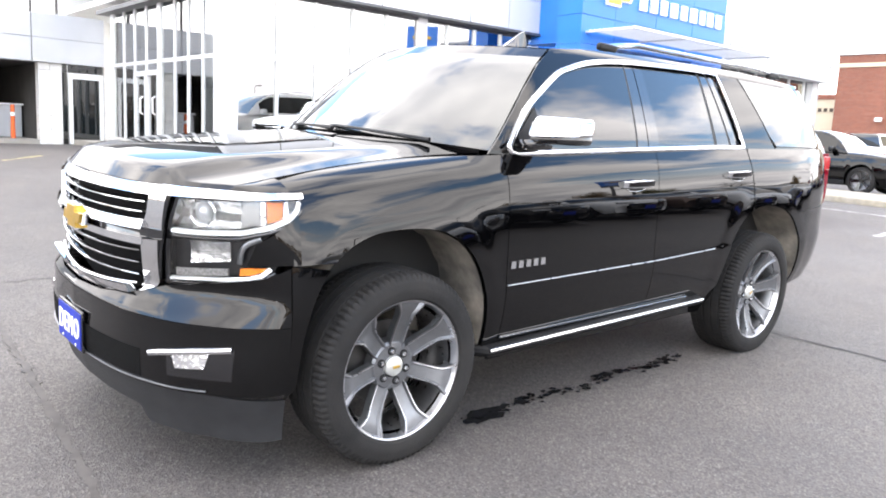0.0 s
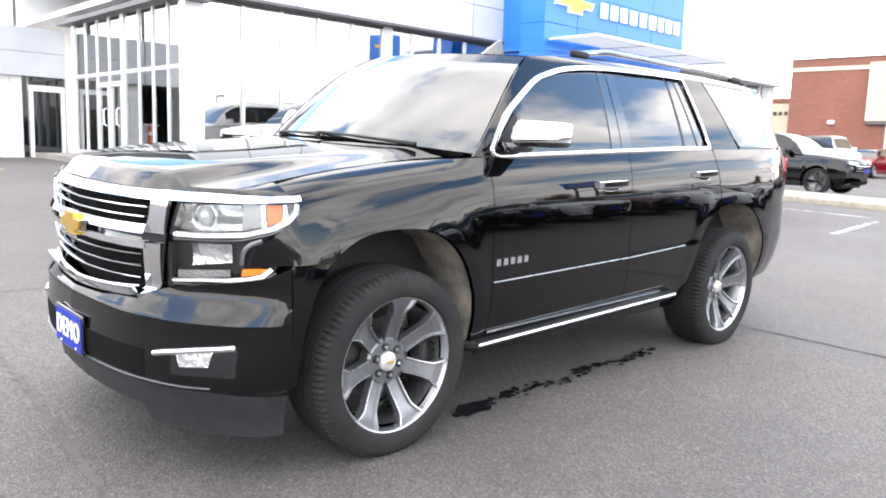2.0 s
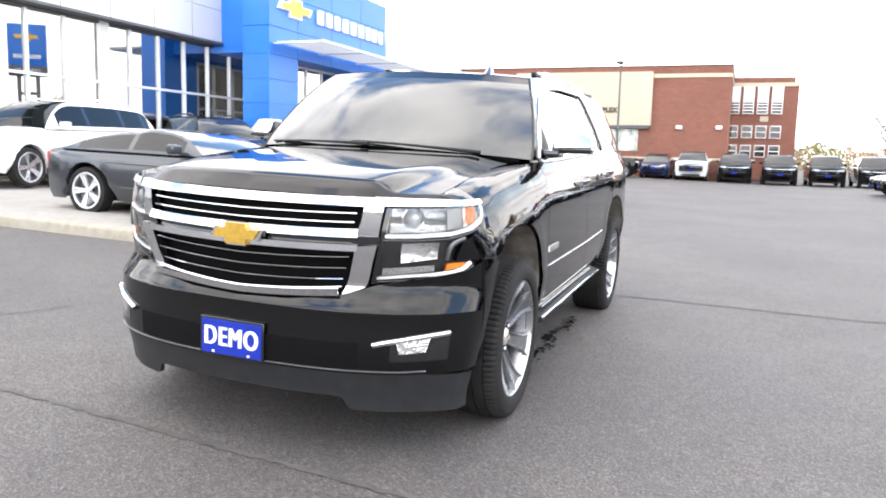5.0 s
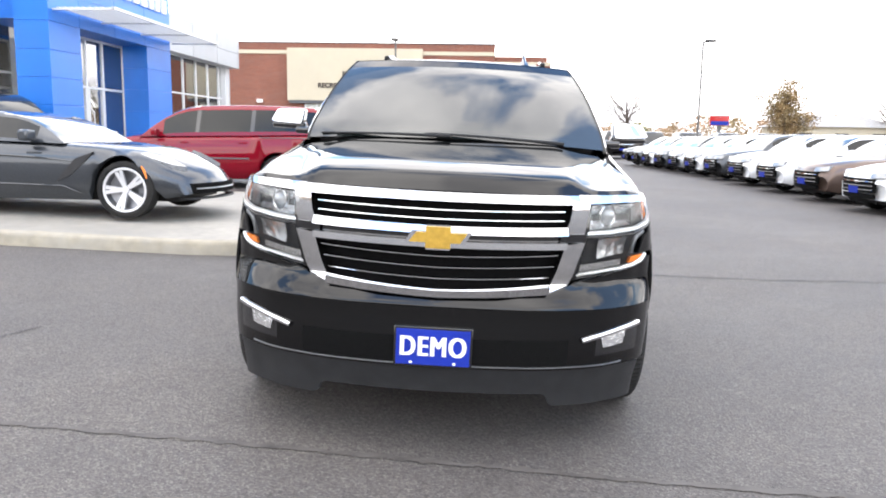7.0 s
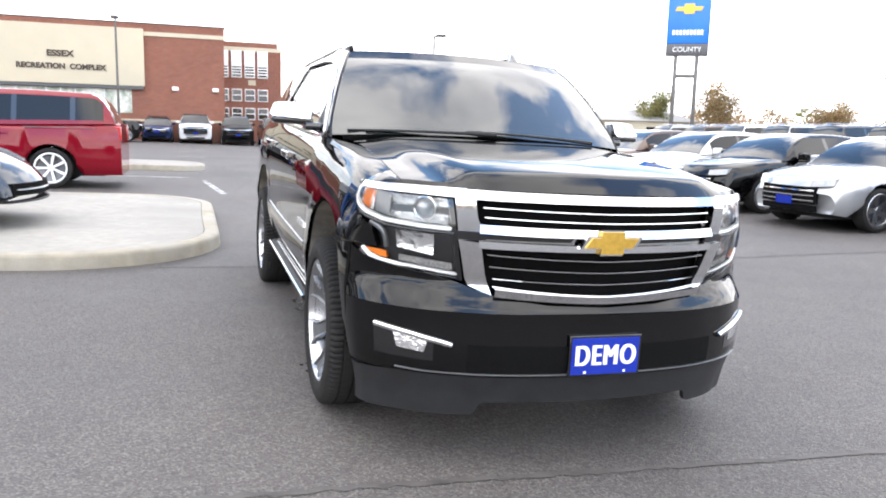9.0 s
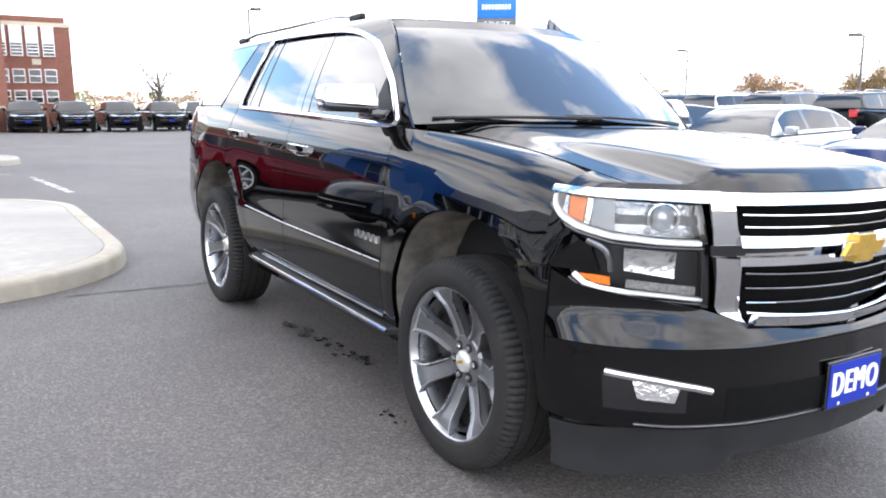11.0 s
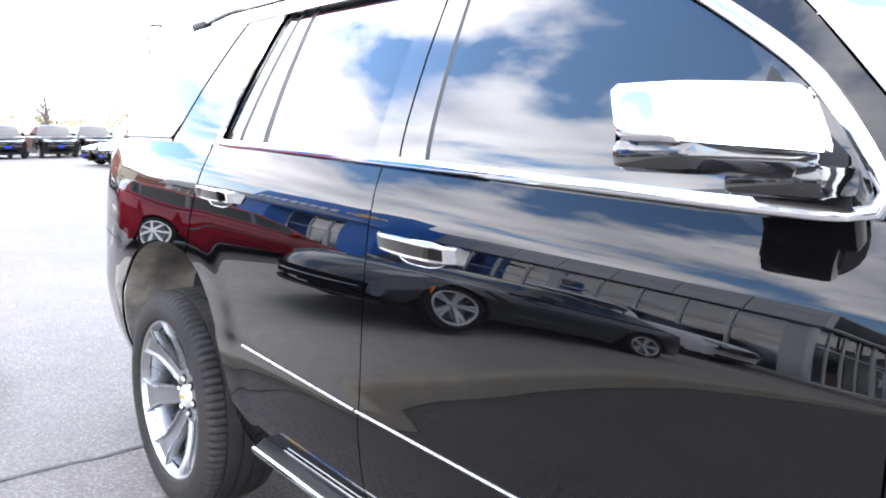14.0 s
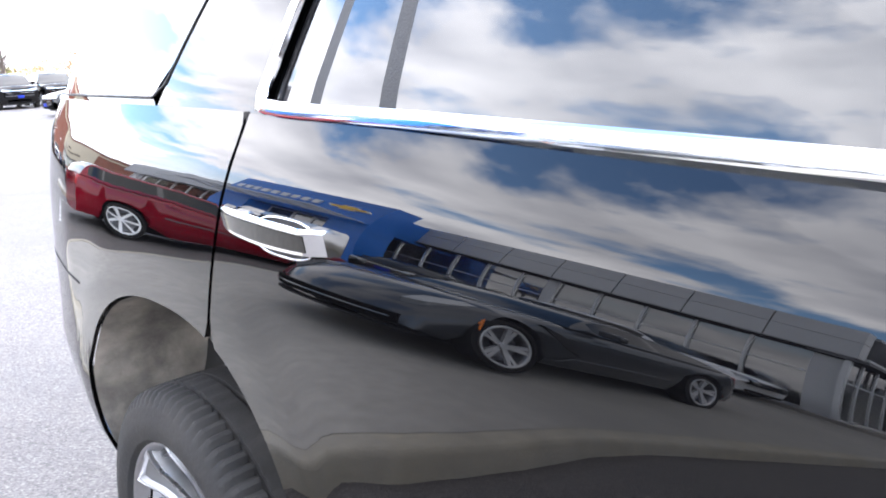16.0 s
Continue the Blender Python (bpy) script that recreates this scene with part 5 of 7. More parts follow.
    ruled("quarter_window", upper, [(-2.885, 1.774), (-2.91, 1.74), (-2.99, 1.58), (-3.075, 1.42), (-3.14, 1.360)], [(-3.70, 1.756), (-3.725, 1.72), (-3.79, 1.58), (-3.862, 1.42), (-3.88, 1.364)], 20, 10, GLASS, suv, "dark tinted quarter window", flip=not flip, off=0.001, depth=0.004)
    ruled("tail_pillar", upper, [(-3.705, 1.757), (-3.73, 1.72), (-3.795, 1.58), (-3.867, 1.42), (-3.90, 1.345)], [(-3.86, 1.765), (-3.90, 1.70), (-3.96, 1.55), (-4.03, 1.40), (-4.06, 1.345)], 20, 6, PAINT_BLACK, suv, flip=flip, off=0.0)
    ruled("window_ledge", upper, [(-3.11, 1.336), (-3.4, 1.338), (-4.06, 1.342)], [(-3.14, 1.360), (-3.4, 1.361), (-4.05, 1.366)], 20, 3, PAINT_BLACK, suv, flip=not flip, off=0.0)
    ribbon("window_seal", upper, [(-2.885, 1.774), (-2.99, 1.58), (-3.06, 1.44), (-3.085, 1.385), (-3.14, 1.357), (-3.86, 1.359)], 0.006, PLASTIC, suv, "", off=0.0, height=0.003, n=40)
    # door handles
    for hx, hz in ((-1.495, 1.140), (-2.520, 1.187)):
        K = 12
        hv, hf = [], []
        half = 0.133
        for i in range(K + 1):
            u = i / K
            x = hx + half - 2 * half * u
            yy = side_y(x, hz) + 0.010 + 0.026 * math.sin(math.pi * u) ** 0.35
            hh = 0.0175 + 0.0035 * math.sin(math.pi * u)
            for c, d in ((-hh, -0.004), (-hh * 0.84, 0.004), (hh * 0.84, 0.009), (hh, 0.003), (hh * 0.6, -0.012), (-hh * 0.6, -0.012)):
                hv.append((x, sg * (yy + d), hz + c + 0.008 * (u - 0.5)))
        for i in range(K):
            for k in range(6):
                hf.append((i * 6 + k, i * 6 + (k + 1) % 6, i * 6 + 6 + (k + 1) % 6, i * 6 + 6 + k))
        hf += [tuple(range(6)), tuple(range(K * 6, K * 6 + 6))[::-1]]
        bm = bmesh.new()
        bv = [bm.verts.new(v) for v in hv]
        for f in hf:
            bm.faces.new([bv[i] for i in f])
        h = part("door_handle", bm, CHROME, suv, "chrome-rimmed pull handle", 50)
        fv = []
        for i in range(1, K):
            lo, hi = Vector(hv[i * 6 + 1]), Vector(hv[i * 6 + 2])
            for s in (0.14, 0.86):
                p = lo.lerp(hi, s)
                fv.append((p.x, p.y + sg * 0.0012, p.z))
        mesh_part("handle_face", fv, [(2 * i, 2 * i + 1, 2 * i + 3, 2 * i + 2) if flip else (2 * i + 2, 2 * i + 3, 2 * i + 1, 2 * i) for i in range(K - 2)], PAINT_BLACK, h, "gloss black handle face", 60)
        oval = [(hx + 0.010 + 0.085 * math.copysign(abs(math.cos(t)) ** 0.7, math.cos(t)), hz - 0.013 + 0.026 * math.sin(t)) for t in np.linspace(0, 2 * math.pi, 41)[:-1]]
        ribbon("handle_rim", surf, oval, 0.0028, CHROME, h, "thin bright cup rim", off=0.0005, height=0.002, closed=True)
        # no hollow here: a flat matte black patch gives the cup's shade
        bm = bmesh.new()
        bm.faces.new([bm.verts.new(surf(hx + 0.010 + (x - hx - 0.010) * 0.97, z, 0.0009)) for x, z in oval])
        part("handle_recess", bm, UNDER, h, "flat black patch for the shaded cup behind the handle")
        for px in (0.105, -0.105):
            box("handle_mount", hx + px - 0.018, hx + px + 0.018, sg * (side_y(hx, hz) - 0.01), sg * (side_y(hx, hz) + 0.018), hz - 0.013, hz + 0.013, CHROME, h, "", 0.004)
    # name badge on the front door: five plain chrome blocks
    for k in range(5):
        x0 = -0.575 - k * 0.049
        zz = 0.788 + 0.022 * k * 0.049
        ruled("badge_block", surf, [(x0, zz - 0.016), (x0 - 0.030, zz - 0.016)], [(x0 - 0.003, zz + 0.016), (x0 - 0.030, zz + 0.016)], 3, 3, CHROME, suv, "plain chrome badge block", off=0.006, flip=flip, depth=0.007)
    # wing mirror
    bm = bmesh.new()
    bmesh.ops.create_cube(bm, size=1.0)
    bmesh.ops.subdivide_edges(bm, edges=bm.edges, cuts=6, use_grid_fill=True)
    for v in bm.verts:
        x, y, z = v.co * 2
        def rnd(a, b, c, k):
            n = (abs(a) ** k + abs(b) ** k + abs(c) ** k) ** (1 / k)
            m = max(abs(a), abs(b), abs(c))
            return m / n
        q = rnd(x, y, z, 9)
        x, y, z = x * q, y * q, z * q
        depth = 0.075 * (1 - 0.25 * max(y, 0))
        v.co = (-0.785 + x * depth * 0.85 + 0.02 * (1 - y * y) - 0.045 * y - 0.022 * z, sg * (1.052 + y * (0.106 - 0.008 * z) - 0.010 * z), 1.406 + z * (0.044 - 0.004 * y) + 0.002 * y)
    mirror = part("wing_mirror", bm, CHROME, suv, "chrome capped door mirror", 60)
    bm = box_bm(bmesh.new(), -0.842, -0.715, sg * 0.940, sg * 1.158, 1.328, 1.374, 0.018)
    for v in bm.verts:
        v.co.z += 0.02 * (abs(v.co.y) - 1.0)
        v.co.x -= 0.30 * (abs(v.co.y) - 1.06)
    part("mirror_base", bm, GLOSS_BLACK, mirror, "gloss black lower mirror shell")
    bm = box_bm(bmesh.new(), -0.80, -0.66, sg * 0.87, sg * 0.99, 1.30, 1.345, 0.012)
    part("mirror_arm", bm, GLOSS_BLACK, mirror)
    ruled("mirror_glass", lambda a, b, off=0.0: Vector((-0.843 - off - 0.35 * (a - 1.06), sg * a, b)), [(0.96, 1.345), (1.14, 1.35)], [(0.96, 1.44), (1.14, 1.442)], 4, 4, CHROME, mirror, "mirror glass", flip=flip, depth=0)
    ruled("mirror_sail", upper, [(-0.66, 1.285), (-0.84, 1.29)], [(-0.68, 1.36), (-0.82, 1.49)], 6, 6, PLASTIC, suv, flip=not flip, off=0.001, depth=0.004)
    # roof rail
    rail = tube("roof_rail", [(-1.62, sg * 0.56, 1.852), (-1.74, sg * 0.56, 1.866), (-1.95, sg * 0.56, 1.888), (-2.6, sg * 0.56, 1.882), (-3.3, sg * 0.56, 1.882), (-3.52, sg * 0.56, 1.866), (-3.64, sg * 0.56, 1.835)], [0.012, 0.016, 0.016, 0.016, 0.016, 0.016, 0.012], CHROME, suv, "chrome roof rail", 10)
    for fx in (-1.66, -3.60):
        box("rail_foot", fx - 0.09, fx + 0.07, sg * 0.542, sg * 0.578, 1.83, 1.872, PLASTIC, rail, "black rail foot", 0.014)
    # tail lamp
    ruled("tail_lamp", lambda a, b, off=0.0: Vector((-4.085 - off, sg * a, b)), [(0.64, 0.95), (0.75, 0.95)], [(0.62, 1.28), (0.73, 1.28)], 6, 8, TAIL_RED, suv, "red tail lamp", flip=flip, depth=0.02)
    # wheel arch liners
    for which in ARCHES:
        lipline = arch(which, 0.34, 0.34, 34, 0.992)
        xc = ARCHES[which][0]
        v, f = [], []
        for k, (x, z) in enumerate(lipline):
            wave = 0.010 * math.sin(k * 2.1)
            for y in (1.0, 0.90, 0.80, 0.66, 0.56):
                if y > 0.95:
                    y = side_y(x, z) - (0.020 if which == "front" else 0.010)
                    if which == "front" and x > 0.3 and z < 0.7:
                        y = min(y, 0.90)
                q = 1.0 if y > 0.6 else 0.9
                q -= wave if y < 0.92 else 0
                v.append((xc + (x - xc) * q, sg * y, AXLE_Z + (z - AXLE_Z) * q))
        n = len(lipline)
        for k in range(n - 1):
            for j in range(4):
                f.append((k * 5 + j, k * 5 + j + 1, k * 5 + j + 6, k * 5 + j + 5))
        f.append(tuple(k * 5 + 4 for k in range(n)))
        mesh_part("arch_liner", v, f, LINER, suv, "dusty beige-grey wheel arch liner", 50)
    # seam of the rear bumper behind the arch
    ribbon("bumper_seam", surf, [(-3.46, 0.93), (-3.7, 0.945), (-4.0, 0.95)], 0.005, UNDER, suv, "", off=0.0006, height=0.001, n=12)

# bonnet
hood_mid = smooth_table([(0.973, 1.08), (0.925, 1.118), (0.896, 1.150), (0.863, 1.178), (0.782, 1.202), (0.6, 1.232), (0.2, 1.270), (-0.2, 1.300), (-0.55, 1.318)])
hood_edge = smooth_table([(1.0, 1.10), (0.8, 1.112), (0.62, 1.141), (0.5, 1.162), (0.2, 1.211), (-0.2, 1.252), (-0.6, 1.274)])
BROW = [nose(s, 1.114, -0.003) for s in np.linspace(0.0, 1.20, 90)]
BROW_Y = [p.y for p in BROW]
nose_lim = lambda y: float(np.interp(abs(y), BROW_Y, [p.x for p in BROW]))


def hood_z(x, y):
    a = abs(y)
    w = np.interp(x, [-0.5, 0.2, 0.75, 0.95], [0.56, 0.58, 0.53, 0.50])
    f = min(max((a - w) / 0.13, 0), 1)
    f = f * f * (3 - 2 * f)
    mid = hood_mid(x) - 0.010 * (a / 0.6) ** 2
    flank = hood_edge(x) + 0.018 * (1 - min(max((a - 0.66) / 0.14, 0), 1))
    front = hood_mid(min(x + (nose_lim(0.0) + 0.010 - nose_lim(y)) * 0.92, 0.925)) - 0.010 * (a / 0.6) ** 2
    z = min(mid, front) * (1 - f) + min(flank, hood_mid(min(x + nose_lim(0.0) + 0.010 - nose_lim(y), 0.925))) * f
    return min(z, 1.116 + 1.1 * (nose_lim(y) - x))


hv, hf, NX, NY = [], [], 44, 49
for i in range(NX):
    for j in range(NY):
        y = 0.795 * (2 * j / (NY - 1) - 1)
        x1 = nose_lim(y)
        x0 = -0.40 - 0.20 * (y / 0.795) ** 2
        u = (i / (NX - 1)) ** 0.75
        x = x0 + (x1 - x0) * u
        hv.append((x, y, hood_z(x, y)))
hf = [(i * NY + j, (i + 1) * NY + j, (i + 1) * NY + j + 1, i * NY + j + 1) for i in range(NX - 1) for j in range(NY - 1)]
k0 = len(hv)
rim = [j for j in range(NY)] + [i * NY + NY - 1 for i in range(1, NX)] + [(NX - 1) * NY + j for j in range(NY - 2, -1, -1)] + [i * NY for i in range(NX - 2, 0, -1)]
hv += [(hv[i][0], hv[i][1], hv[i][2] - 0.02) for i in rim]
hf += [(rim[k], rim[(k + 1) % len(rim)], k0 + (k + 1) % len(rim), k0 + k) for k in range(len(rim))]
mesh_part("bonnet", hv, hf, PAINT_BLACK, suv, "glossy black bonnet with a raised centre", 30)
# fender corner between bonnet and headlight brow
for sg in (1, -1):
    n, m = 20, 7
    sa = float(np.interp(0.795, BROW_Y, np.linspace(0.0, 1.20, 90)))
    low = [nose(sg * (sa + (1.185 - sa) * k / (n - 1)), 1.110, 0.0) for k in range(n)]
    xa = nose_lim(0.795)
    high = [Vector((x, sg * 0.797, hood_z(x, 0.795) - 0.002)) for x in np.linspace(xa, 0.497, n)]
    cv = []
    for j in range(m):
        t = j / (m - 1)
        for a, b in zip(low, high):
            p = a.lerp(b, t)
            p.z += 0.010 * math.sin(math.pi * t)
            cv.append(p)
    cf = [(j * n + i, j * n + i + 1, (j + 1) * n + i + 1, (j + 1) * n + i) for j in range(m - 1) for i in range(n - 1)]
    mesh_part("fender_corner", cv, cf if sg > 0 else [q[::-1] for q in cf], PAINT_BLACK, suv, "", 50)

# cowl, wipers and windscreen
ws_edge = curve_pts([(-0.515, 1.285), (-0.60, 1.385), (-0.78, 1.57), (-0.93, 1.70), (-1.06, 1.782)], 16)
wv, wf, NW = [], [], 25
for i, (x, z) in enumerate(ws_edge):
    ye = glass_y(z) + glass_taper(x) - 0.012
    t = i / 15
    for j in range(NW):
        q = 2 * j / (NW - 1) - 1
        wv.append((x + (0.20 * (1 - t) + 0.15 * t) * (1 - q * q), ye * q, z + (0.03 * (1 - t) + 0.012 * t) * (1 - q * q)))
wf = [(i * NW + j, i * NW + j + 1, (i + 1) * NW + j + 1, (i + 1) * NW + j) for i in range(13) for j in range(NW - 1)]
mesh_part("roof_front", wv[13 * NW :], [(i * NW + j, i * NW + j + 1, (i + 1) * NW + j + 1, (i + 1) * NW + j) for i in range(2) for j in range(NW - 1)], PAINT_BLACK, suv, "", 60)
mesh_part("windscreen", wv[: 14 * NW], wf, WINDSHIELD, suv, "curved windscreen reflecting the sky", 60)
cv, cf = [], []
for i in range(2):
    for j in range(NW):
        q = 2 * j / (NW - 1) - 1
        xa = -0.515 + 0.20 * (1 - q * q) if i else -0.36 - 0.16 * q * q
        cv.append((xa, 0.80 * q, (1.287 + 0.03 * (1 - q * q)) if i else 1.262 + 0.02 * (1 - q * q)))
cf = [(j, j + 1, NW + j + 1, NW + j) for j in range(NW - 1)]
mesh_part("cowl_panel", cv, cf, PLASTIC, suv, "black cowl panel")
for y0, y1 in ((0.62, -0.10), (-0.02, -0.70)):
    pts = []
    for k in range(9):
        u = k / 8
        y = y0 + (y1 - y0) * u
        q = y / 0.83
        pts.append((-0.46 + 0.19 * (1 - q * q) - 0.045 * u, y, 1.298 + 0.03 * (1 - q * q) + 0.010 * u))
    wp = tube("wiper", pts, [0.012, 0.011, 0.009, 0.008, 0.007, 0.006, 0.006, 0.005, 0.005], PLASTIC, suv, "black wiper arm", 6)
    tube("wiper_blade", [(p[0] - 0.012, p[1], p[2] + 0.002) for p in pts[3:]] + [(pts[-1][0] - 0.04, pts[-1][1] - 0.09, pts[-1][2] - 0.002)], 0.006, PLASTIC, wp, "", 6)

# roof
rv, NR, NS = [], 30, 21
roof_edge_z = smooth_table([(-0.85, 1.787), (-1.06, 1.782), (-1.4, 1.812), (-2.0, 1.828), (-3.0, 1.825), (-3.85, 1.79), (-4.0, 1.775)])
for i in range(NR):
    t = i / (NR - 1)
    for j in range(NS):
        q = 2 * j / (NS - 1) - 1
        x = -1.06 - 2.86 * t + 0.15 * (1 - q * q) * (1 - t) ** 3 - 0.10 * (1 - q * q) * t**4
        z0 = roof_edge_z(-1.06 - 2.86 * t)
        ye = glass_y(z0) + glass_taper(x)
        rv.append((x, ye * q, z0 + (0.012 + 0.022 * min(1, 3 * t)) * (1 - abs(q) ** 2.2)))
rf = [(i * NS + j, (i + 1) * NS + j, (i + 1) * NS + j + 1, i * NS + j + 1) for i in range(NR - 1) for j in range(NS - 1)]
mesh_part("roof", rv, rf, PAINT_BLACK, suv, "", 50)
bm = bmesh.new()
fv = []
for k, (x, z, w) in enumerate([(-1.02, 0.0, 0.03), (-1.08, 0.038, 0.026), (-1.13, 0.074, 0.014), (-1.165, 0.092, 0.007), (-1.176, 0.06, 0.012), (-1.19, 0.0, 0.028)]):
    zr = 1.796
    fv.append([bm.verts.new((x, 0.40 + w, zr + 0.0)), bm.verts.new((x, 0.40 + w * 0.4, zr + z)), bm.verts.new((x, 0.40 - w * 0.4, zr + z)), bm.verts.new((x, 0.40 - w, zr + 0.0))])
for a, b in zip(fv, fv[1:]):
    for k in range(3):
        bm.faces.new((a[k], a[k + 1], b[k + 1], b[k]))
part("aerial_fin", bm, GLOSS_BLACK, suv, "black shark-fin aerial", 60)
# spoiler, tailgate and rear bumper
box("roof_spoiler", -3.98, -3.80, -0.52, 0.52, 1.765, 1.80, PAINT_BLACK, suv, "", 0.012)
tv, tf = [], []
for i, (x, z) in enumerate([(-3.78, 1.775), (-3.86, 1.55), (-3.93, 1.345), (-4.04, 1.1), (-4.05, 0.75)]):
    for j in range(9):
        q = 2 * j / 8 - 1
        ye = [0.60, 0.69, 0.78, 0.84, 0.85][i]
        tv.append((x - 0.12 * (1 - q * q), ye * q, z))
tf = [(i * 9 + j, (i + 1) * 9 + j, (i + 1) * 9 + j + 1, i * 9 + j + 1) for i in range(4) for j in range(8)]
mesh_part("tailgate", tv, tf, PAINT_BLACK, suv)
sv = []
for u in np.linspace(0.12, 0.92, 6):
    for q in np.linspace(-0.88, 0.88, 9):
        sv.append((-3.78 - 0.15 * u - 0.12 * (1 - q * q) - 0.006, (0.60 + 0.18 * u) * q, 1.775 - 0.43 * u))
mesh_part("rear_screen", sv, [(i * 9 + j, (i + 1) * 9 + j, (i + 1) * 9 + j + 1, i * 9 + j + 1) for i in range(5) for j in range(8)], GLASS, suv, "dark tinted rear screen")
ruled("rear_bumper", lambda a, b, off=0.0: Vector((-4.01 - 0.15 * math.cos(a * 1.45) ** 0.5 - off, 0.79 * math.sin(a * 1.45), b)), [(-1.0, 0.42), (1.0, 0.42)], [(-1.0, 0.78), (1.0, 0.78)], 30, 6, PAINT_BLACK, suv, "", depth=0.03)

# dark floor pan, inner shell and seats' shadowed space
box("floor_pan", -4.0, 0.62, -0.54, 0.54, 0.30, 0.62, UNDER, suv, "black underbody", 0.0)
box("cabin_floor", -2.32, -0.62, -0.88, 0.88, 0.34, 1.2, UNDER, suv, "", 0.0)
box("boot_floor", -4.0, -3.6, -0.78, 0.78, 0.42, 1.25, UNDER, suv, "", 0.0)
box("engine_bay", -0.6, 0.45, -0.70, 0.70, 0.62, 1.08, UNDER, suv, "", 0.0)
box("inner_floor", -3.6, -2.33, -0.70, 0.70, 0.62, 1.08, UNDER, suv, "", 0.0)

# ---- nose ----
S63 = s_of_y(0.625)
S_END = s_of_x(0.505)


def full(name, z_low, z_high, mat, label="", off=0.0, n=80, m=8, s_end=S_END, depth=0.02):
    """A band right round the nose; z may vary along it."""
    zl = z_low if callable(z_low) else (lambda s: z_low)
    zh = z_high if callable(z_high) else (lambda s: z_high)
    ss = np.linspace(-s_end, s_end, n)
    return ruled(name, nose, [(s, zl(abs(s))) for s in ss], [(s, zh(abs(s))) for s in ss], n, m, mat, suv, label, off=off, depth=depth, flip=False)


bumper_top = lambda s: float(np.interp(s, [0, 0.25, 0.45, 0.56, S63, s_of_x(0.60), s_of_x(0.5)], [0.666, 0.674, 0.698, 0.728, 0.752, 0.815, 0.86]))
# upper bumper: sloping ledge, then the upright black band
full("bumper_ledge", 0.642, bumper_top, PAINT_BLACK, "glossy black bumper ledge", n=100, m=8)
full("front_bumper", 0.385, 0.640, PAINT_BLACK, "glossy black front bumper", n=100, m=10)
# the black lip's sky reflection, put in as a strip of grey alloy
ribbon("bumper_lip", nose, [(float(q), 0.396 + 0.03 * max(0, abs(q) - 0.75)) for q in np.linspace(-0.86, 0.86, 80)], 0.006, ALLOY_SATIN, suv, "thin alloy line for the sky's glint on the black bumper lip", off=0.001, height=0.007)
full("air_dam", lambda s: float(np.interp(s, [0, 0.5, 0.53, 1.5], [0.265, 0.265, 0.205, 0.185])), lambda s: float(np.interp(s, [0, 0.8, 1.3], [0.388, 0.386, 0.345])), PLASTIC_GREY, "dark grey plastic air dam", off=-0.012, n=110, m=8)
full("lower_intake", 0.405, 0.515, GRILLE_BLACK, "textured black lower grille", off=0.0015, n=60, m=4, s_end=s_of_y(0.56), depth=0.006)
def lamp_nose(s, z, off=0.0):
    """The lamp's own face, swept back behind the grille surround at its inner end."""
    f = min(max((1.15 - abs(s)) / 0.45, 0), 1)
    return nose(math.copysign(abs(s) - f * (0.042 + 0.10 * (z - 0.77)), s), z, off - 0.028 * f)


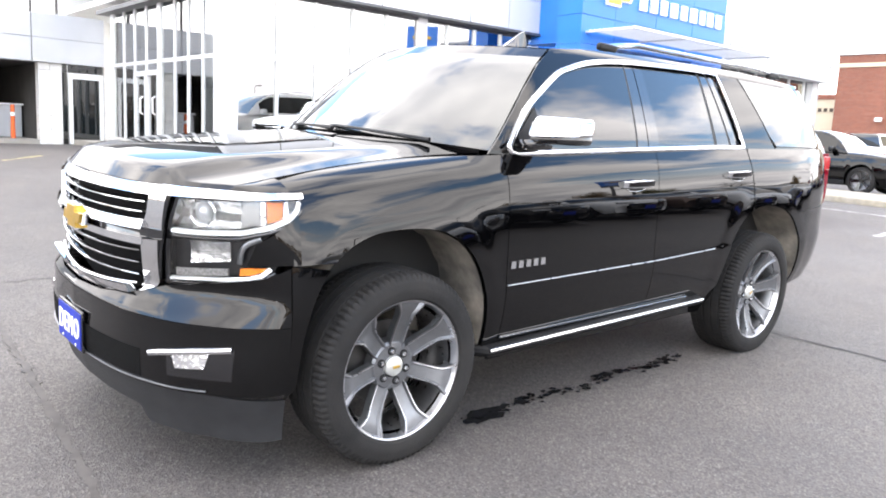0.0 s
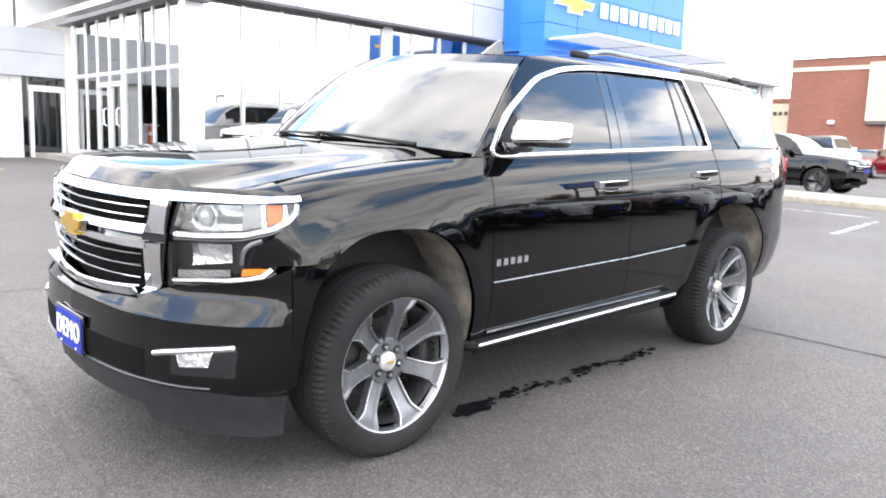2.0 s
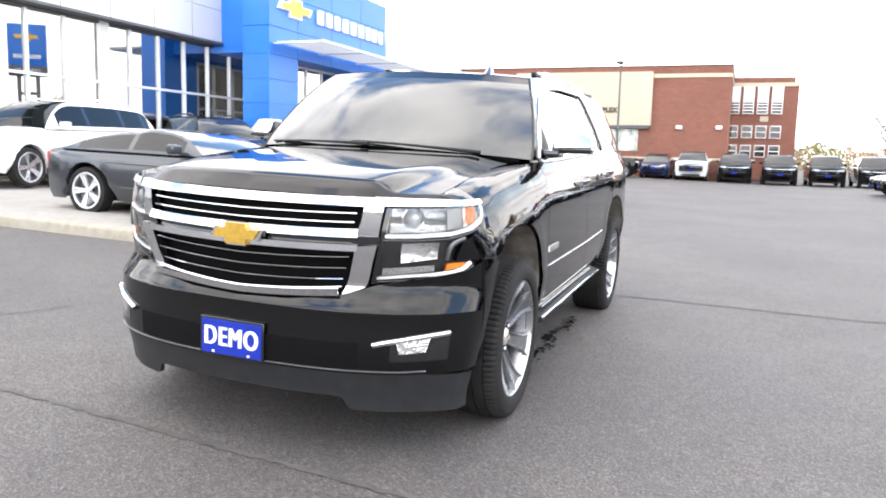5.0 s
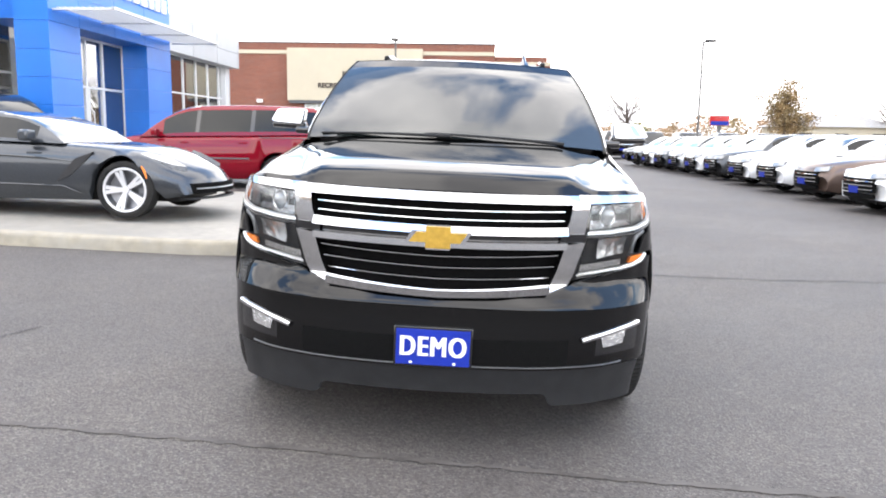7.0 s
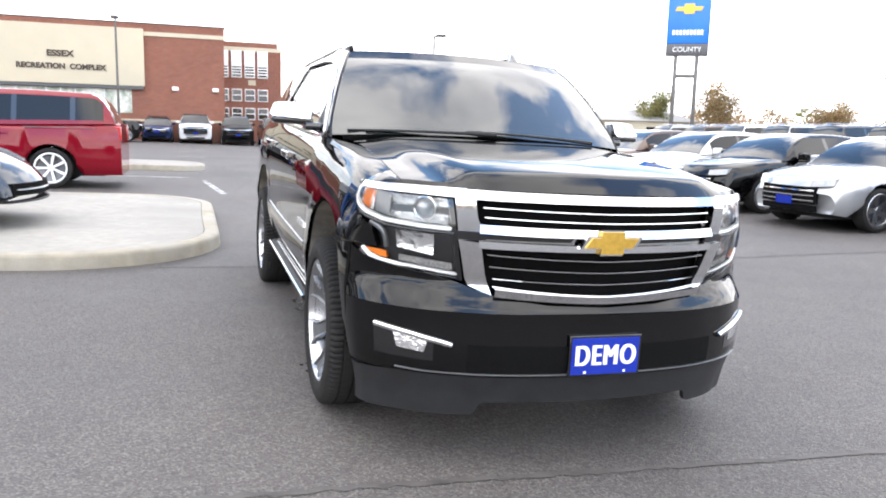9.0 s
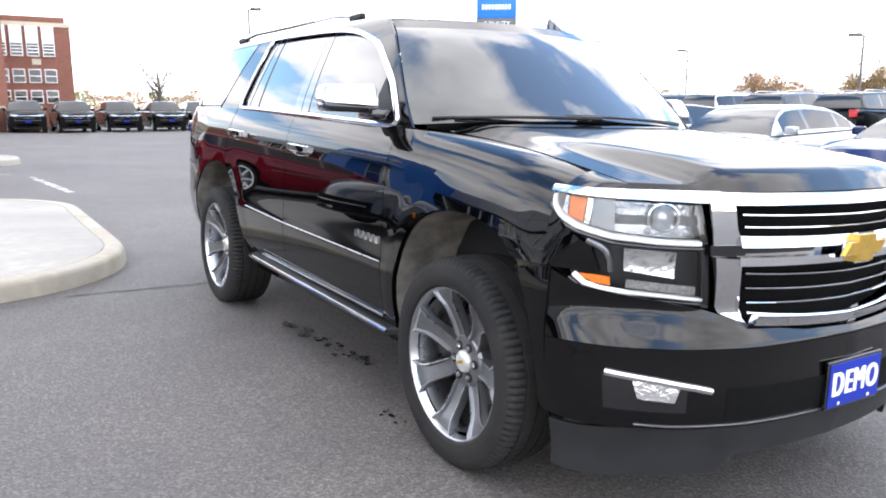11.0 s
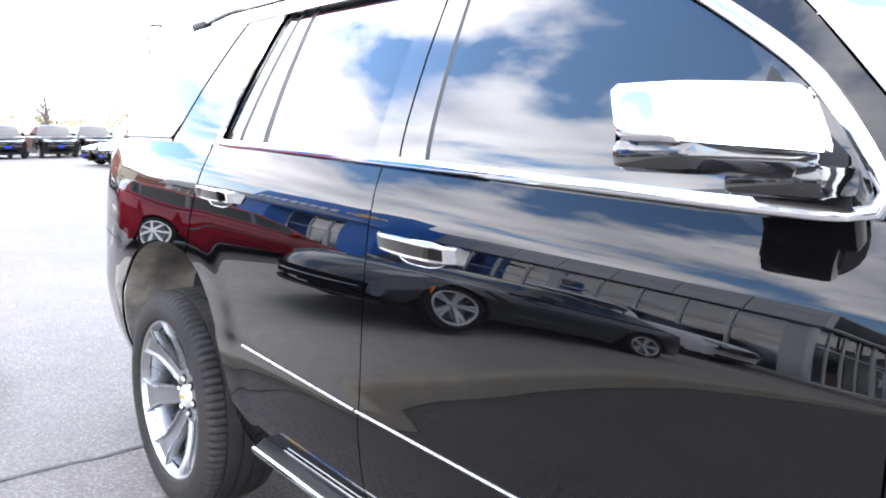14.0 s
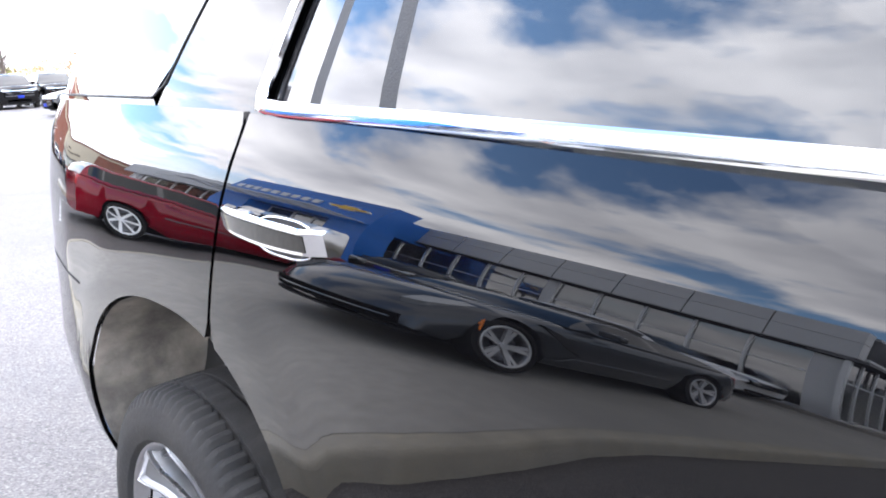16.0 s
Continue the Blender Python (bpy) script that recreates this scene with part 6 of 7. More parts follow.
for sg in (1, -1):
    fl = sg < 0
    so = lambda y: sg * s_of_y(y)
    fog = ruled("fog_lamp", nose, [(so(0.68), 0.440), (so(0.872), 0.446)], [(so(0.68), 0.532), (so(0.878), 0.560)], 14, 6, GLOSS_BLACK, suv, "fog lamp in a black recess", off=0.0015, flip=fl)
    ruled("fog_reflector", nose, [(so(0.712), 0.474), (so(0.800), 0.484)], [(so(0.700), 0.526), (so(0.815), 0.545)], 10, 6, LAMP_CHROME, fog, "bright reflector", off=0.004, flip=fl)
    ribbon("fog_trim", nose, [(so(0.615), 0.512), (so(0.66), 0.524), (so(0.76), 0.545), (so(0.845), 0.559), (so(0.873), 0.564)], 0.022, CHROME, fog, "chrome fog lamp blade", off=0.003, height=0.016, n=24)
    # head lamp: two decks in a black frame, the fender's ear between them at the outer side
    S = lambda pts: [(sg * s, z) for s, z in pts]
    tip = sg * 1.233
    frame_low = S([(0.655, 0.752), (0.79, 0.764), (0.888, 0.771), (0.999, 0.782), (1.06, 0.802), (1.108, 0.834), (1.14, 0.90), (1.20, 1.02)])
    frame_high = S([(0.735, 1.078), (0.80, 1.081), (0.888, 1.086), (1.0, 1.092), (1.06, 1.096), (1.11, 1.098), (1.16, 1.100), (1.226, 1.103)])
    lamp = ruled("headlight", lamp_nose, frame_low, frame_high, 30, 14, LAMP_BLACK, suv, "large two-deck headlight with amber side marker", off=-0.035, depth=0.02, flip=fl)
    ruled("lamp_frame", lamp_nose, S([(0.648, 0.750), (0.735, 1.078)]), S([(0.676, 0.752), (0.756, 1.078)]), 12, 3, GLOSS_BLACK, lamp, "black lamp frame", off=0.001, depth=0.03, flip=not fl)
    ribbon("lamp_frame", lamp_nose, S([(0.655, 0.757), (0.79, 0.769), (0.888, 0.776), (0.999, 0.787), (1.06, 0.805), (1.106, 0.836)]), 0.013, GLOSS_BLACK, lamp, "black lamp frame", off=-0.012, height=0.012, n=30)
    ribbon("lamp_frame", lamp_nose, S([(0.71, 0.940), (0.86, 0.943), (0.985, 0.953), (1.09, 0.980), (1.165, 1.010), (1.218, 1.060)]), 0.016, GLOSS_BLACK, lamp, "black lamp frame", off=-0.012, height=0.014, n=30)
    ruled("upper_reflector", lambda s, z, off=0.0: lamp_nose(s, z, off - 0.03 * (1 - ((z - 1.022) / 0.05) ** 2)), S([(0.742, 0.972), (0.86, 0.976), (0.985, 0.988)]), S([(0.758, 1.072), (0.86, 1.076), (0.990, 1.082)]), 16, 9, LAMP_CHROME, lamp, "bright reflector bowl", off=-0.008, depth=0.0, flip=fl)
    ruled("lamp_bezel", lamp_nose, S([(0.985, 0.988), (1.056, 1.004)]), S([(0.990, 1.084), (1.056, 1.086)]), 8, 6, LAMP_GREY, lamp, "grey bezel", off=-0.018, depth=0.01, flip=fl)
    ruled("lamp_bezel", lamp_nose, S([(1.060, 1.005), (1.076, 1.009)]), S([(1.056, 1.086), (1.074, 1.086)]), 4, 6, LAMP_CHROME, lamp, "bright bezel", off=-0.012, depth=0.01, flip=fl)
    ruled("turn_signal", lamp_nose, S([(1.082, 1.011), (1.136, 1.027)]), S([(1.080, 1.086), (1.146, 1.086)]), 8, 6, AMBER, lamp, "amber turn signal", off=-0.014, flip=fl)
    ruled("lamp_bezel", lamp_nose, S([(1.140, 1.030), (1.185, 1.056)]), S([(1.150, 1.086), (1.196, 1.088)]), 6, 5, LAMP_CHROME, lamp, "bright bezel", off=-0.012, depth=0.01, flip=fl)
    ribbon("light_strip", lamp_nose, S([(0.722, 0.958), (0.856, 0.962), (0.998, 0.975), (1.099, 1.001), (1.164, 1.030), (1.198, 1.058), (1.211, 1.088)]), 0.021, LETTER_WHITE, lamp, "white light guide", off=-0.010, height=0.012, n=36)
    for s, z, r in ((0.845, 1.030, 0.040),):
        c = lamp_nose(sg * s, z, -0.030)
        bm = bmesh.new()
        bmesh.ops.create_uvsphere(bm, u_segments=24, v_segments=14, radius=r)
        bmesh.ops.transform(bm, matrix=Matrix.LocRotScale(c, None, (0.75, 1, 1)), verts=bm.verts)
        ball = part("projector", bm, LAMP_BALL, lamp, "projector lens", 80)
        nrm = (lamp_nose(sg * s, z, 0.01) - lamp_nose(sg * s, z, 0.0)).normalized()
        q = nrm.to_track_quat("Z", "Y").to_matrix()
        ring = [c + nrm * 0.012 + q @ Vector((math.cos(t) * (r + 0.006), math.sin(t) * (r + 0.006), 0)) for t in np.linspace(0, 2 * math.pi, 25)]
        tube("projector_ring", ring, 0.0055, CHROME, ball, "bright ring", 8)
    ruled("lower_reflector", lambda s, z, off=0.0: lamp_nose(s, z, off - 0.012 * (1 - ((z - 0.89) / 0.05) ** 2)), S([(0.785, 0.845), (0.942, 0.866)]), S([(0.790, 0.930), (0.948, 0.938)]), 14, 9, LAMP_CHROME, lamp, "bright reflector bowl", off=-0.008, depth=0.006, flip=fl)
    ribbon("lamp_bezel", lamp_nose, S([(0.982, 0.862), (0.990, 0.905), (1.012, 0.935), (1.060, 0.958)]), 0.020, LAMP_GREY, lamp, "grey bezel", off=-0.012, height=0.012, n=16, curved=True)
    ruled("ribbed_strip", lamp_nose, S([(0.700, 0.787), (0.93, 0.811)]), S([(0.706, 0.818), (0.93, 0.837)]), 30, 4, LAMP_RIBBED, lamp, "clear ribbed strip", off=-0.014, depth=0.01, flip=fl)
    ruled("side_marker", lamp_nose, S([(0.980, 0.818), (1.030, 0.824), (1.066, 0.840)]), S([(0.984, 0.845), (1.030, 0.850), (1.078, 0.852)]), 10, 5, AMBER, lamp, "amber side marker", off=-0.006, flip=fl)
    ribbon("light_strip", lamp_nose, S([(0.676, 0.775), (0.80, 0.789), (0.926, 0.798), (1.015, 0.808), (1.060, 0.822), (1.092, 0.852)]), 0.017, LETTER_WHITE, lamp, "white light guide", off=-0.008, height=0.010, n=30)
    ruled("lens", lamp_nose, S([(0.676, 0.765), (0.888, 0.780), (0.990, 0.850)]), S([(0.715, 0.945), (0.86, 0.950), (0.985, 0.960)]), 20, 8, LENS, lamp, "clear lens", off=0.002, depth=0.0, flip=fl)
    ruled("lens", lamp_nose, S([(0.718, 0.947), (0.86, 0.952), (0.998, 0.965), (1.099, 0.991), (1.164, 1.020), (1.220, 1.075)]), S([(0.750, 1.076), (0.86, 1.082), (1.0, 1.090), (1.10, 1.096), (1.16, 1.098), (1.224, 1.100)]), 24, 8, LENS, lamp, "clear lens", off=0.002, depth=0.0, flip=fl)
    ruled("fender_ear", nose, S([(0.998, 0.864), (1.10, 0.866), (1.20, 0.868)]), S([(1.030, 0.940), (1.090, 0.972), (1.20, 1.045)]), 14, 8, PAINT_BLACK, suv, "", off=0.003, depth=0.03, flip=fl)
    # chrome brow over the lamp
    ruled("chrome_brow", nose, [(so(0.60), 1.083), (sg * s_of_x(0.70), 1.090), (tip, 1.100)], [(so(0.60), 1.119), (sg * s_of_x(0.70), 1.119), (tip, 1.118)], 26, 4, CHROME, suv, "chrome brow", off=0.006, flip=fl)

# grille: an upper and a lower chrome frame round openings with bars, a dark slot between
for sg in (1, -1):
    fl = sg < 0
    # both surrounds lean out at the top so their chrome mirrors the darker ground
    ruled("grille_surround", lambda s, z, off=0.0: nose(s, z, off + 0.10 * (z - 0.925)), [(sg * 0.480, 0.704), (sg * 0.500, 0.745), (sg * 0.517, 0.80), (sg * 0.540, 0.915)], [(sg * 0.582, 0.738), (sg * 0.598, 0.765), (sg * 0.612, 0.84), (sg * 0.630, 0.922)], 16, 8, CHROME, suv, "chrome lower grille surround tilted to mirror the ground", off=0.010, flip=not fl, depth=0.03, curved=True)
    ruled("grille_surround", lambda s, z, off=0.0: nose(s, z, off + 0.16 * (z - 1.06)), [(sg * 0.532, 0.953), (sg * 0.546, 0.985), (sg * 0.558, 1.01), (sg * 0.572, 1.088)], [(sg * 0.634, 0.956), (sg * 0.638, 0.985), (sg * 0.642, 1.01), (sg * 0.655, 1.090)], 16, 8, CHROME, suv, "polished chrome upper grille surround", off=0.010, flip=not fl, depth=0.03)
    ruled("surround_line", nose, [(sg * 0.520, 0.921), (sg * 0.640, 0.921)], [(sg * 0.520, 0.957), (sg * 0.645, 0.957)], 10, 3, GLOSS_BLACK, suv, "", off=-0.004, flip=fl, depth=0.01)


def hbar(name, s_end, z_mid, z_end, h, mat, label="", off=0.004, height=0.012, n=60):
    zs = lambda s: z_mid + (z_end - z_mid) * (abs(s) / s_end) ** 1.6
    ss = np.linspace(-s_end, s_end, n)
    return ribbon(name, nose, [(float(s), zs(s)) for s in ss], h, mat, suv, label, off=off, height=height)


def hband(name, s_end, low, high, mat, label="", off=0.008, tilt=0.0, depth=0.03, n=60):
    """A flat-faced bar across the nose; low and high are (middle, end) heights, tilt leans its face back."""
    ss = np.linspace(-s_end, s_end, n)
    zz = lambda pair, s: pair[0] + (pair[1] - pair[0]) * (abs(s) / s_end) ** 1.6
    mid = (low[0] + high[0]) / 2
    return ruled(name, lambda s, z, off=0.0: nose(s, z, off - tilt * (z - mid)), [(float(q), zz(low, q)) for q in ss], [(float(q), zz(high, q)) for q in ss], n, 4, mat, suv, label, off=off, depth=depth)


ruled("grille_mesh", nose, [(-0.60, 0.72), (0, 0.675), (0.60, 0.72)], [(-0.60, 1.09), (0, 1.105), (0.60, 1.09)], 40, 8, GRILLE_BLACK, suv, "black grille mesh", off=-0.075, depth=0)
hband("grille_top_bar", 0.615, (1.076, 1.080), (1.110, 1.116), CHROME, "broad chrome top bar", off=0.010, tilt=0.25)
hband("grille_middle_bar", 0.547, (0.944, 0.953), (0.976, 0.986), CHROME, "broad chrome middle bar", off=0.012, tilt=0.35)
hband("grille_middle_bar", 0.547, (0.886, 0.894), (0.913, 0.921), CHROME, "chrome middle bar", off=0.012, tilt=0.12)
hband("grille_gap", 0.53, (0.913, 0.921), (0.944, 0.953), GLOSS_BLACK, "black slot", off=-0.02, depth=0.004)
hband("grille_bottom_bar", 0.474, (0.677, 0.706), (0.708, 0.737), CHROME, "chrome lower bar", off=0.010, tilt=-0.95)
hbar("grille_bead", 0.482, 0.709, 0.741, 0.008, CHROME, "bright inner bead", off=0.008, height=0.008)
for z, e in ((1.040, 0.537), (1.003, 0.530)):
    hbar("grille_bar", e, z, z + 0.010, 0.009, CHROME, "thin chrome grille bar", off=-0.018, height=0.018)
for z, e in ((0.848, 0.512), (0.800, 0.500), (0.751, 0.484)):
    hbar("grille_bar", e, z, z + 0.020, 0.010, CHROME, "thin chrome grille bar", off=-0.018, height=0.018)
# bow-tie emblem drawn as a plain cross of two bars
for grow, off, mat, lab in ((1.0, 0.030, CHROME, "chrome emblem edge"), (0.86, 0.037, GOLD, "gold emblem face")):
    bm = bmesh.new()
    w, h, a, b = 0.142 * grow, 0.055 * grow, 0.052, 0.027 * (grow if grow == 1 else 0.8)
    poly = [(-w + 0.0, -b), (-a, -b), (-a, -h), (a, -h), (a, -b), (w - 0.03, -b), (w, b), (a, b), (a, h), (-a, h), (-a, b), (-w + 0.03, b)]
    lo = [bm.verts.new(nose(y, 0.930 + z, off - 0.03)) for y, z in poly]
    hi = [bm.verts.new(nose(y * 0.97, 0.930 + z * 0.94, off)) for y, z in poly]
    bm.faces.new(hi)
    for k in range(12):
        bm.faces.new((lo[k], lo[(k + 1) % 12], hi[(k + 1) % 12], hi[k]))
    part("emblem", bm, mat, suv, lab, 30)

# plate in its frame
plate = box("number_plate", 0.975, 0.987, -0.163, 0.163, 0.392, 0.560, GLOSS_BLACK, suv, "blue plate with white capital letters in a black frame", 0.003)
box("plate_face", 0.985, 0.990, -0.153, 0.153, 0.400, 0.550, SIGN_BLUE, plate, "bright blue plate face", 0.001)
text_mesh("plate_text", "DEMO", 0.118, 0.0015, LETTER_WHITE, Matrix.Translation((0.9915, 0.0, 0.475)) @ pose(0, 0, 0, 90, 0, 90), plate, "white capital letters", squeeze=0.76, gap=1.16, thick=0.0055)
for y in (-0.09, 0.09):
    box("plate_screw", 0.989, 0.993, y - 0.006, y + 0.006, 0.405, 0.415, LETTER_WHITE, plate, "", 0.002)
box("inspection_sticker", -0.99, -0.985, 0.40, 0.46, 1.72, 1.735, LETTER_WHITE, suv, "small white sticker", 0.0005)


# ---- wheels ----
def lathe(profile, n=64, ridge=None):
    """Verts and faces of a ring turned round the y axis; profile of (y, r)."""
    v, f, K = [], [], len(profile)
    for i in range(n):
        a = 2 * math.pi * i / n
        for k, (y, r) in enumerate(profile):
            rr = r + (ridge(i, k) if ridge else 0)
            v.append((rr * math.cos(a), y, rr * math.sin(a)))
    for i in range(n):
        for k in range(K - 1):
            j = (i + 1) % n
            f.append((i * K + k, i * K + k + 1, j * K + k + 1, j * K + k))
    return v, f


def big_wheel(m):
    """A wheel with its face towards +y."""
    w = new("wheel")
    w.parent = suv
    w.matrix_local = m
    R = WHEEL_R
    prof = [(-0.125, 0.285), (-0.142, 0.30), (-0.146, 0.34), (-0.138, 0.378), (-0.122, 0.398)]
    prof += [(-0.10, 0.403), (-0.084, 0.404), (-0.083, 0.396), (-0.075, 0.396), (-0.074, 0.405), (-0.030, 0.406), (-0.029, 0.397), (-0.021, 0.397), (-0.020, 0.406), (0.020, 0.406), (0.021, 0.397), (0.029, 0.397), (0.030, 0.406), (0.074, 0.405), (0.075, 0.396), (0.083, 0.396), (0.084, 0.404), (0.10, 0.403)]
    prof += [(0.122, 0.398), (0.134, 0.385), (0.140, 0.372), (0.1415, 0.366), (0.146, 0.345), (0.1475, 0.335), (0.146, 0.318), (0.142, 0.302), (0.134, 0.294), (0.12, 0.288)]

    def ridge(i, k):
        y = abs(prof[k][0])
        if 0.084 <= y < 0.137 and prof[k][1] > 0.365 and i % 3 == 0:
            return -0.010
        if 0.03 < y < 0.08 and (i + (k % 3)) % 4 == 0:
            return -0.005
        return 0.0
    v, f = lathe(prof, 270, ridge)
    mesh_part("tyre", v, f, RUBBER, w, "black road tyre with moulded tread", 30)
    lip = [(0.10, 0.276), (0.116, 0.282), (0.128, 0.286), (0.131, 0.288), (0.132, 0.2925), (0.129, 0.296), (0.122, 0.293)]
    v, f = lathe(lip, 72)
    mesh_part("rim_lip", v, f, ALLOY, w, "machined rim lip", 50)
    v, f = lathe([(-0.10, 0.275), (-0.02, 0.250), (0.05, 0.252), (0.10, 0.263)], 64)
    mesh_part("rim_barrel", v, f, ALLOY, w, "grey inner rim")
    v, f = lathe([(-0.045, 0.02), (-0.045, 0.175), (-0.015, 0.178), (-0.015, 0.02)], 48)
    mesh_part("brake_disc", v, f, BRAKE, w, "steel brake disc")
    # seven broad spokes that dish inwards, each a channel with bright raised edges
    base = 2 * math.pi / 7
    rows = [(0.050, 0.035, 0.052), (0.10, 0.034, 0.058), (0.15, 0.0345, 0.070), (0.195, 0.0355, 0.086), (0.222, 0.038, 0.098), (0.236, 0.044, 0.106), (0.258, 0.058, 0.116), (0.284, 0.076, 0.122)]
    cross = ((-1, -0.034), (-1, -0.004), (-0.93, 0.003), (-0.82, 0.003), (-0.68, -0.008), (0.68, -0.008), (0.82, 0.003), (0.93, 0.003), (1, -0.004), (1, -0.034))
    K = len(cross)
    sv = [(r, y + dy, q * hw) for r, hw, y in rows for q, dy in cross]
    sf = []
    for i in range(len(rows) - 1):
        for k in range(K - 1):
            sf.append((i * K + k, (i + 1) * K + k, (i + 1) * K + k + 1, i * K + k + 1))
        sf.append((i * K + K - 1, (i + 1) * K + K - 1, (i + 1) * K, i * K))
    rails = {}
    for sgn in (-1, 1):
        rv2 = [(r, y + dy, sgn * hw * q) for r, hw, y in rows[1:] for q, dy in ((0.985, -0.002), (0.985, 0.006), (0.875, 0.0065), (0.84, -0.004))]
        rf2 = [(i * 4 + k, i * 4 + 4 + k, i * 4 + 5 + k, i * 4 + k + 1) for i in range(len(rows) - 2) for k in range(3)]
        rails[sgn] = (rv2, rf2 if sgn < 0 else [q[::-1] for q in rf2])
    meshes = {}
    for k in range(7):
        for nm, vv, ff, mat, lab in (("spoke", sv, sf, ALLOY_SATIN, "satin grey alloy spoke"), ("spoke_edge", *rails[-1], ALLOY, "bright machined spoke edge"), ("spoke_edge.far", *rails[1], ALLOY, "bright machined spoke edge")):
            if nm not in meshes:
                sp = meshes[nm] = mesh_part(nm.split(".")[0], vv, ff, mat, w, lab, 25)
            else:
                sp = new(nm.split(".")[0], meshes[nm].data)
                sp.parent = w
                sp["label"] = lab
            sp.matrix_local = Matrix.Rotation(base * k + 0.12, 4, "Y")
    v, f = lathe([(0.0, 0.108), (0.046, 0.106), (0.0565, 0.096), (0.0595, 0.05), (0.046, 0.046)], 40)
    mesh_part("hub", v, f, ALLOY_SATIN, w, "grey hub")
    v, f = lathe([(0.040, 0.045), (0.064, 0.044), (0.074, 0.036), (0.079, 0.019), (0.080, 0.001)], 32)
    cap = mesh_part("centre_cap", v, f, CAP_SILVER, w, "silver centre cap", 40)
    box("cap_emblem", -0.018, 0.018, 0.077, 0.0815, -0.006, 0.006, GOLD, cap, "gold emblem", 0.002)
    for k in range(6):
        a = k * math.pi / 3 + 0.3
        v, f = lathe([(0.035, 0.0115), (0.064, 0.0115), (0.071, 0.008), (0.072, 0.0005)], 6)
        nut = mesh_part("wheel_nut", v, f, CHROME, w, "chrome wheel nut", 30)
        nut.location = (0.066 * math.cos(a), 0.0, 0.066 * math.sin(a))
        # shade of the sunk nut, coloured in as a black ring on the hub
        v, f = lathe([(0.040, 0.018), (0.0625, 0.0178), (0.0628, 0.012)], 14)
        well = mesh_part("nut_well", v, f, UNDER, w, "dark ring for the shade round the nut")
        well.location = nut.location
    return w


first_wheel = big_wheel(pose(0, 0.868, AXLE_Z))
for x, sg in ((-WHEELBASE, 1), (0, -1), (-WHEELBASE, -1)):
    made = {}
    for o in (first_wheel, *first_wheel.children_recursive):
        c = o.copy()
        scene.collection.objects.link(c)
        made[o] = c
        c.parent = made.get(o.parent, o.parent)
    spin = Matrix.Rotation({(-WHEELBASE, 1): 0.5, (0, -1): 0.35, (-WHEELBASE, -1): 0.1}[(x, sg)], 4, "Y")
    made[first_wheel].matrix_local = pose(x, sg * 0.868, AXLE_Z, 0, 0, 0 if sg > 0 else 180) @ spin

# ---- other vehicles ----
def far_wheel(parent, R, m, rim_mat, spokes=5, face=0.11):
    w = new("wheel")
    w.parent = parent
    w.matrix_local = m
    r = R * 0.75
    v, f = lathe([(-0.10, r), (-0.115, R * 0.85), (-0.10, R * 0.985), (-0.05, R), (0.05, R), (0.10, R * 0.985), (0.115, R * 0.85), (0.108, r + 0.012), (0.095, r)], 32)
    mesh_part("tyre", v, f, RUBBER, w)
    v, f = lathe([(0.10, r + 0.004), (0.104, r - 0.012), (0.085, r - 0.025), (0.0, r - 0.03), (-0.03, 0.02)], 32)
    rim = mesh_part("rim", v, f, ALLOY_DARK, w, "wheel rim")
    bm = bmesh.new()
    for k in range(spokes):
        a = 2 * math.pi * k / spokes
        for d in ((-0.13, 0.13) if spokes == 5 else (0,)):
            c, s = math.cos(a + d), math.sin(a + d)
            hw0, hw1 = R * 0.05, R * 0.065
            pts = []
            for rr, hw, y in ((R * 0.1, hw0, 0.075), (r - 0.008, hw1, 0.098)):
                for q, dy in ((-1, -0.025), (-1, 0), (1, 0), (1, -0.025)):
                    pts.append(bm.verts.new((rr * c - q * hw * s, y + dy, rr * s + q * hw * c)))
            for i in range(4):
                bm.faces.new((pts[i], pts[4 + i], pts[4 + (i + 1) % 4], pts[(i + 1) % 4]))
    bmesh.ops.create_cone(bm, cap_ends=True, segments=14, radius1=R * 0.16, radius2=R * 0.13, depth=0.05, matrix=Matrix.Translation((0, 0.065, 0)) @ Matrix.Rotation(-math.pi / 2, 4, "X"))
    part("wheel_face", bm, rim_mat, rim, "alloy spokes")
    v, f = lathe([(0.098, r - 0.022), (0.107, r - 0.018), (0.110, r + 0.002), (0.104, r + 0.010)], 32)
    mesh_part("rim_lip", v, f, rim_mat, rim, "alloy rim lip")
    return w


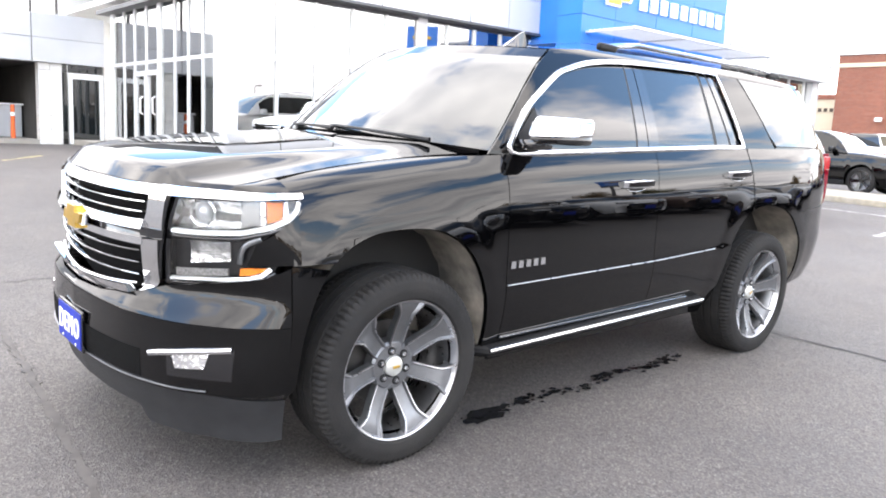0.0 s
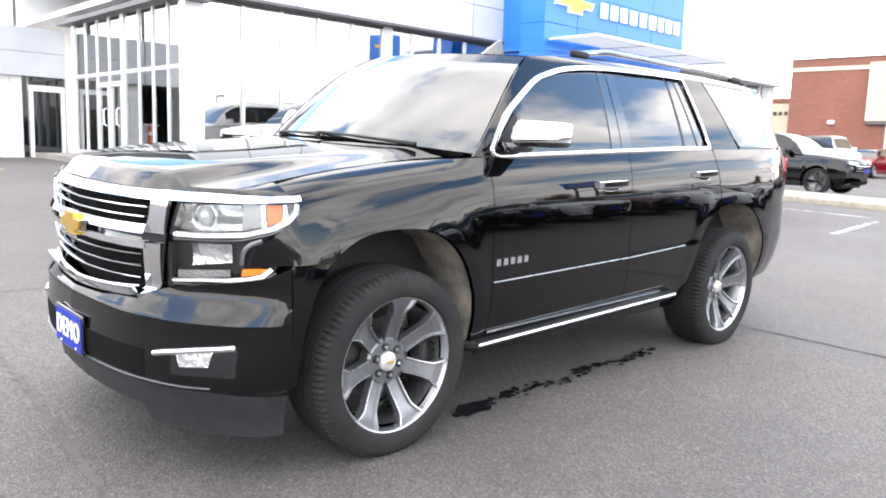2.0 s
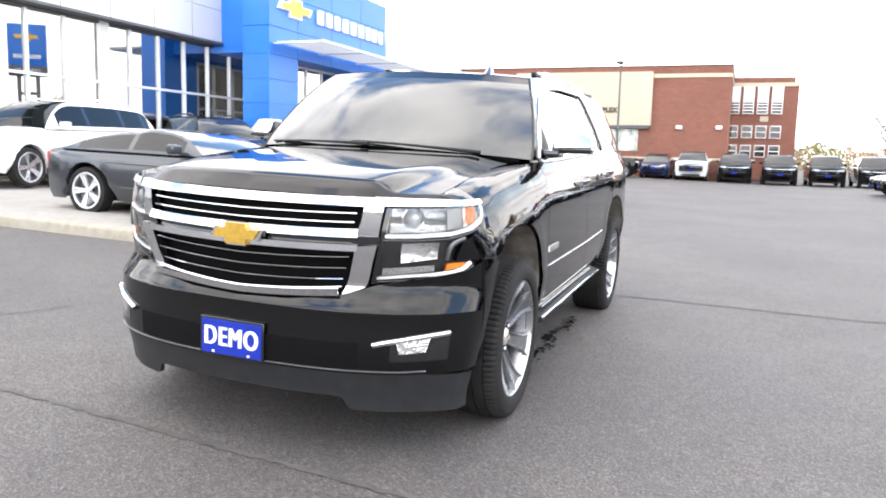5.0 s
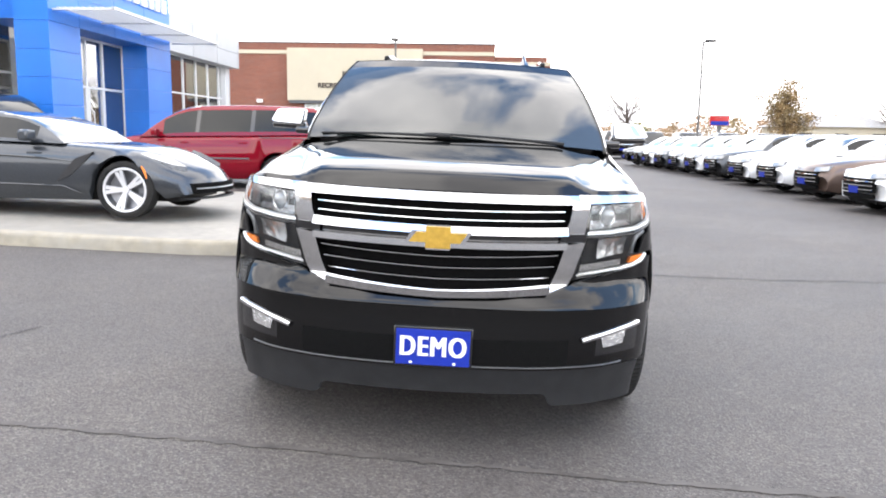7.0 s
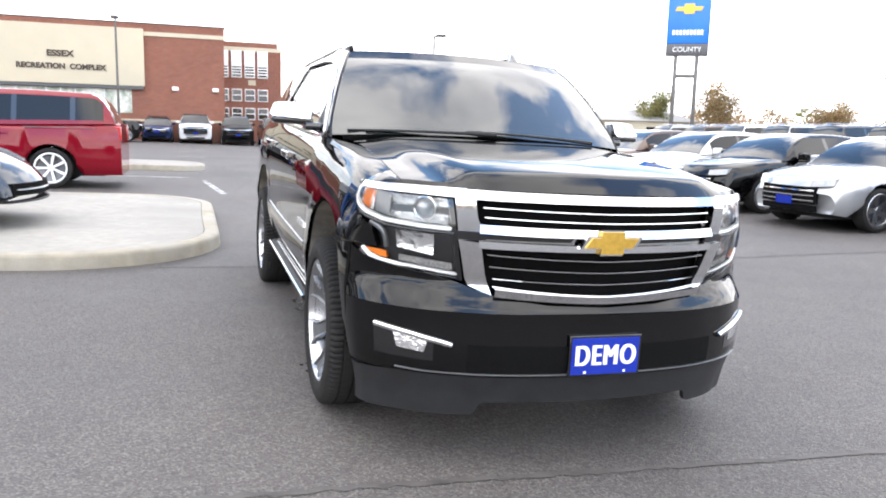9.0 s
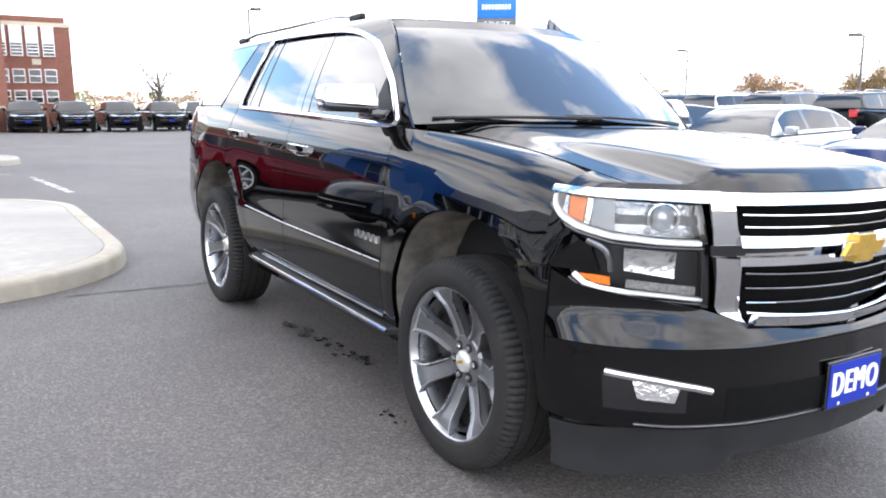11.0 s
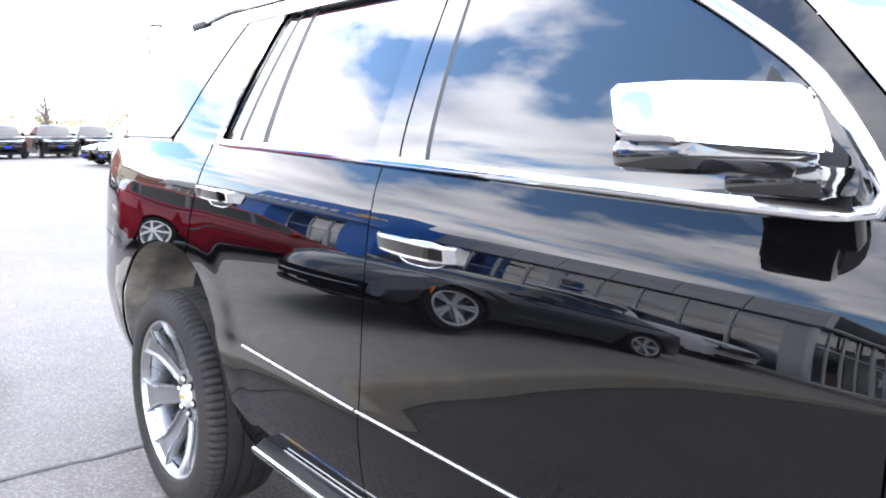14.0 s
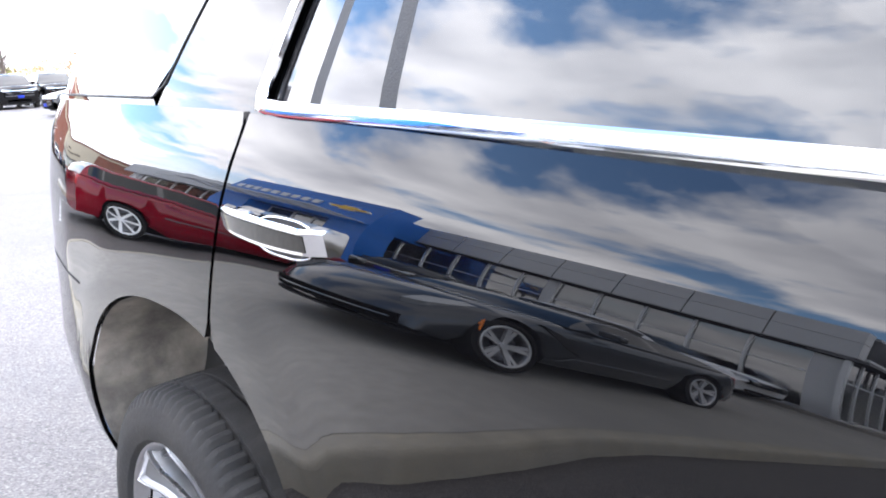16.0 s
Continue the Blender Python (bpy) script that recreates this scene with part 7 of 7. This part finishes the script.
def vehicle(name, label, category, m, paint, L, W, H, base, front, R, belt, hood, cowl, roof0, roof1, back, tail, trunk=None, rim=None, spokes=5, group="",
            bed=None, cladding=False, plate=True, pillars=(), tumble=0.42, rails=False, grille=(0.5, 0.75, 0.55), wedge=0.06, nose_drop=0.10, lamps_z=None, plan=0.16, bars=3, lamps=True):
    """A parked vehicle. Its axes: x ahead from the front axle, y left, z up. hood: list of (x, z) along the bonnet, cowl: x of the
    screen's foot, roof0 and roof1: x of the roof's ends, back: x of the rear screen's foot, belt: (front, rear) height of the waist."""
    t = thing(name, label, category, group, m)
    x1, x0 = front, front - L
    hw = W / 2
    deck = smooth_table(hood + ([(back, belt[1] + 0.02), (x0 + 0.05, trunk)] if trunk else [(back, belt[1]), (x0, belt[1])]))
    beltz = lambda x: float(np.interp(x, [back, cowl], [belt[1], belt[0]]))
    zb0 = R * 0.62

    def plan_w(x):
        e = 1 - plan * max(0, (x - (x1 - 0.75)) / 0.75) ** 2.2 - 0.10 * max(0, ((x0 + 0.5) - x) / 0.5) ** 2
        return hw * e
    AR = R * 1.17

    def zbot(x):
        z = zb0 + 0.06 * max(0, (x - x1 + 0.5) / 0.5)
        for xc in (0.0, -base):
            d = abs(x - xc)
            if d < AR:
                z = max(z, R + math.sqrt(AR * AR - d * d))
        return z
    zn = (grille[0] + grille[1]) / 2
    bow = 0.30 if plan < 0.2 else 0.42

    def bend(p):
        """Round the nose off in plan and in profile."""
        x, y, z = p
        k = min(max((x - (x1 - 0.95)) / 0.95, 0), 1) ** 1.4
        dz = z - zn
        return (x - k * (bow * (abs(y) / hw) ** 2.4 + (0.85 * dz * dz if dz > 0 else 0.5 * dz * dz)), y, z)

    def front_slab(nm, xa, xb, ya, yb, za, zb, mat, parent, lab="", n=11):
        vs, fs = [], []
        for i in range(n):
            y = ya + (yb - ya) * i / (n - 1)
            vs += [bend(p) for p in ((xa, y, za), (xb, y, za), (xb, y, (za + zb) / 2), (xb, y, zb), (xa, y, zb))]
        for i in range(n - 1):
            fs += [(i * 5 + k, i * 5 + (k + 1) % 5, i * 5 + 5 + (k + 1) % 5, i * 5 + 5 + k) for k in range(5)]
        fs += [tuple(range(5))[::-1], tuple(range((n - 1) * 5, n * 5))]
        b2 = bmesh.new()
        vv = [b2.verts.new(p) for p in vs]
        for q in fs:
            b2.faces.new([vv[i] for i in q])
        return part(nm, b2, mat, parent, lab)
    xs = sorted(set([x0, x0 + 0.06, x0 + 0.2, x1 - 0.03, x1 - 0.1, x1 - 0.17, x1 - 0.25, x1, cowl, back] + [xc + AR * math.cos(a) * 0.999 for xc in (0, -base) for a in np.linspace(0, math.pi, 15)] + list(np.linspace(x0 + 0.3, x1 - 0.3, 16))))
    sec = []
    for x in xs:
        w, zb, zt = plan_w(x), zbot(x), deck(x)
        if cowl > x > back:
            zt = beltz(x)
        pull = max(0, (x - (x1 - 0.12)) / 0.12)
        zt -= nose_drop * pull**2
        sh = max(zb + 0.02, zt - 0.10)
        mid = max(zb + 0.01, min(zt - 0.16, R + 0.28))
        prof = [(w * 0.90, zb), (w * 0.965, zb + (mid - zb) * 0.25), (w * 0.985, (zb + mid) / 2), (w, mid), (w * 0.985, sh), (w * 0.94, zt - 0.035), (w * 0.86, zt), (w * 0.45, zt + 0.03), (0, zt + 0.038)]
        if x > cowl - 0.02 or (trunk and x < back + 0.02):
            pass
        else:
            prof[-2], prof[-1] = (w * 0.45, zt), (0, zt)
        sec.append(prof)
    v, K = [], len(sec[0])
    for x, prof in zip(xs, sec):
        v += [(x, y, z) for y, z in prof] + [(x, -y, z) for y, z in prof[-2::-1]]
    K2 = 2 * K - 1
    f = [(i * K2 + k, i * K2 + k + 1, (i + 1) * K2 + k + 1, (i + 1) * K2 + k) for i in range(len(xs) - 1) for k in range(K2 - 1)]
    for i, rev in ((0, True), (len(xs) - 1, False)):
        for k in range(K - 1):
            q = (i * K2 + k, i * K2 + k + 1, i * K2 + K2 - 2 - k, i * K2 + K2 - 1 - k)
            q = q if len(set(q)) == 4 else tuple(dict.fromkeys(q))
            f.append(q[::-1] if rev else q)
    bm = bmesh.new()
    bv = [bm.verts.new(bend(p)) for p in v]
    for q in f:
        try:
            bm.faces.new([bv[i] for i in q])
        except ValueError:
            pass
    body = part("body", bm, paint, t, "", 32)
    # cabin: side and screen glass split from the painted frame
    gx = sorted(set([cowl, roof0, roof1, back] + list(np.linspace(cowl, roof0, 6)) + list(np.linspace(roof0, roof1, 9)) + list(np.linspace(roof1, back, 5)) + [p + d for p in pillars for d in (-0.04, 0.04)]), reverse=True)

    def roof_z(x):
        if x > roof0:
            u = (cowl - x) / (cowl - roof0)
            return belt[0] + (H - 0.03 - belt[0]) * math.sin(u * math.pi / 2) ** 0.9
        if x < roof1:
            u = (x - back) / (roof1 - back) if roof1 != back else 1
            return belt[1] + (H - 0.05 - belt[1]) * (math.sin(u * math.pi / 2) ** 0.8 if u > 0 else 0)
        u = (roof0 - x) / (roof0 - roof1)
        return H - 0.03 + 0.03 * math.sin(u * math.pi) - 0.02 * u
    gv = []
    for x in gx:
        zr, zbelt = roof_z(x), beltz(x) - 0.005
        w = plan_w(x) * 0.945
        h = max(zr - zbelt, 0)
        wt = w - h * tumble
        prof = [(w, zbelt), (w - h * tumble * 0.08, zbelt + 0.12 * h), (wt + 0.03 * h, zbelt + 0.83 * h), (wt - 0.02, zr - 0.07 * h), (wt - 0.11, zr - 0.015 * h), (0, zr)]
        gv += [(x, y, z) for y, z in prof] + [(x, -y, z) for y, z in prof[-2::-1]]
    K3 = 11
    gl, fr = [], []
    for i in range(len(gx) - 1):
        xm = (gx[i] + gx[i + 1]) / 2
        pil = any(abs(xm - p) < 0.041 for p in pillars)
        for k in range(K3 - 1):
            q = (i * K3 + k, i * K3 + k + 1, (i + 1) * K3 + k + 1, (i + 1) * K3 + k)
            side = k in (1, 8)
            top = k in (3, 4, 5, 6)
            screen = top and (xm > roof0 or (xm < roof1 - 0.02))
            if screen or (side and not pil and not (xm > roof0 + 0.55 * (cowl - roof0)) and xm > back + 0.18):
                gl.append(q)
            else:
                fr.append(q)
    posts = [q for q in fr if q[0] % K3 in (1, 8) and any(abs((gx[q[0] // K3] + gx[q[0] // K3 + 1]) / 2 - p) < 0.041 for p in pillars)]
    mesh_groups = {("cabin_frame", 0, 0): [q for q in fr if q not in posts]}
    for q in posts:
        mesh_groups.setdefault(("pillar_cover", q[0] % K3, [abs((gx[q[0] // K3] + gx[q[0] // K3 + 1]) / 2 - p) < 0.041 for p in pillars].index(True)), []).append(q)
    for q in gl:
        i, k = q[0] // K3, q[0] % K3
        xm = (gx[i] + gx[i + 1]) / 2
        if k in (1, 8):
            key = ("side_window", k, sum(xm < p for p in pillars))
        else:
            key = ("windscreen", 0, 0) if xm > roof0 else ("rear_screen", 0, 0)
        mesh_groups.setdefault(key, []).append(q)
    for key, fs in mesh_groups.items():
        used = sorted({i for q in fs for i in q})
        at_new = {i: n for n, i in enumerate(used)}
        if fs:
            mesh_part(key[0], [gv[i] for i in used], [tuple(at_new[i] for i in q) for q in fs], {"cabin_frame": paint, "pillar_cover": GLOSS_BLACK}.get(key[0], DARK_GLASS if key[0] == "side_window" else GLASS), t, {"cabin_frame": "", "pillar_cover": "gloss black pillar"}.get(key[0], "dark glass"), 40)
    # floor and arches inside
    box("underbody", x0 + 0.3, x1 - 0.35, -hw * 0.68, hw * 0.68, zb0 * 0.9, min(R * 1.7, belt[0] - 0.3), UNDER, t, "", 0.0)
    # lamps, grille, plate, mirrors
    g0, g1, gw = grille
    lz = lamps_z or (g1 - 0.02)
    for s in (1, -1):
        if lamps:
            hb = bmesh.new()
            rows2 = []
            for u in np.linspace(0, 1, 7):
                yy = hw * (0.50 + 0.36 * min(u * 1.5, 1) ** 0.9) * plan_w(x1 - 0.06) / hw * 1.04
                bx2 = 0.0 if u < 0.5 else 0.30 * (u - 0.5) ** 1.3
                za, zb2 = lz - 0.05 + 0.05 * u * u, lz + 0.04 + 0.045 * u
                rows2.append([hb.verts.new(bend((x1 - bx2 + dx, s * (yy + dy), zz))) for zz, dx, dy in ((za, 0.010, 0.004), (zb2, 0.004, 0.004), (zb2, -0.10, -0.06), (za, -0.10, -0.06))])
            for p, q in zip(rows2, rows2[1:]):
                for k in range(4):
                    hb.faces.new((p[k], p[(k + 1) % 4], q[(k + 1) % 4], q[k]))
            hb.faces.new(rows2[0]); hb.faces.new(rows2[-1])
            part("headlight", hb, LAMP_BALL, t, "grey glossy headlight")
        box("tail_light", x0 - 0.012, x0 + 0.12, s * hw * 0.62, s * hw * 0.90, belt[1] - 0.30, belt[1] - 0.05, TAIL_RED, t, "red tail light", 0.02)
        box("wing_mirror", cowl - 0.42, cowl - 0.30, s * (hw * 0.96), s * (hw * 0.96 + 0.2), belt[0] + 0.02, belt[0] + 0.15, paint, t, "", 0.03)
    if gw:
        front_slab("grille", x1 - 0.06, x1 + 0.008, -gw, gw, g0, g1, GRILLE_BLACK, t, "black grille")
        for k in range(bars):
            z = g0 + (g1 - g0) * (k + 0.7) / 3.4
            front_slab("grille_bar", x1 - 0.01, x1 + 0.018, -gw * 0.96, gw * 0.96, z - 0.009, z + 0.009, CHROME, t, "bright grille bar")
        front_slab("lower_grille", x1 - 0.05, x1 + 0.006, -hw * 0.55, hw * 0.55, zb0 + 0.08, zb0 + 0.17, GRILLE_BLACK, t)
    if plate:
        zp = g0 - 0.02 if gw else 0.35
        front_slab("number_plate", x1 - 0.01, x1 + 0.022, -0.155, 0.155, zp, zp + 0.13, SIGN_BLUE, t, "blue plate", 3)
    if cladding:
        for s in (1, -1):
            box("sill_cladding", -base + AR, -AR, s * (hw * 0.93), s * (hw * 0.992), zb0, zb0 + 0.12, PLASTIC, t, "black lower cladding", 0.01)
    if rails:
        for s in (1, -1):
            yy = s * (hw * 0.93 - (H - belt[0]) * tumble - 0.06)
            tube("roof_rail", [(roof0 - 0.25, yy, H - 0.02), (roof0 - 0.4, yy, H + 0.04), (roof1 + 0.4, yy, H + 0.04), (roof1 + 0.25, yy, H - 0.03)], 0.018, CHROME, t, "bright roof rail", 6)
    if bed:
        b0, b1, bz = bed
        for s in (1, -1):
            box("bed_side", b0, b1, s * (hw * 0.80), s * (hw * 0.97), 0.75, bz, paint, t, "", 0.03)
        box("tailgate", b0 - 0.04, b0 + 0.06, -hw * 0.9, hw * 0.9, 0.6, bz, paint, t, "", 0.02)
    for xc in (0, -base):
        for s in (1, -1):
            far_wheel(t, R, pose(xc, s * (hw - 0.115), R, 0, 0, 0 if s > 0 else 180), rim or ALLOY, spokes)
            box("door_handle", -base * 0.42 if xc == 0 else -base * 0.80, (-base * 0.42 if xc == 0 else -base * 0.80) + 0.18, s * (hw * 0.97), s * (hw * 0.992), beltz(-1.2) - 0.14, beltz(-1.2) - 0.11, paint, t, "", 0.006)
    return t


def at(x, y, heading, lift=0.0):
    return pose(x, y, gz(x, y) + lift, 0, 0, heading)


SUV = dict(L=4.65, W=1.86, H=1.66, base=2.73, front=0.92, R=0.355, belt=(1.06, 1.12), hood=[(0.92, 0.80), (0.80, 0.93), (0.5, 0.99), (-0.45, 1.07)], cowl=-0.42, roof0=-1.25, roof1=-3.15, back=-3.62, tail=0, cladding=True, pillars=(-1.55, -2.55, -3.2), rails=True, grille=(0.62, 0.84, 0.55), lamps_z=0.86)
SEDAN = dict(L=4.92, W=1.85, H=1.46, base=2.83, front=0.96, R=0.335, belt=(0.95, 1.02), hood=[(0.96, 0.66), (0.85, 0.78), (0.5, 0.86), (-0.45, 0.96)], cowl=-0.40, roof0=-1.25, roof1=-2.35, back=-3.25, tail=0, trunk=0.98, pillars=(-1.55, -2.55), grille=(0.40, 0.66, 0.52), lamps_z=0.72, tumble=0.5)
BIG = dict(L=5.2, W=2.0, H=1.88, base=2.95, front=0.98, R=0.40, belt=(1.25, 1.32), hood=[(0.98, 1.0), (0.86, 1.12), (0.4, 1.20), (-0.5, 1.26)], cowl=-0.50, roof0=-1.1, roof1=-3.7, back=-4.0, tail=0, pillars=(-1.7, -2.75), rails=True, grille=(0.68, 1.05, 0.6), lamps_z=0.98, tumble=0.38, nose_drop=0.05, plan=0.10)
TRUCK = dict(L=5.85, W=2.05, H=1.91, base=3.75, front=0.95, R=0.405, belt=(1.27, 1.30), hood=[(0.95, 1.06), (0.84, 1.19), (0.4, 1.23), (-0.5, 1.28)], cowl=-0.48, roof0=-1.05, roof1=-2.65, back=-2.85, tail=0, bed=(-4.88, -2.9, 1.32), pillars=(-1.65,), grille=(0.62, 1.08, 0.72), lamps_z=1.0, tumble=0.36, nose_drop=0.04, plan=0.07)

sports_coupe = vehicle("sports_car", "low dark grey sports coupe with silver wheels on the concrete island", "car", pose(-5.50, -3.92, gz(-5.5, -4.8) + 0.14, 0, 0, 90), GREY_PAINT,
                   L=4.4, W=1.88, H=1.24, base=2.71, front=0.88, R=0.335, belt=(0.86, 0.93), hood=[(0.88, 0.42), (0.68, 0.57), (0.33, 0.72), (0.0, 0.79), (-0.7, 0.85)], cowl=-0.72, roof0=-1.55, roof1=-1.95, back=-3.2, tail=0, trunk=0.93, pillars=(-1.95,), tumble=0.62,
                   grille=(0.30, 0.42, 0.0), lamps_z=0.53, plate=False, plan=0.24, bars=0, lamps=False, rim=RIM_SILVER)


def coupe_skin(x, y, z, out=0.0):
    """A place on the coupe's rounded nose and flank."""
    k = (max(x + 0.07, 0) / 0.95) ** 1.4
    dz = z - 0.36
    return (x - k * (0.42 * (abs(y) / 0.94) ** 2.4 + (0.85 if dz > 0 else 0.5) * dz * dz) + out, y, z)


for name, z0, z1, wide, out, mat, lab in (("grille", 0.285, 0.405, 0.66, 0.012, GRILLE_BLACK, "low black grille"), ("grille_bar", 0.338, 0.352, 0.62, 0.022, LAMP_GREY, "grey grille bar"), ("chin_splitter", 0.215, 0.235, 0.72, 0.03, PLASTIC, "black chin splitter")):
    gv = []
    for y in np.linspace(-wide, wide, 17):
        gv += [coupe_skin(0.88, y, z, o) for z, o in ((z0, -0.08), (z0, out), (z1, out - 0.01), (z1, -0.08))]
    mesh_part(name, gv, [(i * 4 + k, i * 4 + 4 + k, i * 4 + 4 + (k + 1) % 4, i * 4 + (k + 1) % 4) for i in range(16) for k in range(4)] + [(0, 1, 2, 3), (67, 66, 65, 64)], mat, sports_coupe, lab, 30)
for s in (1, -1):
    hb = bmesh.new()
    ring = [hb.verts.new((x, s * y, z)) for x, y, z in ((0.60, 0.58, 0.600), (0.50, 0.70, 0.622), (0.13, 0.815, 0.745), (0.19, 0.73, 0.768), (0.43, 0.60, 0.695))]
    hb.faces.new(ring)
    ex = bmesh.ops.extrude_face_region(hb, geom=hb.faces[:])
    for q in ex["geom"]:
        if isinstance(q, bmesh.types.BMVert):
            q.co.z -= 0.06
    part("headlight", hb, LAMP_BALL, sports_coupe, "slim swept headlight")
    arc = [radians(a) for a in np.linspace(2, 40, 9)]
    tube("side_marker", [coupe_skin(0.445 * math.cos(a), s * 0.915, 0.335 + 0.43 * math.sin(a)) for a in arc], [0.006, 0.016, 0.020, 0.022, 0.022, 0.021, 0.018, 0.014, 0.005], AMBER, sports_coupe, "orange side marker", 8)
    bm = bmesh.new()
    pts = [(-0.35, 0.765), (-0.44, 0.665), (-0.62, 0.50), (-0.80, 0.42), (-0.70, 0.545), (-0.56, 0.69)]
    vs = [bm.verts.new((x, s * 0.944, z)) for x, z in pts]
    bm.faces.new(vs)
    ex = bmesh.ops.extrude_face_region(bm, geom=bm.faces[:])
    for q in ex["geom"]:
        if isinstance(q, bmesh.types.BMVert):
            q.co.y -= s * 0.06
    part("side_vent", bm, LAMP_BLACK, sports_coupe, "black side vent")
    tube("sill_trim", [(-0.52, s * 0.925, 0.29), (-0.72, s * 0.936, 0.37), (-1.4, s * 0.94, 0.385), (-2.1, s * 0.935, 0.40)], [0.004, 0.012, 0.012, 0.005], GREY_PAINT, sports_coupe, "sharp lower body crease", 6)
    tube("body_crease", [(-0.60, s * 0.938, 0.655), (-1.1, s * 0.940, 0.70), (-1.8, s * 0.938, 0.73), (-2.4, s * 0.930, 0.75)], [0.006, 0.014, 0.014, 0.006], GREY_PAINT, sports_coupe, "upper body crease", 6)

minivan = vehicle("minivan", "dark red minivan with white wheel trims parked nose-in to the showroom", "car", pose(-11.85, -6.90, gz(-11.85, -5) - 0.03, 0, 0, -90), RED_PAINT,
                  L=5.15, W=1.98, H=1.68, base=3.08, front=0.95, R=0.34, belt=(1.02, 1.11), hood=[(0.95, 0.72), (0.82, 0.84), (0.4, 0.94), (-0.35, 1.04)], cowl=-0.30, roof0=-1.45, roof1=-3.75, back=-4.12, tail=0, pillars=(-1.45, -2.55, -3.45), rim=LETTER_WHITE, spokes=7, tumble=0.36, rails=False, plate=False)
for s in (1, -1):
    box("side_moulding", -2.5, -0.45, s * 0.985, s * 0.998, 0.60, 0.63, FRAME_DARK, minivan, "dark side moulding", 0.004)
    box("sliding_rail", -3.8, -2.7, s * 0.955, s * 0.965, 1.02, 1.035, FRAME_DARK, minivan, "", 0.002)

vehicle("crossover_car", "white compact crossover displayed by the showroom glass", "car", pose(-6.5, -10.95, gz(-7, -11) + 0.14, 0, 0, 4), WHITE_PAINT, plate=False, **SUV)
vehicle("crossover_car", "black compact crossover parked behind the island", "car", pose(-20.3, -4.6, gz(-20, -5), 0, 0, 88), PAINT_BLACK, rim=GLOSS_BLACK, **{**SUV, "rails": False})
vehicle("crossover_car", "dark crossover with roof rails beside the entrance", "car", pose(-12.6, -10.0, gz(-13, -9) + 0.14, 0, 0, 60), PAINT_BLACK, **SUV)

SED_COL = [SILVER_PAINT, PAINT_BLACK, WHITE_PAINT, BROWN_PAINT, WHITE_PAINT, WHITE_PAINT, GREY_PAINT, WHITE_PAINT, SILVER_PAINT, GREY_PAINT, WHITE_PAINT, GREY_PAINT, PAINT_BLACK]
SED_NAME = {id(SILVER_PAINT): "silver", id(PAINT_BLACK): "black", id(WHITE_PAINT): "white", id(BROWN_PAINT): "brown", id(GREY_PAINT): "dark grey"}
made = {}
for k, c in enumerate(SED_COL):
    x, y = -6.1 - 2.42 * k, 8.2
    m = at(x, y, -90 + 4)
    if id(c) in made:
        copy_thing(made[id(c)], m)
    else:
        made[id(c)] = vehicle("sedan", f"{SED_NAME[id(c)]} four-door sedan with blue plate parked in a row", "car", m, c, group="row of sedans", **SEDAN)
vehicle("coupe", "dark blue two-door coupe parked at the end of the row", "car", at(-3.5, 8.95, -88), BLUE_PAINT, L=4.78, W=1.9, H=1.35, base=2.81, front=0.95, R=0.345, belt=(0.97, 1.03),
                 hood=[(0.95, 0.66), (0.85, 0.82), (0.4, 0.90), (-0.6, 0.97)], cowl=-0.62, roof0=-1.5, roof1=-2.3, back=-3.2, tail=0, trunk=1.0, pillars=(-2.1,), tumble=0.55, grille=(0.42, 0.66, 0.6), lamps_z=0.70, rim=GLOSS_BLACK)
made = {}
for k, c in enumerate([GREY_PAINT, BROWN_PAINT, SILVER_PAINT, PAINT_BLACK, GREY_PAINT, WHITE_PAINT, GREY_PAINT, SILVER_PAINT, WHITE_PAINT, BROWN_PAINT, SILVER_PAINT]):
    m = at(-4.0 - 2.9 * k, 27.0, 90)
    if id(c) in made:
        copy_thing(made[id(c)], m)
    else:
        made[id(c)] = vehicle("large_utility_vehicle", f"{SED_NAME[id(c)]} large utility vehicle parked in the second row", "car", m, c, group="second row of utility vehicles", **BIG)
made = {}
for k, (c, y) in enumerate(((WHITE_PAINT, -1.2), (PAINT_BLACK, 1.42), (PAINT_BLACK, 4.05), (PAINT_BLACK, 6.72), (PAINT_BLACK, 9.4), (PAINT_BLACK, 12.0), (GREY_PAINT, 14.7), (SILVER_PAINT, 17.3), (WHITE_PAINT, 20.0), (GREY_PAINT, 22.7), (WHITE_PAINT, 25.4), (SILVER_PAINT, 28.1))):
    m = at(-48.6 if k < 5 else -50.0, y, 0)
    if id(c) in made:
        copy_thing(made[id(c)], m)
    else:
        made[id(c)] = vehicle("pickup_truck", f"{SED_NAME[id(c)]} pickup truck facing out beside the brick hall", "truck", m, c, group="pickups by the hall", **TRUCK)
vehicle("crew_pickup", "black crew-cab pickup parked broadside before the recreation hall", "truck", at(-46.5, -5.1, 90), PAINT_BLACK, **TRUCK)
vehicle("crossover_car", "dark blue crossover parked beside the recreation hall", "car", at(-48.5, -3.5, 0), BLUE_PAINT, **SUV)
vehicle("pickup_truck", "white pickup truck seen behind the black crossover", "truck", at(-36.0, -10.1, 180), WHITE_PAINT, **TRUCK)
vehicle("sedan", "red sedan parked near the recreation hall", "car", at(-40.0, -10.5, 0), RED_PAINT, **SEDAN)
